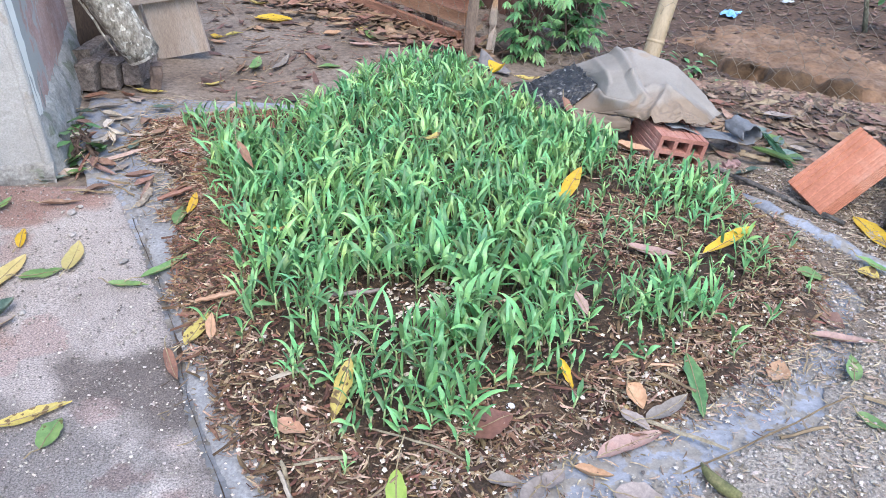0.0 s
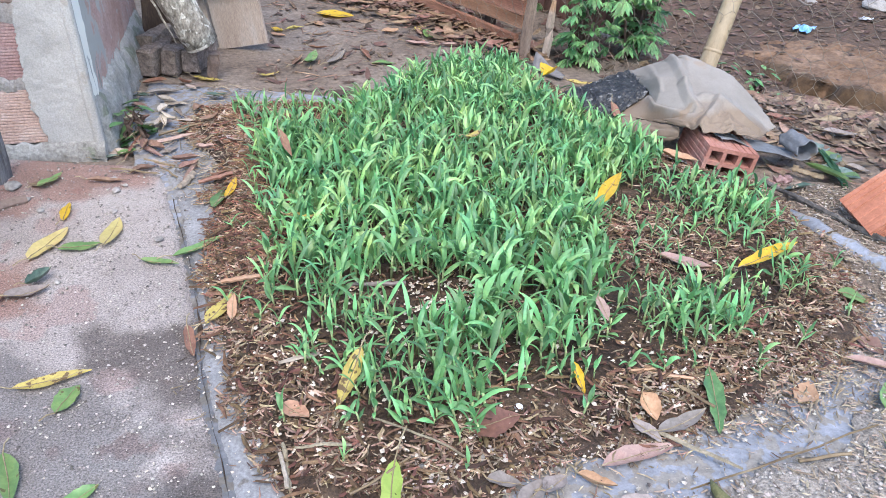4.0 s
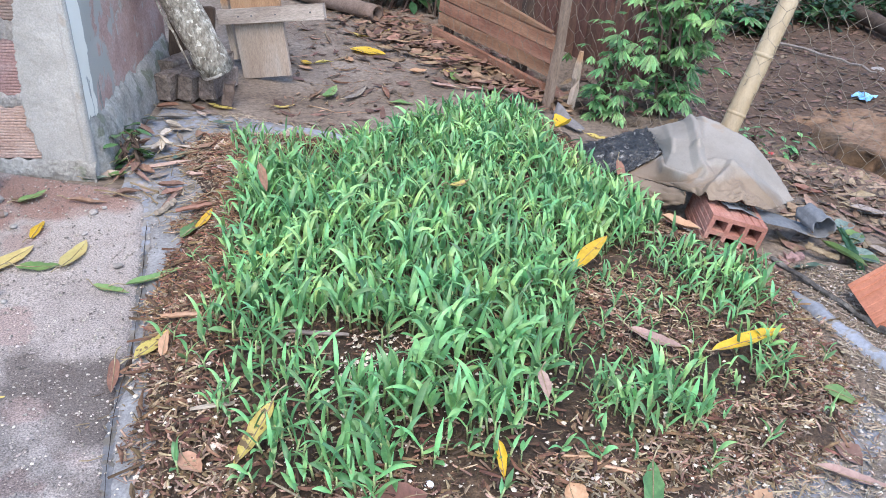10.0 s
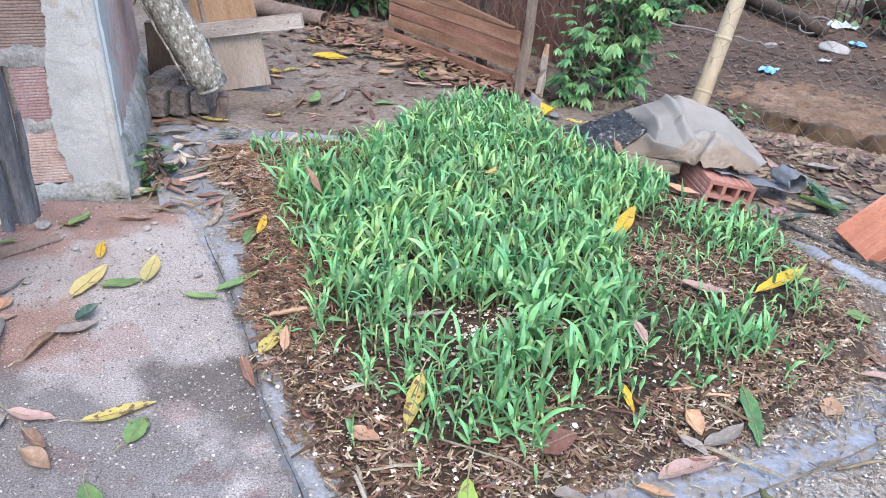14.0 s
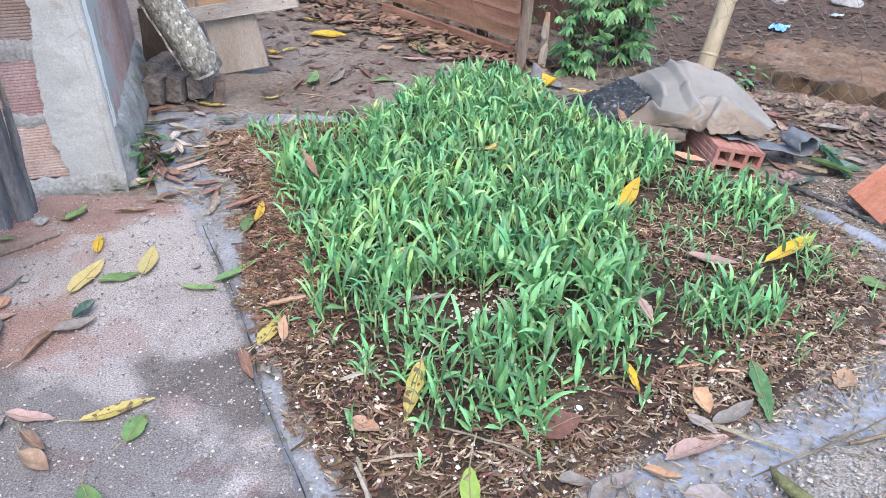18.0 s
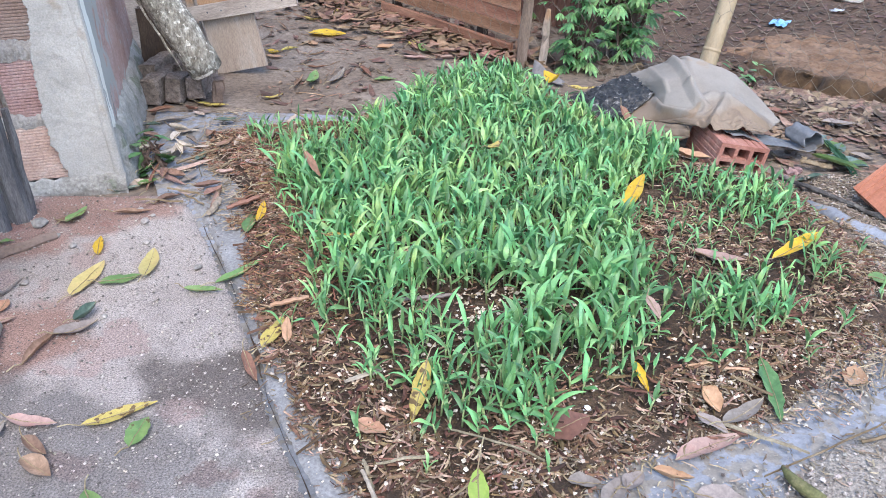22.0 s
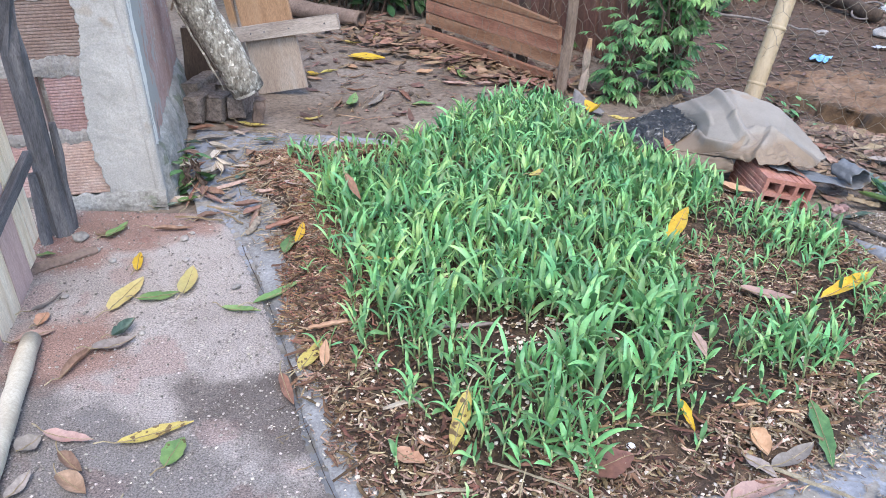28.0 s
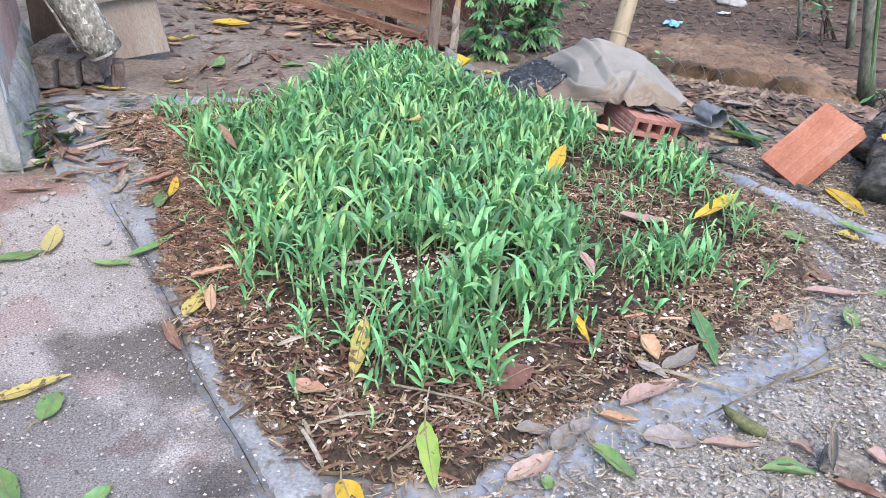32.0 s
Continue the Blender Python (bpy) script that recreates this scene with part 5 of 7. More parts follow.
def leaf(x, y, length, width, rz, mat, label, curl=0.06, fold=0.35, twist=0.10, lift=0.0, tip=0, stalk=0.25, serrate=0.0, roll=0):
    """One fallen leaf: blade, midrib and stalk."""
    LEAF_TALLY[0] += 1
    seed = LEAF_TALLY[0]
    # it lies along the slope under its two ends
    ex, ey = 0.42 * length * math.cos(math.radians(rz)), 0.42 * length * math.sin(math.radians(rz))
    tail, head = top_z(x - ex, y - ey), top_z(x + ex, y + ey)
    z = max(top_z(x, y), (tail + head) / 2) + (0.006 if depth_in(SOIL, x, y) > -0.03 else 0.002) + lift
    slope = math.degrees(math.atan2(head - tail, 0.84 * length)) if lift < 0.03 else 0.0
    t = thing("fallen_leaf", pose(x, y, z, roll, tip - slope, rz), label, "leaf", "fallen leaves")
    verts, faces = leaf_shape(length, width, curl, fold, twist, seed, serrate=serrate)
    piece("blade", verts, faces, mat, t, smooth=True)
    spine = [Vector(verts[i * 5 + 2]) + Vector((0, 0, 0.0008)) for i in range(11)]
    v, f = tube(spine, [0.0012 - 0.00008 * i for i in range(11)], 4, 0, 0, False)
    piece("midrib", v, f, "straw", t)
    if stalk:
        e = spine[0]
        v, f = tube([e, e + Vector((-length * stalk * 0.5, 0.004, 0.006)), e + Vector((-length * stalk, 0.010, 0.002))], [0.0012, 0.0011, 0.0014], 5)
        piece("stalk", v, f, "straw", t)


# on the slab
leaf(-0.841, 1.615, 0.140, 0.046, 84, "leaf_tan", "broad pale yellow mango leaf lying on the slab", 0.03, 0.2)
leaf(-0.867, 1.754, 0.087, 0.022, 103, "leaf_yellow", "small curled yellow leaf on the slab", 0.08)
leaf(-0.772, 1.611, 0.086, 0.034, 26, "leaf_green", "fresh green leaf lying flat on the slab", 0.02, 0.15)
leaf(-0.728, 1.675, 0.120, 0.040, 101, "leaf_tan", "spotted yellow mango leaf with a stalk on the slab", 0.05, 0.25)
leaf(-0.634, 1.194, 0.127, 0.028, 26, "leaf_ochre", "long spotted yellow leaf on damp concrete", 0.02, 0.25)
leaf(-0.587, 1.151, 0.069, 0.036, 77, "leaf_green", "small yellowish green leaf on damp concrete", 0.03, 0.2, stalk=0.35)
leaf(-0.437, 1.317, 0.100, 0.02, -61, "leaf_rust", "narrow rust brown leaf at the slab edge", 0.04)
leaf(-0.409, 1.409, 0.094, 0.03, 76, "leaf_ochre", "spotted yellow leaf at the edge of the bed", 0.03, 0.2)
leaf(-0.525, 1.636, 0.122, 0.026, 50, "leaf_green", "long green leaf lying over the slab edge", 0.03, 0.5)
leaf(-0.585, 1.570, 0.087, 0.022, -7, "leaf_green", "green and brown withered leaf at the slab edge", 0.05, 0.6)
leaf(-0.774, 1.177, 0.095, 0.026, -8, "leaf_pink", "pinkish brown dry leaf on the slab", 0.04)
leaf(-0.829, 1.155, 0.044, 0.045, 59, "leaf_grey", "broken greyish dry leaf by the bamboo pole", 0.06, stalk=0)
leaf(-0.742, 1.115, 0.070, 0.026, -32, "leaf_brown", "dry brown curled leaf on the slab", 0.1, 0.7)
leaf(-0.721, 1.070, 0.073, 0.038, -29, "leaf_brown", "dry brown curled leaf on the slab", 0.1, 0.6)
leaf(-0.843, 1.378, 0.110, 0.028, 76, "leaf_brown", "rolled pinkish brown dry leaf on the slab", 0.08, 0.9)
leaf(-0.798, 1.433, 0.086, 0.036, 36, "leaf_grey", "crumpled grey leaf on the slab", 0.08, 0.5)
leaf(-0.795, 1.478, 0.066, 0.034, 70, "leaf_dull", "small dark withered leaf on the slab", 0.15, 0.9, lift=0.006)
leaf(-0.970, 1.891, 0.083, 0.026, 78, "leaf_green", "yellowish green leaf by the wall", 0.05, 0.3, lift=0.004)
leaf(-1.091, 1.770, 0.044, 0.016, 11, "leaf_green", "small green leaf by the planks", 0.1)
leaf(-0.991, 1.871, 0.048, 0.022, -10, "leaf_brown", "dry brown leaf by the wall", 0.12)
leaf(-0.841, 1.912, 0.098, 0.02, 12, "leaf_brown", "thin dry brown leaf by the wall", 0.05, 0.8)
leaf(-0.776, 1.985, 0.074, 0.025, 41, "leaf_brown", "thin dry brown leaf by the wall", 0.06, 0.8)
leaf(-0.966, 1.452, 0.082, 0.03, 33, "leaf_pink", "pinkish dry leaf by the bamboo pole", 0.08)
leaf(-0.976, 1.513, 0.046, 0.028, 86, "leaf_orange", "small pale orange leaf on the slab", 0.08)
leaf(-0.994, 1.570, 0.091, 0.012, 70, "leaf_grey", "thin grey dry leaf on the slab", 0.05, 1.0)
leaf(-0.654, 1.982, 0.135, 0.022, 87, "leaf_pink", "tan rolled dry leaf by the bed", 0.05, 1.0)
leaf(-0.582, 1.951, 0.094, 0.015, 46, "leaf_rust", "thin reddish brown dry leaf", 0.03, 0.9)
leaf(-0.540, 1.850, 0.119, 0.03, 94, "leaf_green", "small green and yellow leaf at the bed edge", 0.05)
leaf(-0.519, 1.871, 0.089, 0.02, 89, "leaf_yellow", "small orange yellow leaf at the bed edge", 0.05, lift=0.006)
leaf(-0.802, 1.065, 0.060, 0.025, 79, "leaf_grey", "dusty grey leaf by the bamboo pole", 0.08)
# between the wall and the bed
leaf(-0.881, 2.246, 0.126, 0.022, 99, "leaf_grey", "pale curled dry husk by the wall", 0.15, 0.9)
leaf(-0.847, 2.277, 0.052, 0.022, 35, "leaf_grey", "pale curled dry husk by the wall", 0.15, 0.9)
leaf(-0.770, 2.179, 0.143, 0.026, 40, "leaf_pink", "long tan dry leaf by the wall", 0.04, 0.5)
leaf(-0.805, 2.104, 0.148, 0.022, -40, "leaf_pink", "tan rolled dry leaf by the wall", 0.05, 1.0)
leaf(-0.863, 2.099, 0.070, 0.034, -17, "leaf_green", "dull green leaf at the foot of the wall", 0.1)
leaf(-0.943, 2.282, 0.079, 0.032, 65, "leaf_green", "dull green leaf at the foot of the wall", 0.12, lift=0.012)
leaf(-0.903, 2.200, 0.099, 0.03, 92, "leaf_green", "dull green leaf at the foot of the wall", 0.12, lift=0.02)
leaf(-0.974, 2.604, 0.085, 0.038, -3, "leaf_rust", "reddish tan dry leaf below the stacked blocks", 0.06, 0.5)
leaf(-0.889, 2.633, 0.051, 0.035, 54, "leaf_rust", "curled reddish tan leaf below the blocks", 0.15, 0.6)
leaf(-0.835, 2.693, 0.116, 0.025, -12, "leaf_ochre", "dull yellow leaf below the log", 0.05)
leaf(-0.649, 2.768, 0.078, 0.02, 44, "leaf_ochre", "dull yellow curled leaf by the bed", 0.08)
leaf(-0.943, 2.398, 0.156, 0.026, -44, "leaf_pink", "tan dry leaf by the wall", 0.05, 0.7)
leaf(-0.914, 2.517, 0.114, 0.03, 28, "leaf_grey", "whitish dry husk by the wall", 0.05, 0.6)
leaf(-0.668, 2.136, 0.051, 0.022, 15, "leaf_pink", "tan dry leaf at the bed edge", 0.08, 0.7)
leaf(-0.621, 2.391, 0.098, 0.016, 26, "leaf_pink", "tan dry leaf among straw", 0.05, 0.7)
leaf(-0.855, 2.135, 0.167, 0.012, 87, "leaf_rust", "thin reddish dry leaf by the wall", 0.04, 0.8)
# behind the bed
leaf(-0.742, 3.287, 0.058, 0.035, -19, "leaf_yellow", "yellow leaf beside the leaning board", 0.08)
leaf(-0.724, 3.223, 0.068, 0.03, -14, "leaf_orange", "orange brown leaf beside the leaning board", 0.1)
leaf(-0.556, 3.515, 0.165, 0.085, -12, "leaf_yellow", "large bright yellow leaf on the bare ground", 0.05, 0.2)
leaf(-0.596, 3.391, 0.066, 0.035, -48, "leaf_orange", "small orange brown leaf on bare ground", 0.15)
leaf(-0.300, 3.300, 0.070, 0.05, 19, "leaf_orange", "round orange brown leaf on bare ground", 0.08)
leaf(-0.283, 2.929, 0.084, 0.03, 15, "leaf_green", "olive green leaf behind the bed", 0.03)
leaf(-0.538, 2.927, 0.132, 0.04, 85, "leaf_green", "small green leaf standing up from the ground", 0.25, lift=0.01)
leaf(-0.356, 3.000, 0.123, 0.03, -68, "leaf_rust", "reddish brown crumpled leaf behind the bed", 0.2, 0.9)
leaf(-0.148, 3.258, 0.104, 0.045, -68, "leaf_green", "green leaf by the gate", 0.2)
leaf(-0.186, 3.360, 0.077, 0.045, 61, "leaf_ochre", "pale olive leaf by the gate", 0.2)
leaf(-0.047, 3.172, 0.134, 0.03, 27, "leaf_pink", "long tan dry leaf by the gate", 0.05, 0.6)
leaf(-0.175, 3.163, 0.116, 0.028, -12, "leaf_pink", "long tan dry leaf by the gate", 0.05, 0.6)
leaf(-0.276, 3.505, 0.114, 0.03, 20, "leaf_orange", "long orange brown dry leaf by the gate", 0.06, 0.5)
leaf(-0.647, 3.745, 0.099, 0.026, -4, "leaf_ochre", "tan leaf in the litter behind the yard", 0.1, 0.6)
leaf(-0.564, 3.845, 0.134, 0.03, 72, "leaf_ochre", "olive brown leaf in the litter", 0.15, 0.6)
leaf(-0.685, 3.317, 0.088, 0.022, 34, "leaf_ochre", "dull tan leaf on bare ground", 0.08, 0.7)
leaf(-0.544, 3.088, 0.084, 0.016, -8, "leaf_rust", "thin reddish brown leaf behind the bed", 0.08, 0.8)
leaf(-0.561, 3.258, 0.075, 0.014, 40, "leaf_brown", "dark twisted dry leaf", 0.1, 0.9)
leaf(-0.454, 2.959, 0.159, 0.028, 78, "leaf_grey", "dusty dry leaf behind the bed", 0.08, 0.5)
leaf(-0.584, 2.912, 0.136, 0.02, 87, "leaf_brown", "dark curled dry leaf behind the bed", 0.12, 0.8)
leaf(-0.754, 3.617, 0.125, 0.016, -59, "leaf_brown", "dark dry leaf by the board", 0.12, 0.8)
# on the bed
leaf(0.367, 1.862, 0.150, 0.036, 58, "leaf_yellow", "bright yellow leaf caught on the seedlings", 0.03, 0.25, lift=0.045, tip=-10, stalk=0.1)
leaf(0.672, 1.640, 0.180, 0.034, 32, "leaf_yellow", "bright yellow leaf resting on short seedlings", 0.02, 0.45, 0.1, lift=0.028, tip=-2, stalk=0.25)
leaf(0.273, 2.672, 0.085, 0.07, 60, "leaf_yellow", "crumpled yellow leaf at the far bed edge", 0.25, 0.8, lift=0.042)
leaf(0.39, 2.78, 0.09, 0.03, -5, "leaf_ochre", "pale yellow leaf by the black film", 0.08, lift=0.02)
leaf(0.247, 1.230, 0.066, 0.02, -69, "leaf_yellow", "narrow orange yellow leaf hanging at the bed edge", 0.05, 0.7, lift=0.012, tip=16)
leaf(-0.125, 1.185, 0.120, 0.03, -99, "leaf_ochre", "blackened yellow leaf standing in the bark", 0.04, 0.5, lift=0.018, tip=22)
leaf(0.113, 1.126, 0.092, 0.058, 28, "leaf_rust", "dark red brown ribbed leaf on bark chips", 0.03, 0.2, serrate=0.06)
leaf(-0.202, 1.127, 0.067, 0.034, -36, "leaf_orange", "tan dry leaf on bark chips", 0.06)
leaf(0.50, 1.62, 0.11, 0.035, -18, "leaf_pink", "tan dry leaf between seedlings", 0.05, lift=0.01)
leaf(0.30, 1.38, 0.05, 0.02, -70, "leaf_pink", "small withered leaf among seedlings", 0.1, lift=0.05, tip=30)
leaf(-0.38, 1.40, 0.05, 0.02, 85, "leaf_orange", "small orange leaf at the bed edge", 0.05, lift=0.01, tip=-30)
leaf(-0.40, 1.94, 0.10, 0.02, -55, "leaf_rust", "brown dry leaf in the seedlings", 0.05, lift=0.08, tip=20)
leaf(0.44, 2.32, 0.09, 0.025, -70, "leaf_rust", "reddish brown leaf at the bed edge", 0.05, lift=0.05, tip=20)
leaf(0.05, 2.05, 0.06, 0.02, 50, "leaf_ochre", "small yellowing leaf in the seedlings", 0.1, lift=0.08)
leaf(-0.30, 1.66, 0.08, 0.02, 10, "leaf_ochre", "yellowing leaf in the seedlings", 0.1, lift=0.04)
leaf(0.60, 2.17, 0.09, 0.05, -10, "leaf_pink", "tan dry leaf beside the brick", 0.1, lift=0.01)
# in front of and beside the bed
leaf(-0.034, 0.985, 0.110, 0.030, -92, "leaf_lime", "fresh yellowish green leaf on the plastic sheet", 0.04, 0.35, stalk=0.5)
leaf(-0.146, 0.921, 0.085, 0.038, -70, "leaf_yellow", "yellow leaf at the front of the sheet", 0.05)
leaf(-0.171, 0.941, 0.036, 0.025, 48, "leaf_grey", "grey dry leaf on the sheet", 0.08)
leaf(0.341, 1.111, 0.140, 0.036, 28, "leaf_pink", "long pink dry leaf on the plastic sheet", 0.02, 0.4, stalk=0)
leaf(0.268, 1.054, 0.063, 0.025, -16, "leaf_orange", "tan folded dry leaf on the sheet", 0.06, 0.9)
leaf(0.328, 0.996, 0.083, 0.05, -23, "leaf_grey", "greyish pink broad dry leaf", 0.05, 0.3)
leaf(0.409, 0.972, 0.088, 0.022, -5, "leaf_pink", "thin pink dry leaf on the grit", 0.03, 0.8)
leaf(0.227, 0.960, 0.095, 0.028, -64, "leaf_green", "mottled green leaf on the grit", 0.03, 0.5)
leaf(0.420, 1.190, 0.109, 0.03, 37, "leaf_grey", "olive grey dry leaf on the grit", 0.05)
leaf(0.480, 1.236, 0.138, 0.030, -95, "leaf_dark", "dark green serrated leaf beside the bed", 0.03, 0.3, serrate=0.08)
leaf(0.365, 1.204, 0.050, 0.046, -59, "leaf_orange", "pale orange curled leaf on bark chips", 0.12, 0.7)
leaf(0.357, 1.157, 0.058, 0.026, -39, "leaf_grey", "greyish dry leaf on bark chips", 0.05)
leaf(0.652, 1.284, 0.045, 0.058, -41, "leaf_orange", "orange veined dry leaf with a pale stalk", 0.04, 0.2, serrate=0.08)
leaf(0.808, 1.370, 0.123, 0.026, -15, "leaf_pink", "long pinkish dry leaf on bark chips", 0.03, 0.6)
leaf(0.754, 1.145, 0.057, 0.028, -46, "leaf_green", "green leaf with a pale base on the grit", 0.04)
leaf(0.109, 0.964, 0.093, 0.035, 35, "leaf_pink", "long grey pink dry leaf", 0.03, 0.4)
leaf(0.127, 1.034, 0.052, 0.03, -1, "leaf_grey", "grey dry leaf on the sheet", 0.08, 0.5)
leaf(0.170, 1.020, 0.071, 0.035, 51, "leaf_grey", "grey dry leaf on the sheet", 0.1, 0.5)
leaf(0.205, 1.040, 0.049, 0.032, 49, "leaf_grey", "pale grey dry leaf on the sheet", 0.08, 0.5)
leaf(0.472, 0.914, 0.083, 0.03, -14, "leaf_green", "dark green rolled leaf on the grit", 0.04, 0.8)
leaf(0.477, 0.927, 0.052, 0.022, -12, "leaf_pink", "tan dry leaf by the concrete chunk", 0.1, 0.9)
leaf(0.514, 0.959, 0.037, 0.022, -55, "leaf_pink", "curled tan leaf by the concrete chunk", 0.1, 0.9)
leaf(0.554, 0.871, 0.072, 0.024, -44, "leaf_rust", "rust brown dry leaf by the concrete chunk", 0.04, 0.8)
leaf(0.530, 0.918, 0.090, 0.02, -116, "leaf_grey", "whitish withered leaf by the concrete chunk", 0.06, 0.9, lift=0.03)
leaf(0.617, 0.928, 0.037, 0.03, -55, "leaf_pink", "tan dry leaf by the concrete chunk", 0.08, 0.6)
leaf(0.126, 0.931, 0.021, 0.024, -28, "leaf_green", "small torn green leaf on the grit", 0.1)
leaf(0.839, 1.583, 0.066, 0.045, -10, "leaf_green", "pale green dusty leaf beside the bed", 0.02, 0.15)
leaf(1.045, 2.375, 0.085, 0.050, 35, "leaf_teal", "faded grey-green leaf among the litter by the metal roll", 0.10, 0.3, lift=0.006)
leaf(1.035, 2.225, 0.090, 0.055, -25, "leaf_teal", "faded grey-green leaf beside the strap leaf", 0.12, 0.3, lift=0.008)
leaf(1.059, 1.756, 0.154, 0.05, -85, "leaf_yellow", "bright yellow leaf with black specks beside the burnt log", 0.04, 0.25)
leaf(1.014, 1.401, 0.098, 0.03, -6, "leaf_ochre", "long yellow leaf on the grit", 0.05, 0.5)
leaf(1.072, 1.470, 0.071, 0.034, -46, "leaf_green", "bright green leaf beside the sheet", 0.04)
leaf(0.925, 1.357, 0.082, 0.024, 4, "leaf_green", "small dull green leaf on the grit", 0.04)
leaf(0.986, 1.603, 0.088, 0.02, -50, "leaf_green", "mossy green leaf along the sheet fold", 0.03, lift=0.012)
leaf(0.986, 2.162, 0.185, 0.034, -76, "leaf_green", "long dark green leaf behind the orange brick", 0.06, 0.7, lift=0.02)
leaf(1.036, 2.160, 0.090, 0.055, -67, "leaf_green", "dusty grey-green broad leaf behind the brick", 0.1, lift=0.01)
leaf(1.050, 2.307, 0.069, 0.05, -54, "leaf_green", "dusty grey-green broad leaf behind the brick", 0.1, lift=0.01)
leaf(1.136, 2.488, 0.106, 0.04, -2, "leaf_grey", "dusty grey dry leaf behind the brick", 0.06, lift=0.01)
leaf(0.784, 1.279, 0.095, 0.026, 67, "leaf_green", "green and brown withered leaf on the mulch", 0.06)
leaf(0.819, 1.433, 0.056, 0.045, -54, "leaf_brown", "dark brown damp leaf on the mulch", 0.06)
leaf(0.967, 1.587, 0.049, 0.045, -49, "leaf_ochre", "pale tan broken leaf by the sheet fold", 0.08)
leaf(1.026, 1.492, 0.040, 0.022, -68, "leaf_ochre", "small pale tan leaf by the sheet fold", 0.1, 0.7)
leaf(0.994, 1.464, 0.035, 0.018, -74, "leaf_orange", "small tan leaf on the mulch", 0.1, 0.7)
leaf(1.19, 1.83, 0.06, 0.04, 20, "leaf_yellow", "yellow leaf lying on a burnt log", 0.08, lift=0.13)
leaf(-0.60, 0.98, 0.11, 0.035, -60, "leaf_green", "green leaf at the front of the slab", 0.06)
leaf(-0.48, 0.955, 0.06, 0.03, 50, "leaf_green", "small green leaf at the front of the slab", 0.06)

# round the tarpaulin and the bricks
leaf(0.590, 2.161, 0.098, 0.045, -7, "leaf_orange", "large tan crumpled dead leaf among the seedlings", 0.12, 0.5, lift=0.012)
leaf(0.512, 2.423, 0.095, 0.034, -33, "leaf_orange", "tan pink dry leaf at the edge of the tarpaulin", 0.08, 0.6, lift=0.02)
leaf(1.047, 2.285, 0.095, 0.040, 58, "leaf_dull", "dark dull green leaf beside the metal roll", 0.06, 0.4, lift=0.012)
leaf(1.032, 2.148, 0.094, 0.040, -65, "leaf_dull", "dark dull green leaf beside the orange brick", 0.08, 0.4, lift=0.012)
leaf(1.030, 2.412, 0.068, 0.028, -11, "leaf_dull", "small dull green leaf in the litter", 0.1, 0.5)
leaf(0.888, 2.078, 0.076, 0.030, -31, "leaf_dull", "dark withered green leaf below the metal roll", 0.05, 0.4)
leaf(1.146, 2.508, 0.114, 0.036, 7, "leaf_grey", "long greyish dry leaf in the litter by the fence", 0.05, 0.3)
leaf(1.109, 2.262, 0.066, 0.034, -31, "leaf_grey", "pale grey curled leaf beside the orange brick", 0.12, 0.5)
leaf(0.998, 2.610, 0.091, 0.040, -12, "leaf_rust", "reddish brown dry leaf behind the tarpaulin", 0.08, 0.5)

# husks and dead leaves heaped between wall and bed
HUSKS = random.Random(91)
for k in range(17):
    mat, lab = HUSKS.choice([("leaf_husk", "whitish curled dry maize husk by the wall"), ("leaf_brown", "brown curled dead leaf by the wall"), ("leaf_brown", "brown curled dead leaf by the wall"), ("leaf_grey", "dusty grey dead leaf by the wall"), ("leaf_dull", "dull green dead leaf by the wall")])
    yy = HUSKS.uniform(1.98, 2.56)
    leaf(-0.63 - 0.30 * HUSKS.random() - 0.1 * (yy - 2.0), yy, HUSKS.uniform(0.04, 0.09), HUSKS.uniform(0.018, 0.036), HUSKS.uniform(-100, 100), mat, lab, HUSKS.uniform(0.04, 0.14), HUSKS.uniform(0.3, 1.0), lift=HUSKS.uniform(0, 0.012))
for k in range(4):
    leaf(-0.845 + 0.012 * k, 2.255 + 0.01 * (k % 2), 0.085, 0.022, 60 + 28 * k, "leaf_husk", "bunch of whitish curled maize husk by the wall", 0.16, 0.8, lift=0.012 + 0.004 * k)


# ---- maize seedlings ----
def blade_strip(base, azimuth, rise, bend, length, width, rng, n=8, blunt=1.5):
    """A folded, arching, pointed blade."""
    verts, faces = [], []
    p, el = Vector(base), rise
    out = Vector((math.cos(azimuth), math.sin(azimuth), 0))
    across = Vector((-math.sin(azimuth), math.cos(azimuth), 0))
    turn = rng.uniform(-1.0, 1.0)
    veer = rng.uniform(-0.35, 0.35)
    for i in range(n):
        s = i / (n - 1)
        d = out * math.cos(el) + Vector((0, 0, math.sin(el)))
        side = (across * math.cos(turn * s) + d.cross(across) * math.sin(turn * s)).normalized()
        w = width / 2 * ((0.45 + 1.6 * s) if s < 0.34 else 1 - ((s - 0.34) / 0.66) ** (1.2 + blunt * 0.35)) + 0.0003
        up = side.cross(d)
        cup = 0.55 * (1 - s) ** 1.5 + 0.14
        verts += [p - side * w + up * w * cup, p, p + side * w + up * w * cup]
        step = length / (n - 1)
        p = p + d * step + across * (veer * step * s)
        el -= bend / (n - 1) * 1.7 * s ** 0.7
        if i:
            a = 3 * (i - 1)
            faces += [(a, a + 1, a + 4, a + 3), (a + 1, a + 2, a + 5, a + 4)]
    return verts, faces


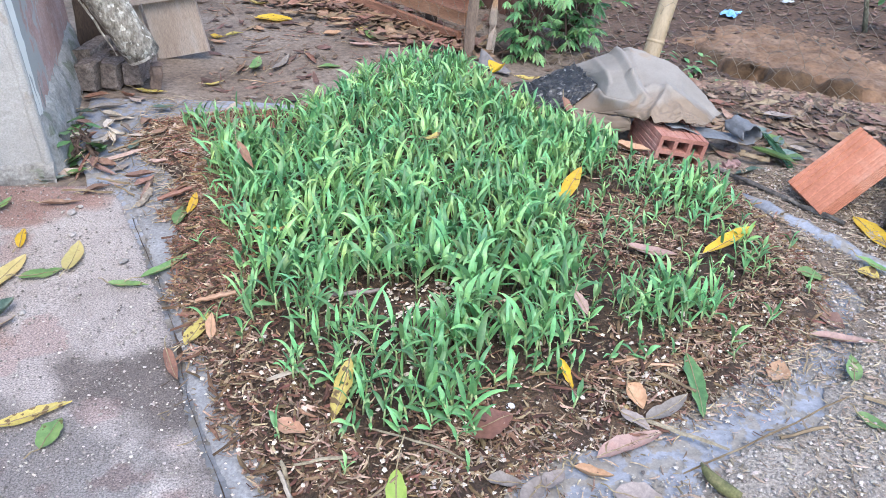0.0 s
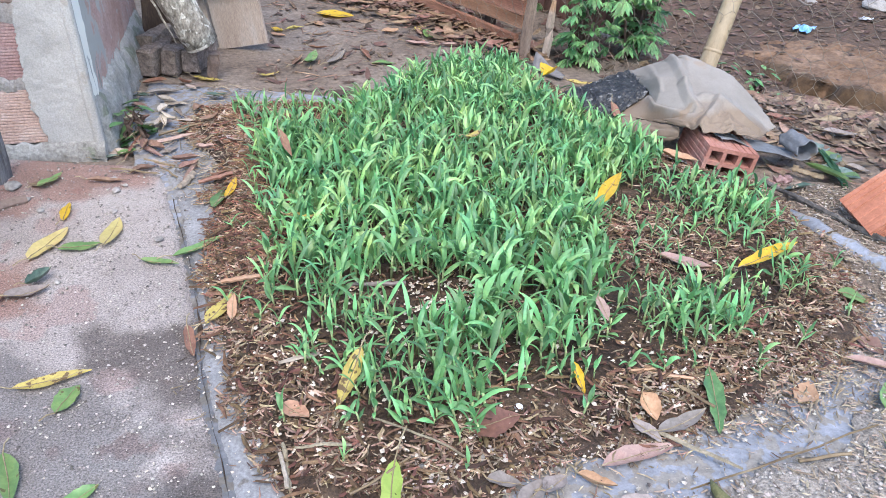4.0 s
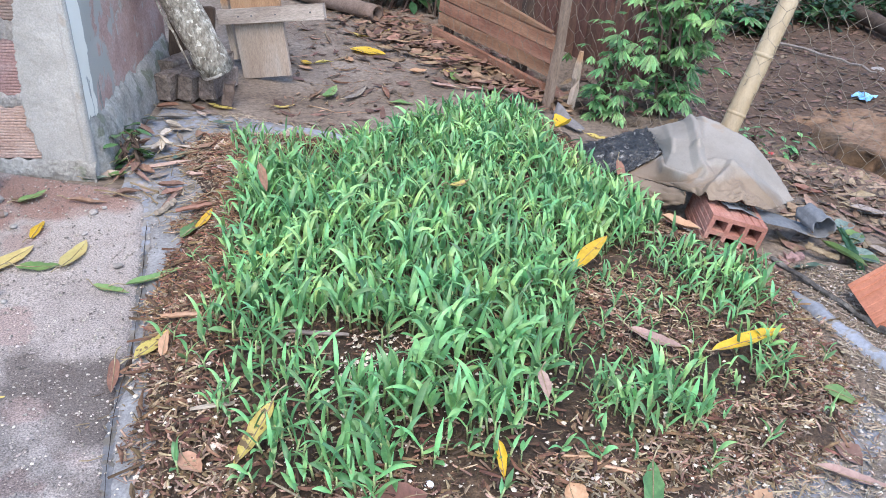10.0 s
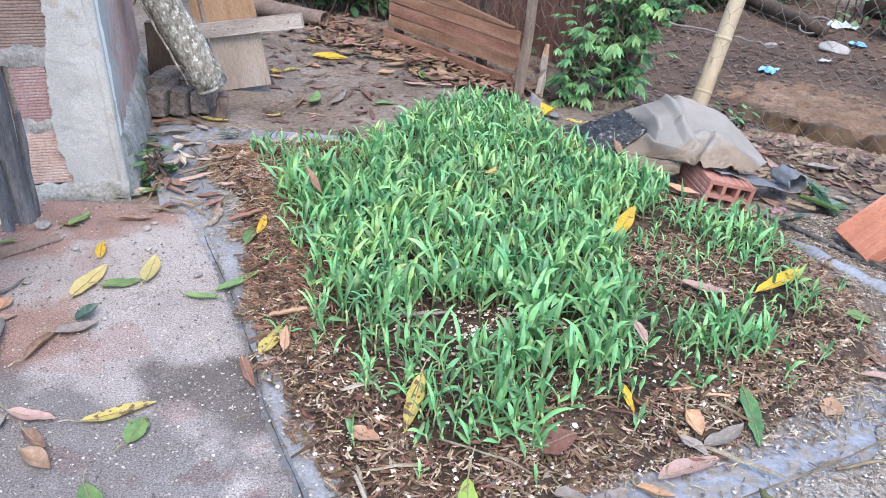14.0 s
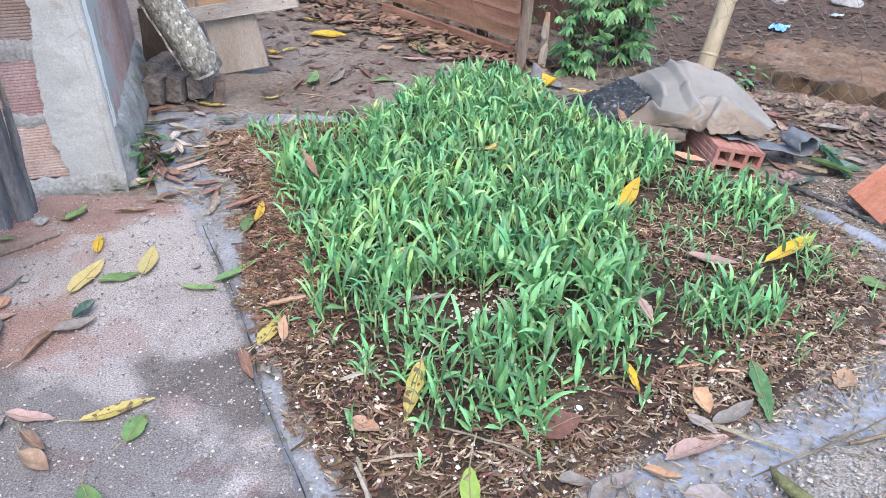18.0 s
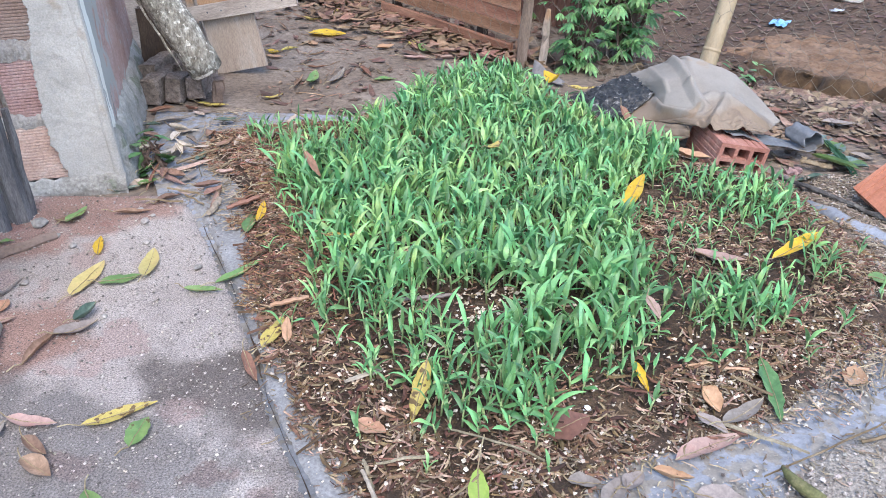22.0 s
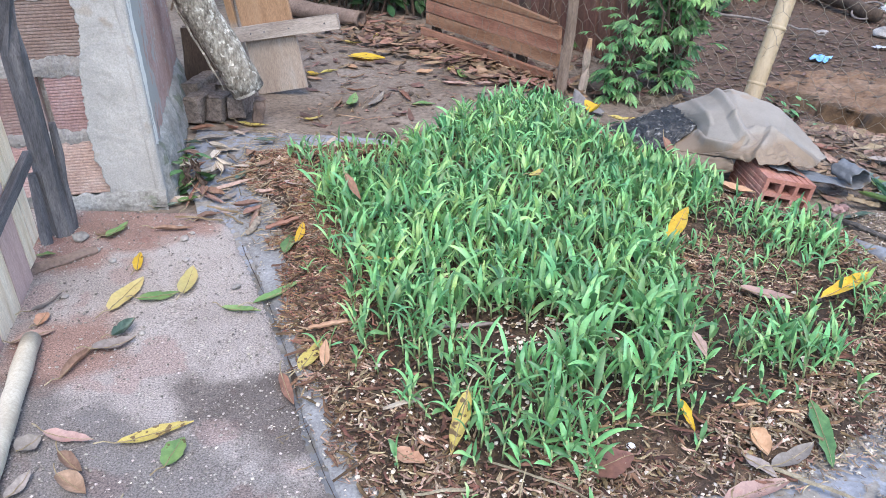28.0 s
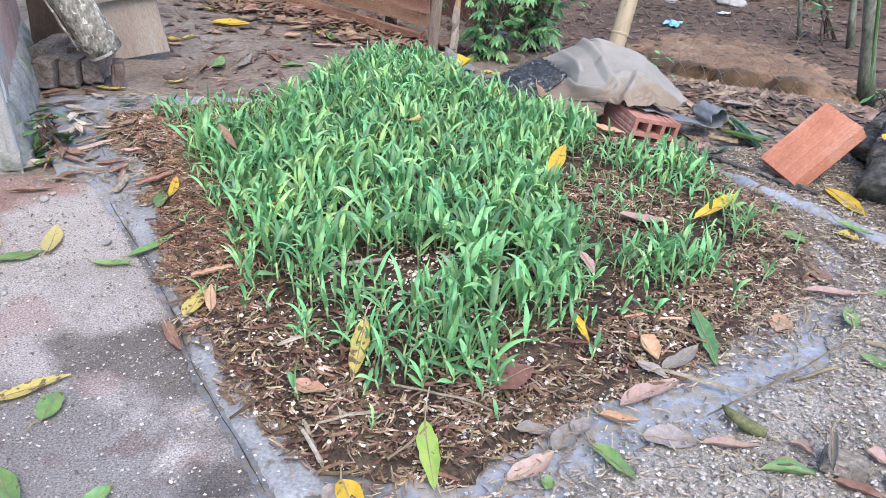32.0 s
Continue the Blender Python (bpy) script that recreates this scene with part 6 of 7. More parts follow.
def seedling_parts(rng, height, slim=1.0):
    """The stem and blades of one seedling as lists of (vertices, faces)."""
    lean = Vector((rng.uniform(-0.2, 0.2), rng.uniform(-0.2, 0.2), 1)).normalized()
    hs = height * rng.uniform(0.36, 0.56)
    r = 0.0012 + 0.011 * height
    stem = tube([(0, 0, -0.012), lean * hs * 0.5, lean * hs], [r * 1.1, r, r * 0.9], 5)
    blades = []
    az = rng.uniform(0, 6.28)
    count = 4 if height > 0.075 and rng.random() < 0.45 else 3 if height > 0.04 else 2
    for k in range(count):
        last = k == count - 1
        first = k == 0 and count > 2
        base = lean * hs * (0.5 if first else 1.0 if last else rng.uniform(0.7, 0.95))
        if last:
            length, rise, bend = height * rng.uniform(0.5, 0.9), rng.uniform(1.05, 1.5), rng.uniform(0.3, 1.7)
        elif first:
            length, rise, bend = height * rng.uniform(0.38, 0.65), rng.uniform(0.35, 0.95), rng.uniform(0.3, 1.4)
        else:
            length, rise, bend = height * rng.uniform(0.62, 1.05), rng.uniform(0.65, 1.35), rng.uniform(0.8, 2.5)
        width = slim * (0.0032 + 0.088 * height) * rng.uniform(0.65, 1.3) * (0.85 if last else 1)
        blades.append(blade_strip(base, az, rise, bend, length, width, rng, blunt=3.2 if first else 2.2))
        az += math.pi * rng.uniform(0.75, 1.25)
    return stem, blades


# bare places in the stand: centre, half sizes, how bare
GAPS = [(-0.008, 1.447, 0.092, 0.082, 0.95), (0.118, 1.262, 0.055, 0.035, 0.85), (-0.25, 1.345, 0.07, 0.05, 0.75), (-0.165, 1.29, 0.05, 0.04, 0.5), (0.0, 2.12, 0.06, 0.06, 0.55), (-0.13, 1.50, 0.05, 0.03, 0.4),
        (0.30, 1.42, 0.04, 0.05, 0.5), (-0.02, 2.42, 0.05, 0.05, 0.4), (0.20, 2.30, 0.05, 0.04, 0.4), (-0.42, 2.28, 0.08, 0.04, 0.45), (0.06, 1.17, 0.035, 0.03, 0.5), (0.650, 1.625, 0.070, 0.026, 0.85)]


def stand_at(x, y):
    """How densely and how tall the seedlings stand at a place."""
    wob = 0.022 * noise.noise(Vector((x * 9, y * 9, 1))) + 0.012 * noise.noise(Vector((x * 24, y * 24, 6)))
    best = (0.0, 0.0)
    if depth_in(BED, x, y) + wob > 0:
        best = (0.30, 0.036)
    for poly, dense, tall, soft in ((TALL, 0.95, 0.080, 0.06), (STRIP, 0.80, 0.058, 0.04), (LOBE, 0.85, 0.068, 0.03), (TUFT, 0.95, 0.056, 0.03)):
        d = depth_in(poly, x, y) + wob
        if d > 0:
            f = float(smooth01(d / soft))
            best = max(best, (dense * (0.55 + 0.45 * f), tall * (0.68 + 0.32 * f)))
    keep, h = best
    h *= 1 + 0.24 * noise.noise(Vector((x * 3.3, y * 3.3, 4)))
    keep *= 0.88 + 0.55 * noise.noise(Vector((x * 15, y * 15, 8)))
    near = float(smooth01((y - 1.25 + 0.25 * x) / 0.35))
    keep, h = keep * (0.80 + 0.20 * near), h * (0.88 + 0.12 * near)
    if poly_back(x, y):
        keep, h = keep * 0.55, h * 0.72
    for gx, gy, ax, ay, s in GAPS:
        q = math.hypot((x - gx) / ax, (y - gy) / ay)
        if q < 1.2:
            keep *= 1 - s * min(1.0, (1.2 - q) / 0.35)
    return keep, h


def poly_back(x, y):
    """The thin corner of the stand towards the wall."""
    return x < -0.30 and y > 2.16 + 0.35 * (x + 0.30)


def build_seedlings():
    rng = random.Random(11)
    spots = []
    step = 0.0226
    y, row = 1.0, 0
    while y < 3.0:
        x = -0.75 + (step / 2 if row % 2 else 0)
        while x < 0.85:
            px, py = x + rng.uniform(-1, 1) * step * 0.6, y + rng.uniform(-1, 1) * step * 0.6
            keep, h = stand_at(px, py)
            if rng.random() < keep:
                spots.append((px, py, h))
            x += step
        y += step * 0.88
        row += 1
    spots.sort(key=lambda s: s[1] + 0.25 * abs(s[0] - 0.1))
    own, rest = spots[:300], spots[300:]
    # a set of model seedlings, copied over the near part of the bed
    models = []
    for k in range(34):
        r2 = random.Random(100 + k)
        size = 0.036 + 0.072 * (k % 17) / 16
        stem, blades = seedling_parts(r2, size)
        t = thing("maize_seedling", pose(0, 0, 0), "young green maize seedling with arching pointed blades", "seedling", "maize seedlings in the bed")
        piece("stem", *stem, "stem", t, smooth=True)
        for b in blades:
            piece("leaf_blade", *b, "blade", t, smooth=True)
        models.append((size, t))
    used = set()
    for x, y, want in own:
        pick = min(range(34), key=lambda k: abs(models[k][0] - want) + rng.uniform(0, 0.02))
        h, t = models[pick]
        s = want / h * rng.uniform(0.82, 1.2)
        m = pose(x, y, top_z(x, y), rng.uniform(-8, 8), rng.uniform(-8, 8), rng.uniform(0, 360)) @ Matrix.Scale(s, 4)
        if pick in used:
            c = copy_thing(t, m)
            c.scale = (s, s, s)
        else:
            used.add(pick)
            t.matrix_basis = m
    for k, (h, t) in enumerate(models):
        if k not in used:
            x, y, want = rest.pop(0)
            t.matrix_basis = pose(x, y, top_z(x, y), 0, 0, 40 * k)
    bv, bf, sv, sf = [], [], [], []
    for x, y, want in rest:
        r2 = random.Random(int(x * 7919) * 31 + int(y * 10007))
        stem, blades = seedling_parts(r2, want * r2.uniform(0.78, 1.22), 1 - 0.08 * float(smooth01((y - 1.55) / 0.5)))
        o = Vector((x, y, top_z(x, y)))
        for vs, fs, (v, f) in [(sv, sf, stem)] + [(bv, bf, b) for b in blades]:
            n = len(vs)
            vs.extend(o + Vector(p) for p in v)
            fs.extend(tuple(n + q for q in g) for g in f)
    t = thing("maize_stand", pose(0, 0, 0), "dense stand of bright green young maize seedlings", "seedlings")
    tagged(t, kind="stuff")
    tagged(piece("blades", bv, bf, "blade_many", t, smooth=True), kind="stuff")
    tagged(piece("stems", sv, sf, "stem", t, smooth=True), kind="stuff")


build_seedlings()


# ---- bark chips, perlite, grit and litter ----
def scatter(name, count, where, shape, mat, label, category, seed):
    """Many small bits in one mesh. where(rng) gives a place or None; shape(rng) gives vertices and faces."""
    rng = random.Random(seed)
    verts, faces = [], []
    made = 0
    tries = 0
    while made < count and tries < count * 12:
        tries += 1
        p = where(rng)
        if p is None:
            continue
        made += 1
        v, f = shape(rng)
        m = pose(p[0], p[1], p[2], rng.uniform(-13, 13), rng.uniform(-13, 13), rng.uniform(0, 360))
        n = len(verts)
        verts.extend(m @ Vector(q) for q in v)
        faces.extend(tuple(n + q for q in g) for g in f)
    ob = piece(name, verts, faces, mat)
    return tagged(ob, label, category, "", "stuff")


def chip(l0, l1, w0, w1):
    """A splinter: bent, uneven, thicker in the middle."""
    def shape(rng):
        l = l0 + (l1 - l0) * rng.random() ** 2.6
        w = max(w0, min(w1, l * rng.uniform(0.07, 0.5)))
        bend, tip = rng.uniform(-0.12, 0.12) * l, rng.uniform(-0.2, 0.35) * l
        vs = []
        for s, q in ((-0.5, rng.uniform(0.2, 0.8)), (rng.uniform(-0.2, 0.2), 1.0), (0.5, rng.uniform(0.1, 0.8))):
            x, y, z = s * l, bend * (1 - 4 * s * s), abs(s) * tip * 0.5
            vs += [(x - q * w * 0.3, y - q * w / 2, z), (x + rng.uniform(-0.3, 0.3) * w, y, z + w * rng.uniform(0.25, 0.55)), (x + q * w * 0.3, y + q * w / 2, z)]
        return vs, [(0, 3, 4, 1), (1, 4, 5, 2), (3, 6, 7, 4), (4, 7, 8, 5), (0, 1, 2), (6, 8, 7)]
    return shape


def bead(r0, r1):
    def shape(rng):
        r = r0 + (r1 - r0) * rng.random() ** 3.0
        vs = [(0, 0, r * 0.9), (0, 0, -r * 0.5)]
        for k in range(5):
            a = 2 * math.pi * k / 5 + rng.uniform(-0.3, 0.3)
            q = r * rng.uniform(0.75, 1.25)
            vs.append((q * math.cos(a), q * math.sin(a), r * rng.uniform(-0.1, 0.4)))
        fs = [(0, 2 + k, 2 + (k + 1) % 5) for k in range(5)] + [(1, 2 + (k + 1) % 5, 2 + k) for k in range(5)]
        return vs, fs
    return shape


def over(poly, x0, x1, y0, y1, lo=-9.0, hi=9.0, lift=0.004, fade=None):
    def where(rng):
        x, y = rng.uniform(x0, x1), rng.uniform(y0, y1)
        d = depth_in(poly, x, y) + 0.05 * noise.noise(Vector((x * 9, y * 9, 2)))
        if not lo < d < hi:
            return None
        if fade and rng.random() > fade(x, y, d):
            return None
        return x, y, top_z(x, y) + lift
    return where


def old_leaf(l0, l1):
    def shape(rng):
        l = l0 + (l1 - l0) * rng.random() ** 1.5
        w = l * rng.uniform(0.25, 0.55)
        c, f = rng.uniform(0.0, 0.10), rng.uniform(-0.25, 0.35)
        vs, fs = [], []
        for i in range(5):
            s = i / 4
            q = w / 2 * math.sin(math.pi * (0.06 + 0.9 * s)) * rng.uniform(0.65, 1.25)
            z = c * l * (2 * s - 1) ** 2
            vs += [(l * (s - 0.5), -q, z + q * f), (l * (s - 0.5), 0, z), (l * (s - 0.5), q, z + q * f)]
        for i in range(4):
            a = i * 3
            fs += [(a, a + 3, a + 4, a + 1), (a + 1, a + 4, a + 5, a + 2)]
        return vs, fs
    return shape


rim = lambda x, y, d: 0.22 if math.hypot((x - 0.185) / 0.10, (y - 1.215) / 0.055) < 1 else 1.0 if d < 0.135 or math.hypot((x - 0.48) / 0.17, (y - 1.74) / 0.17) < 1 else 0.20
scatter("straw", 26000, over(SOIL, -1.0, 0.95, 0.95, 3.05, -0.02, 9, 0.003, rim), chip(0.0018, 0.030, 0.0007, 0.0048), "straw", "shredded straw and bark chips on the bed", "mulch", 1)
scatter("bark_chips", 18000, over(SOIL, -1.0, 0.95, 0.95, 3.05, -0.01, 9, 0.003, rim), chip(0.002, 0.026, 0.0008, 0.0062), "bark_chip", "dark wet bark chips on the bed", "mulch", 2)
scatter("bark_fibre", 3600, over(SOIL, -0.85, -0.1, 1.2, 2.5, -0.02, 0.17, 0.004, lambda x, y, d: float(smooth01((y - 1.25) / 0.35)) * float(smooth01((-0.2 - x) / 0.15))), chip(0.005, 0.045, 0.0008, 0.0034), "red_fibre", "reddish brown shredded bark fibre along the bed's rim", "mulch", 18)
scatter("bark_pieces", 650, over(SOIL, -0.6, 0.9, 0.92, 2.2, -0.03, 0.18, 0.006), chip(0.014, 0.06, 0.002, 0.008), "bark_chip", "larger flakes of bark and split wood on the bed", "mulch", 16)
scatter("perlite", 1150, over(SOIL, -0.6, 0.7, 0.98, 1.75, -0.03, 9, 0.004, lambda x, y, d: float(smooth01((1.75 - y) / 0.5))), bead(0.0012, 0.0056), "perlite", "pale perlite grains in the dark soil", "grains", 3)
scatter("perlite", 110, over(BED, -0.06, 0.08, 1.37, 1.52, -9, 9, 0.004), bead(0.002, 0.0068), "perlite", "pale perlite grains in a bare gap of the bed", "grains", 4)
scatter("soil_crumbs", 7000, over(SOIL, -1.0, 0.95, 0.95, 3.0, -0.02, 9, 0.003, rim), bead(0.0015, 0.006), "bark_chip", "dark crumbs of damp soil on the bed", "soil", 14)
scatter("stray_grains", 330, over(SHEET, -0.75, 0.3, 0.75, 1.7, -0.35, 0.10, 0.001, lambda x, y, d: float(smooth01((d + 0.35) / 0.35)) * 0.8 * float(smooth01((1.75 - y) / 0.6))), bead(0.0008, 0.0032), "perlite", "stray pale grains on slab and sheet", "grains", 5)
scatter("grit", 15000, over(SLAB, -1.4, 0.2, 0.7, 2.05, 0.0, 9, 0.0), bead(0.0006, 0.0034), "grit", "loose sand and grit on the slab", "grit", 6)
scatter("straw", 1500, over(SOIL, -0.45, 0.9, 0.85, 1.6, -0.13, 0.02, 0.003, lambda x, y, d: float(smooth01((d + 0.13) / 0.13)) * (0.3 if x < -0.15 else 1.0)), chip(0.0015, 0.034, 0.0005, 0.003), "straw", "loose straw and chips strewn on the plastic sheet", "mulch", 15)
def off_band(x, y):
    """Away from the strip of plastic sheet that lies bare beside the bed."""
    return float(smooth01((abs(y - 1.115 - 0.36 * (x - 0.45)) - 0.015) / 0.05)) if x < 0.72 else 1.0


YARD = [(-0.25, 0.5), (0.05, 0.95), (0.40, 1.12), (0.75, 1.32), (0.9, 1.55), (0.86, 1.95), (0.9, 2.1), (1.3, 2.2), (1.7, 1.4), (1.3, 0.5)]
scatter("grit", 17000, over(YARD, -0.3, 1.5, 0.6, 2.1, -0.10, 9, 0.002, lambda x, y, d: 0.12 + 0.88 * off_band(x, y)), bead(0.001, 0.0046), "grit", "coarse grit and sawdust beside the bed", "grit", 7)
scatter("gravel", 5200, over(YARD, -0.3, 1.3, 0.6, 1.7, -0.08, 9, 0.002, lambda x, y, d: (0.35 + 0.65 * float(smooth01((1.35 - y) / 0.4))) * (0.1 + 0.9 * off_band(x, y))), bead(0.0013, 0.0050), "gravel", "pale coarse gravel beside the bed", "gravel", 17)
scatter("sawdust", 16000, over(YARD, -0.1, 1.35, 0.75, 2.1, -0.12, 9, 0.003, lambda x, y, d: (0.45 + 0.55 * float(smooth01((y - 1.0) / 0.3))) * (0.15 + 0.85 * off_band(x, y))), chip(0.003, 0.024, 0.0008, 0.0042), "pale_straw", "pale straw bits trodden into the grit", "mulch", 8)


def behind_wire(rng):
    x, y = rng.uniform(0.3, 3.4), rng.uniform(1.9, 6.4)
    b = float(beyond(np.array([x]), np.array([y]))[0])
    if b < -0.12 or (b < 0 and x < 0.95):
        return None
    inn = float(inside(MOUND, np.array([x]), np.array([y]))[0])
    bank = 0.0
    if inn > 0.0:
        if rng.random() < 0.62 + 0.36 * float(smooth01(inn / 0.30)):
            return None
        bank = 0.066 * float(smooth01(inn / 0.055) * smooth01((4.15 - y) / 0.95) * smooth01((2.15 - x) / 0.45))
    return x, y, float(ground_z(np.array([x]), np.array([y]))[0]) + 0.006 + bank


scatter("leaf_litter", 9800, behind_wire, old_leaf(0.012, 0.062), "litter", "layer of dry brown leaves behind the wire fence", "leaf litter", 9)


def beside_tarpaulin(rng):
    x, y = rng.uniform(0.84, 1.9), rng.uniform(2.02, 3.2)
    if x < 1.0 and y < 2.12 or depth_in(SOIL, x, y) > -0.05 or y > 3.6 - 0.2 * x:
        return None
    return x, y, top_z(x, y) + 0.004


scatter("leaf_litter", 1700, beside_tarpaulin, old_leaf(0.012, 0.075), "litter_tan", "broken tan and grey leaves trodden along the fence", "leaf litter", 31)


def by_gate(rng):
    s = rng.random() ** 0.9
    x, y = -0.75 + 1.0 * s + rng.gauss(0, 0.10), 4.1 - 1.0 * s + rng.gauss(0, 0.10)
    u = (x + 0.335) * 0.772 + (y - 3.85) * 0.636
    if u > 0.42 * 0.3 and x > -0.3 or y < 2.95:
        return None
    return x, y, 0.004 + rng.random() * 0.02


scatter("leaf_litter", 760, by_gate, old_leaf(0.025, 0.10), "litter_rust", "drift of dry brown leaves along the gate", "leaf litter", 10)


def back_yard(rng):
    x, y = rng.uniform(-1.0, 0.2), rng.uniform(2.6, 4.4)
    if depth_in(SOIL, x, y) > -0.02 or (x < -0.72 and y > 2.6 and y < 3.15):
        return None
    return x, y, top_z(x, y) + 0.002


scatter("leaf_litter", 260, back_yard, old_leaf(0.025, 0.085), "litter", "scattered brown leaves on the bare ground", "leaf litter", 11)


scatter("twigs", 420, back_yard, chip(0.02, 0.09, 0.0015, 0.004), "litter_rust", "fine dead twigs and leaf stalks on the bare ground", "twigs", 32)
scatter("leaf_bits", 500, back_yard, old_leaf(0.008, 0.03), "litter_rust", "small broken bits of leaf on the bare ground", "leaf litter", 33)


def wall_foot(rng):
    x, y = rng.uniform(-0.9, -0.5), rng.uniform(1.95, 2.65)
    return x, y, top_z(x, y) + 0.004


scatter("leaf_litter", 26, wall_foot, old_leaf(0.04, 0.10), "litter_pale", "dry leaves and husks between wall and bed", "leaf litter", 12)
def bed_back(rng):
    y = rng.uniform(1.85, 2.62)
    x = -0.50 - 0.42 * (y - 1.85) / 0.77 + rng.gauss(0, 0.07) + (0.12 if y > 2.4 else 0)
    if x < -0.80:
        return None
    return x, y, top_z(x, y) + 0.004


scatter("straw", 900, bed_back, chip(0.006, 0.06, 0.0007, 0.0032), "pale_straw", "tangle of dry pale straw between bed and wall", "mulch", 34)
scatter("straw", 110, wall_foot, chip(0.015, 0.055, 0.0008, 0.003), "pale_straw", "dry straw between wall and bed", "mulch", 13)


def stray_sprouts():
    """Small seedlings that came up outside the rim."""
    rng = random.Random(77)
    made = 0
    while made < 22:
        x, y = rng.uniform(-0.5, 0.85), rng.uniform(1.03, 1.9)
        if not -0.10 < depth_in(BED, x, y) < -0.01 or depth_in(SOIL, x, y) < 0.02:
            continue
        made += 1
        stem, blades = seedling_parts(rng, rng.uniform(0.035, 0.06))
        t = thing("maize_seedling", pose(x, y, top_z(x, y), rng.uniform(-12, 12), rng.uniform(-12, 12), rng.uniform(0, 360)), "small stray maize seedling outside the dense bed", "seedling", "stray maize seedlings")
        piece("stem", *stem, "stem", t, smooth=True)
        for b in blades:
            piece("leaf_blade", *b, "blade", t, smooth=True)


stray_sprouts()


def sticks():
    rng = random.Random(21)
    for k in range(18):
        if k < 9:
            x, y = rng.uniform(-0.25, 0.85), rng.uniform(1.0, 1.5)
            if depth_in(BED, x, y) > 0.02:
                continue
        else:
            x, y = rng.uniform(-0.8, -0.5), rng.uniform(1.9, 2.6)
        l, a = rng.uniform(0.06, 0.14), rng.uniform(0, 3.14)
        z = top_z(x, y) + 0.006
        v, f = tube(along((x - l / 2 * math.cos(a), y - l / 2 * math.sin(a), z), (x + l / 2 * math.cos(a), y + l / 2 * math.sin(a), z + rng.uniform(0, 0.012)), 5, 0.002, k), [rng.uniform(0.0015, 0.0038)] * 5, 5, 0.15, k)
        tagged(piece("twig", v, f, "litter_tan"), "thin pale dry twig on the mulch", "twig", "twigs")


sticks()


def pod():
    """A curved mossy seed pod with a pointed end."""
    path = [Vector((0.437, 1.060, 0.025)), Vector((0.439, 1.042, 0.026)), Vector((0.445, 1.025, 0.027)), Vector((0.454, 1.010, 0.027)), Vector((0.465, 0.999, 0.026)), Vector((0.476, 0.992, 0.025))]
    v, f = tube(path, [0.002, 0.007, 0.0095, 0.0105, 0.0105, 0.007], 10, 0.05, 4)
    tagged(piece("seed_pod", v, f, "pod", smooth=True), "curved mossy olive seed pod on the grit", "pod")


def splinter(a, b, width, mat, label, seed):
    """A flat split piece of wood or stalk lying between two places on the ground."""
    rng = random.Random(seed)
    n = 7
    side = Vector((a[1] - b[1], b[0] - a[0], 0)).normalized()
    verts, faces = [], []
    for i in range(n):
        t = i / (n - 1)
        x, y = a[0] + (b[0] - a[0]) * t, a[1] + (b[1] - a[1]) * t
        c = Vector((x, y, top_z(x, y) + 0.009)) + side * rng.uniform(-1, 1) * 0.0015
        w = width / 2 * rng.uniform(0.75, 1.1) * (0.5 if i in (0, n - 1) else 1)
        verts += [c - side * w, c - side * w * 0.6 + Vector((0, 0, 0.003)), c + side * w * 0.7 + Vector((0, 0, 0.0025)), c + side * w, c - Vector((0, 0, 0.002))]
    for i in range(n - 1):
        p, q = 5 * i, 5 * i + 5
        faces += [(p + k, p + (k + 1) % 5, q + (k + 1) % 5, q + k) for k in range(5)]
    faces += [(4, 3, 2, 1, 0), tuple(5 * (n - 1) + k for k in range(5))]
    tagged(piece("splinter", verts, faces, mat), label, "splinter", "wood splinters on the mulch")


pod()
splinter((-0.210, 1.069), (-0.184, 0.989), 0.009, "pale_straw", "pale split wood splinter at the bed's rim", 1)
splinter((-0.191, 1.059), (-0.103, 1.057), 0.006, "pale_straw", "long pale wood splinter at the bed's rim", 2)
splinter((-0.081, 1.117), (0.068, 1.058), 0.0028, "pale_straw", "thin pale stalk across the front of the bed", 3)
splinter((0.405, 1.045), (0.737, 1.201), 0.0032, "litter_tan", "long thin dry stalk across the plastic sheet", 4)
splinter((0.360, 1.170), (0.494, 1.092), 0.008, "pale_straw", "flat pale dry stalk on the plastic sheet", 5)
splinter((-0.255, 1.235), (-0.190, 1.262), 0.010, "litter_pale", "pale split wood splinter at the bed's rim", 6)
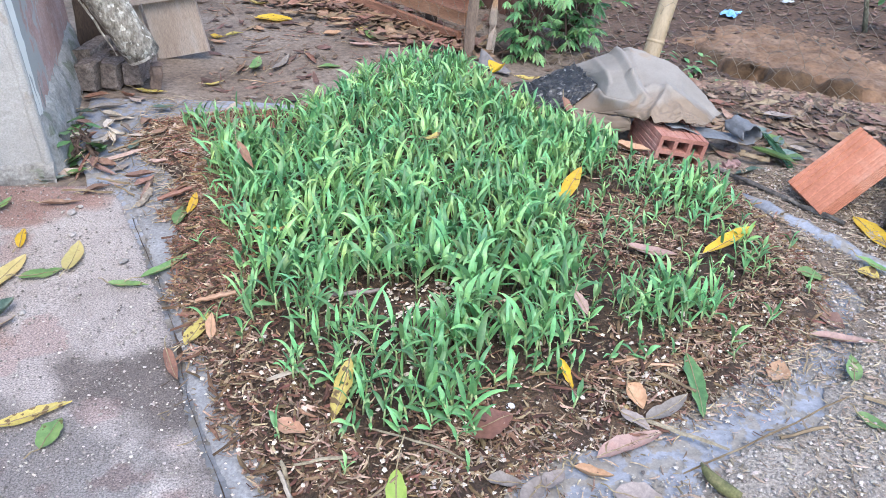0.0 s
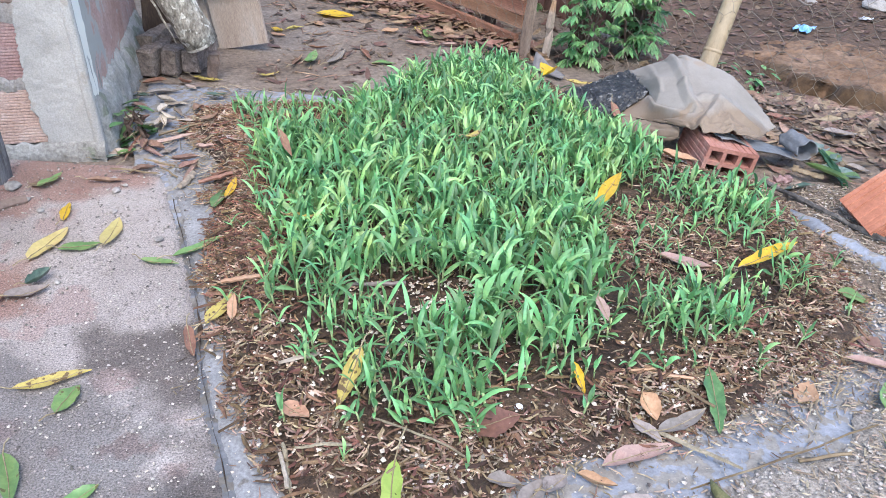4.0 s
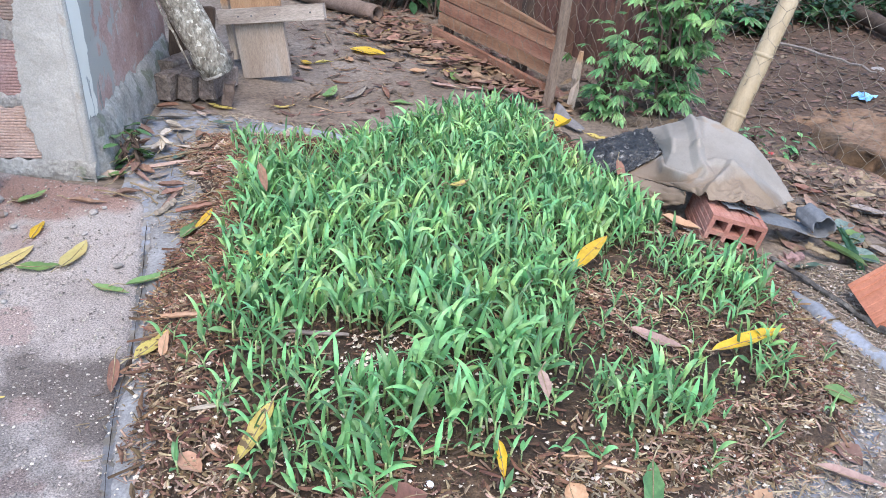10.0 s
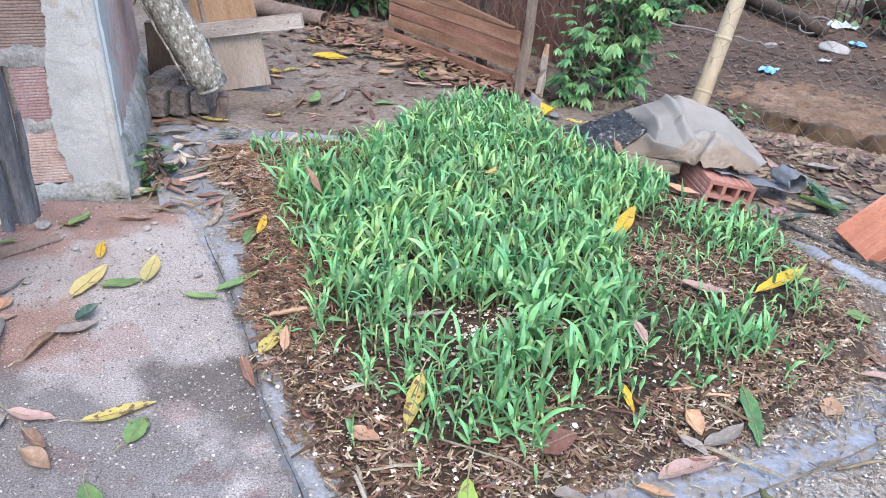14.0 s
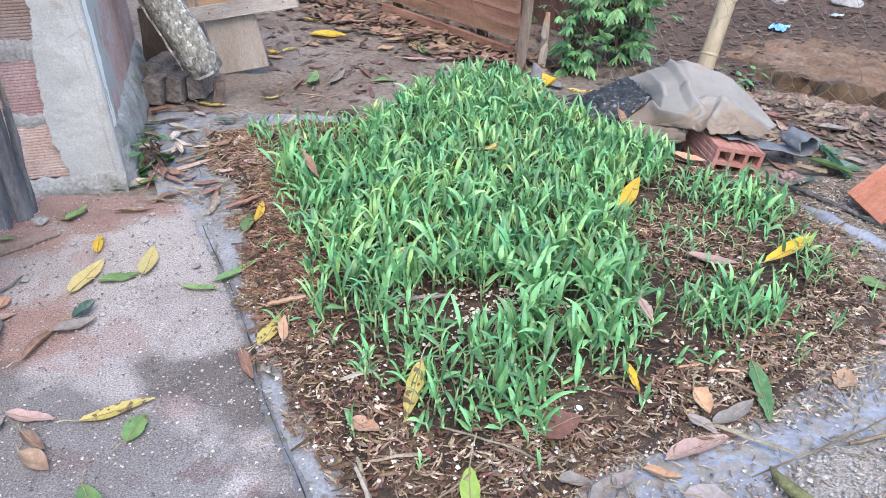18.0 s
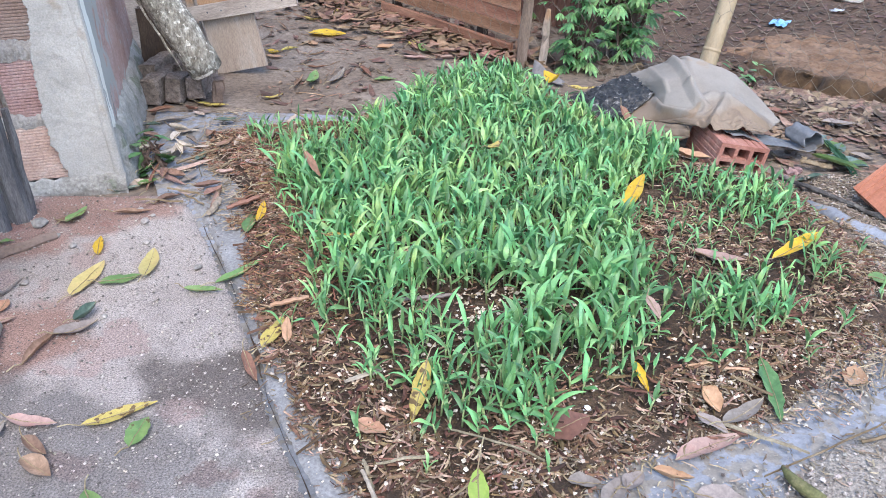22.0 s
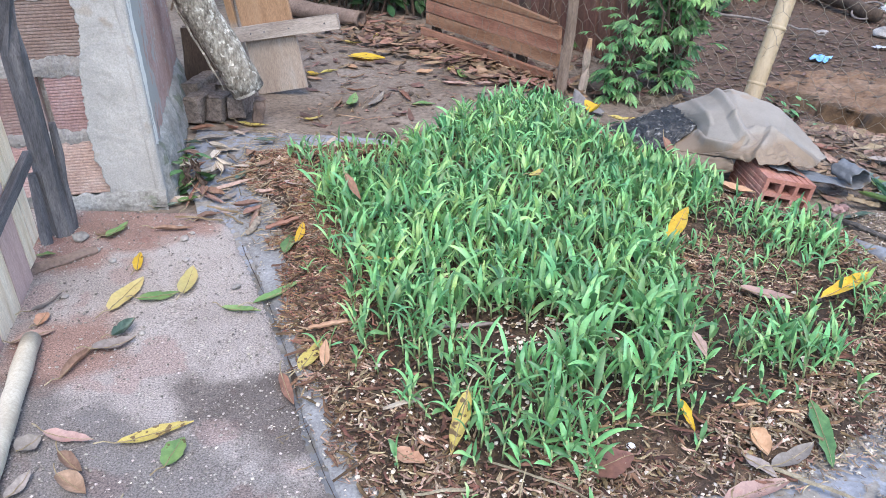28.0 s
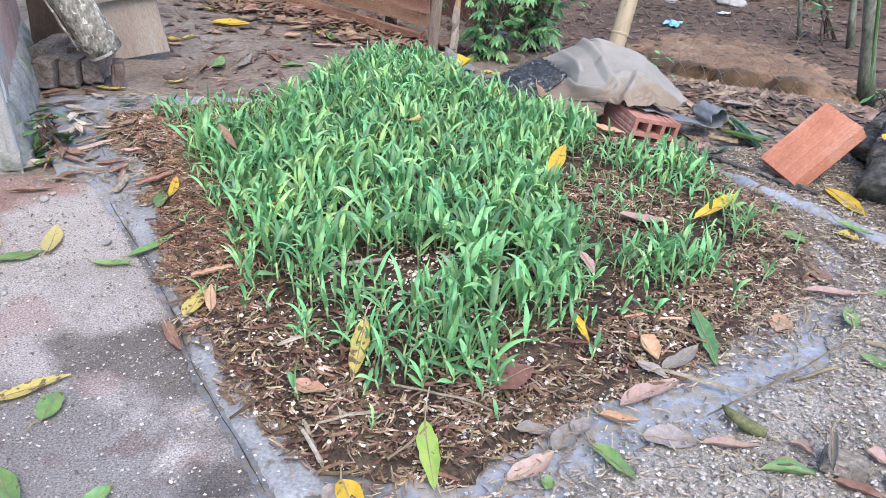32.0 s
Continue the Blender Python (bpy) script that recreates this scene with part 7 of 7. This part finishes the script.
for a, b, r, mat, lab in [((-0.423, 1.473, 0.044), (-0.351, 1.492, 0.05), 0.0048, "leaf_orange", "pale split piece of wood at the bed's rim"), ((-0.176, 1.478, 0.05), (-0.064, 1.496, 0.052), 0.004, "leaf_grey", "thin grey twig in a gap of the bed"),
                          ((0.317, 1.281, 0.044), (0.45, 1.269, 0.046), 0.0028, "leaf_orange", "long pale straw stalk on the mulch"), ((0.344, 1.274, 0.05), (0.394, 1.285, 0.05), 0.0024, "leaf_orange", "short pale straw stalk on the mulch"),
                          ((-0.609, 1.911, 0.03), (-0.539, 1.953, 0.036), 0.0055, "leaf_rust", "reddish brown stick at the bed's rim"), ((-0.649, 1.892, 0.022), (-0.641, 1.972, 0.022), 0.008, "litter_pale", "thick tan stick beside the slab"),
                          ((-0.01, 1.082, 0.034), (0.037, 1.028, 0.03), 0.003, "litter_tan", "thin brown twig on the mulch"), ((-0.211, 1.052, 0.03), (-0.186, 0.988, 0.028), 0.0035, "litter_pale", "pale split piece of wood at the front of the bed")]:
    n = 9
    v, f = tube(along(a, b, n, r * 0.35, int(r * 9000)), [r * (0.75 + 0.25 * math.sin(math.pi * (0.15 + 0.7 * i / (n - 1)))) for i in range(n)], 7, 0.12, 3)
    tagged(piece("twig", v, f, mat), lab, "twig", "twigs")


# ---- stones and rubbish ----
def stone(x, y, s, label, seed, mat="stone", z=None, flat=0.6):
    rng = random.Random(seed)
    bm = bmesh.new()
    bmesh.ops.create_icosphere(bm, subdivisions=3, radius=s)
    for v in bm.verts:
        v.co *= 1 + 0.30 * noise.noise(v.co * (1.1 / s) + Vector((seed, 0, 0))) + 0.07 * noise.noise(v.co * (4 / s))
        v.co.z *= flat
    ob = part("stone", bm, mat, m=pose(x, y, (top_z(x, y) if z is None else z) + s * flat * 0.55, rng.uniform(-15, 15), rng.uniform(-15, 15), rng.uniform(0, 360)))
    tagged(ob, label, "stone", "loose stones")


stone(-1.047, 1.856, 0.018, "small pale stone at the foot of the post", 1)
for k, (x, y, s) in enumerate([(-0.985, 1.80, 0.009), (-1.01, 1.775, 0.008), (-0.93, 1.755, 0.008), (-0.80, 1.87, 0.010), (-0.765, 1.77, 0.008), (-0.62, 1.66, 0.010), (-0.97, 1.60, 0.008), (-0.76, 1.48, 0.006), (-0.79, 1.90, 0.006), (-0.83, 1.93, 0.008)]):
    stone(x, y, s, "small pale pebble on the slab", 10 + k)
chunk = part("concrete_chunk", box(0.062, 0.042, 0.026, 0.005, 2, 0.0025, 8), "paver", m=pose(0.552, 0.915, 0.018, 5, -8, 150))
tagged(chunk, "angular broken piece of grey concrete on the grit", "concrete chunk")
stone(0.612, 0.872, 0.017, "small pale chunk of concrete", 31, "stone")
stone(0.15, 1.17, 0.007, "white pebble on bark chips", 32, "white")
for k, (x, y, s) in enumerate([(2.27, 4.90, 0.085), (1.92, 4.98, 0.035)]):
    stone(x, y, s, "flat grey stone lying among leaf litter", 40 + k, "stone", float(ground_z(np.array([x]), np.array([y]))[0]) - 0.01, 0.45)
stone(0.985, 1.905, 0.013, "small pale snail-like pebble at the brick's edge", 50, "perlite")


def scrap(x, y, z, sx, sy, mat, label, seed, name="plastic_scrap"):
    rng = random.Random(seed)
    if z is None:
        z = float(ground_z(np.array([x]), np.array([y]))[0]) + 0.008
    n = 7
    verts = [(sx * (i / (n - 1) - 0.5) + rng.uniform(-1, 1) * sx * 0.06, sy * (j / (n - 1) - 0.5) + rng.uniform(-1, 1) * sy * 0.06, abs(rng.gauss(0, 1)) * 0.12 * sy + 0.004) for i in range(n) for j in range(n)]
    faces = [(i * n + j, (i + 1) * n + j, (i + 1) * n + j + 1, i * n + j + 1) for i in range(n - 1) for j in range(n - 1)]
    ob = piece(name, verts, faces, mat, m=pose(x, y, z, 0, 0, rng.uniform(0, 90)))
    ob.modifiers.new("thick", "SOLIDIFY").thickness = 0.001
    tagged(ob, label, "litter")


scrap(1.682, 4.37, None, 0.12, 0.085, "blue", "crumpled blue and white plastic wrapper on bare earth", 1)
scrap(2.594, 5.50, None, 0.22, 0.12, "film_white", "crumpled translucent white plastic bag in the litter", 2)
scrap(2.085, 4.61, None, 0.07, 0.04, "film_white", "scrap of white plastic in the litter", 3)
scrap(2.45, 5.0, None, 0.10, 0.08, "blue", "pale blue plastic scrap in the litter", 4)
scrap(1.065, 1.535, 0.02, 0.04, 0.018, "film_white", "small white plastic scrap by the sheet fold", 5)
for k, (x, y) in enumerate([(0.86, 3.02), (0.89, 2.94), (0.97, 2.98), (0.84, 2.88)]):
    scrap(x, y, -0.04, 0.022, 0.015, "red", "fallen red petal behind the bamboo post", 20 + k, "petal")
v, f = tube([(2.30 + 0.085 * math.cos(a), 5.30 + 0.085 * math.sin(a), -0.15 + 0.04 * math.sin(a + 1)) for a in np.linspace(0, 5.6, 20)], [0.007] * 20, 6)
tagged(piece("hose_loop", v, f, "leaf_grey", smooth=True), "loop of dusty grey hose in the litter", "hose")
v, f = tube(along((1.368, 5.264, -0.17), (1.849, 4.747, -0.17), 14, 0.012, 3), [0.011 - 0.0004 * i for i in range(14)], 6)
tagged(piece("dry_branch", v, f, "leaf_grey"), "long thin dry branch across the litter", "branch")
for k, (a, b, r) in enumerate([((1.95, 6.5, -0.12), (2.31, 5.20, -0.15), 0.055), ((2.95, 5.95, -0.06), (3.9, 5.35, -0.05), 0.15)]):
    v, f = tube(along(a, b, 12, 0.01, k), [r * (1 - 0.02 * i) for i in range(12)], 12, 0.06, k)
    tagged(piece("fallen_log", v, f, "dark_wood", smooth=True), "dark fallen trunk lying behind the yard", "log")
v, f = tube(along((-1.13, 1.66, 0.012), (-0.985, 1.80, 0.014), 7, 0.003, 3), [0.017, 0.017, 0.016, 0.015, 0.014, 0.013, 0.011], 8, 0.08, 3)
tagged(piece("stick", v, f, "clay"), "short thick dry stick at the foot of the planks", "stick")


# ---- shrubs ----
def shrub(name, label, base, spread, height, stems, leaves, leaf_len, mat, seed, pinnate=False, droop=0.5):
    rng = random.Random(seed)
    t = thing(name, pose(*base), label, "shrub")
    verts, faces, tips = [], [], []
    for k in range(stems):
        a = rng.uniform(0, 6.28)
        q = rng.uniform(0.2, 1.0)
        top = Vector((spread[0] * q * math.cos(a), spread[1] * q * math.sin(a), height * rng.uniform(0.55, 1.0)))
        broad = 0.12 if pinnate else 0.75
        root = Vector((rng.uniform(-broad, broad) * spread[0], rng.uniform(-broad, broad) * spread[1], 0))
        path = [root.lerp(top, i / 6) + Vector((0, 0, 0.12 * height * math.sin(math.pi * i / 6))) + Vector((rng.uniform(-1, 1), rng.uniform(-1, 1), 0)) * 0.01 for i in range(7)]
        v, f = tube(path, [0.006 - 0.0007 * i for i in range(7)], 5)
        piece("stem", v, f, "dark_wood", t)
        tips += path[1:]
    verts, faces = [], []

    def one(p, az, el, length, width):
        d = Vector((math.cos(az) * math.cos(el), math.sin(az) * math.cos(el), math.sin(el)))
        side = d.cross(Vector((0, 0, 1))).normalized()
        n = len(verts)
        for s, w in ((0, 0.05), (0.3, 0.85), (0.6, 1.0), (0.85, 0.55), (1.0, 0.03)):
            c = p + d * length * s + Vector((0, 0, -droop * length * s * s * 0.5))
            verts.extend([c - side * width * w / 2 + Vector((0, 0, width * 0.12)), c, c + side * width * w / 2 + Vector((0, 0, width * 0.12))])
        for i in range(4):
            a = n + 3 * i
            faces.extend([(a, a + 1, a + 4, a + 3), (a + 1, a + 2, a + 5, a + 4)])
    for k in range(leaves):
        p = rng.choice(tips) + Vector((rng.gauss(0, 0.03), rng.gauss(0, 0.03), rng.gauss(0, 0.03)))
        az, el = rng.uniform(0, 6.28), rng.uniform(-0.5, 0.6)
        if pinnate:
            d = Vector((math.cos(az), math.sin(az), math.sin(el))).normalized()
            c = p + d * leaf_len * rng.uniform(0.3, 1.0)
            size = leaf_len * rng.uniform(0.6, 1.25)
            for fan in (-1.5, -0.9, -0.42, 0.05, 0.5, 0.95, 1.55):
                s = size * (1 - 0.22 * abs(fan)) * rng.uniform(0.85, 1.1)
                one(c, az + fan, el - 0.25, s, s * 0.32)
        else:
            s = leaf_len * rng.uniform(0.6, 1.2)
            one(p, az, el, s, s * 0.55)
    tagged(piece("foliage", verts, faces, mat, t, smooth=True), kind="stuff")


shrub("green_shrub", "bushy green shrub with fingered leaves behind the wire", (0.62, 3.20, -0.06), (0.22, 0.18), 0.75, 19, 250, 0.056, "shrub", 3, True)
shrub("green_shrub", "low green weeds growing through the wire", (0.40, 3.08, -0.02), (0.12, 0.10), 0.34, 12, 80, 0.050, "shrub", 4, True)
shrub("green_shrub", "tall leafy green shrub behind the fence post", (0.66, 3.42, -0.10), (0.18, 0.22), 0.85, 18, 190, 0.058, "shrub", 5, True)
# shrubs at the back: their shade comes from the dark leaf colour
shrub("dark_shrub", "broad-leaved shrub behind the yard, shade painted into its dark leaves", (-0.52, 4.42, 0.0), (0.36, 0.22), 0.50, 44, 1050, 0.085, "dark_shrub", 6)
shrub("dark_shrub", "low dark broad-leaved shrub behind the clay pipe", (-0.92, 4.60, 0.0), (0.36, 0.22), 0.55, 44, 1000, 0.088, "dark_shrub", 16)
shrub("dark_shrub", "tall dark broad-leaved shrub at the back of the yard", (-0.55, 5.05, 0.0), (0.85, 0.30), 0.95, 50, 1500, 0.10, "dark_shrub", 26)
shrub("weed", "small dark green weed at the foot of the house wall", (-0.868, 2.19, 0.012), (0.035, 0.06), 0.075, 7, 16, 0.058, "leaf_dark", 61)
shrub("dark_shrub", "broad-leaved shrub behind the boards, shade painted into its dark leaves", (-1.4, 4.5, 0.0), (0.6, 0.5), 1.0, 22, 220, 0.11, "dark_shrub", 7)
for k, (x, y, h) in enumerate([(0.92, 3.05, 0.07), (1.05, 3.0, 0.06), (1.5, 5.7, 0.3), (2.75, 5.6, 0.45), (2.35, 4.05, 0.30), (2.0, 2.95, 0.10)]):
    z = float(ground_z(np.array([x]), np.array([y]))[0])
    shrub("weed", "small green weed growing in the leaf litter", (x, y, z), (h * 0.6, h * 0.6), h, 6, 16, 0.03 + h * 0.1, "shrub", 30 + k)
# undergrowth and tall shrubs at the far side, tree shade painted into their leaves
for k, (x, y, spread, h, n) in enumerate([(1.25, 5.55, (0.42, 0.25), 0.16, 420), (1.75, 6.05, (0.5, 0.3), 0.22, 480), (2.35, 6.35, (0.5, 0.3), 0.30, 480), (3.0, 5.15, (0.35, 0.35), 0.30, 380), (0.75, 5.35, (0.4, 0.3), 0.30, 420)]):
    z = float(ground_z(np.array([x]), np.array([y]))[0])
    shrub("dark_shrub", "low undergrowth behind the litter, shade painted into its dark leaves", (x, y, z), spread, h, 26, n, 0.075, "dark_shrub", 70 + k)
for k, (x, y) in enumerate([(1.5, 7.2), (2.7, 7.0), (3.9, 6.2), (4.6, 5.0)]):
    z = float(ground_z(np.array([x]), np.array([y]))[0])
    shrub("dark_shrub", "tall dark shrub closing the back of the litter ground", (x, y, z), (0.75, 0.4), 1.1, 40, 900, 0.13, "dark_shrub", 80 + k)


# ---- slender trees behind the wire ----
def young_tree(x, y, radius, lean, height, seed, vine):
    rng = random.Random(seed)
    t = thing("young_tree", pose(x, y, float(ground_z(np.array([x]), np.array([y]))[0]) - 0.02), "slender tree with mossy grey-green bark behind the wire", "tree", "young trees")
    n = 14
    path = [Vector((lean * i / (n - 1) + rng.uniform(-1, 1) * radius * 0.15, rng.uniform(-1, 1) * radius * 0.15, height * i / (n - 1))) for i in range(n)]
    v, f = tube(path, [radius * (1.35 - 0.35 * min(1, i / 2)) * (1 - 0.04 * i) for i in range(n)], 12, 0.07, seed)
    piece("trunk", v, f, "mossy_bark", t, smooth=True)
    verts, faces = [], []
    for k in range(4):
        start = path[n - 4 + k % 4]
        a = k * 1.7 + seed
        end = start + Vector((0.35 * math.cos(a), 0.35 * math.sin(a), 0.40))
        v, f = tube(along(start, end, 6, 0.012, seed + k), [radius * 0.45 * (1 - 0.15 * i) for i in range(6)], 6)
        piece("limb", v, f, "mossy_bark", t)
        for q in range(14):
            p = start.lerp(end, rng.uniform(0.3, 1.0)) + Vector((rng.gauss(0, 0.06), rng.gauss(0, 0.06), rng.gauss(0, 0.05)))
            az, size, b = rng.uniform(0, 6.28), rng.uniform(0.05, 0.09), len(verts)
            d, e = Vector((math.cos(az), math.sin(az), -0.3)), Vector((-math.sin(az), math.cos(az), 0.1))
            verts += [p, p + d * size * 0.5 + e * size * 0.25, p + d * size, p + d * size * 0.5 - e * size * 0.25]
            faces.append((b, b + 1, b + 2, b + 3))
    tagged(piece("crown", verts, faces, "dark_shrub", t), kind="stuff")
    if vine:
        turn = [p + Vector((math.cos(4.3 + 0.35 * i), math.sin(4.3 + 0.35 * i), 0)) * radius * 1.05 for i, p in enumerate(path)]
        v, f = tube(turn, [0.006] * n, 5)
        piece("vine", v, f, "leaf_dark", t, "thin green vine")


young_tree(2.00, 3.05, 0.029, -0.55, 2.0, 2, True)
young_tree(2.46, 3.92, 0.016, -0.50, 2.1, 3, False)
young_tree(2.28, 4.10, 0.010, -0.45, 1.9, 5, False)
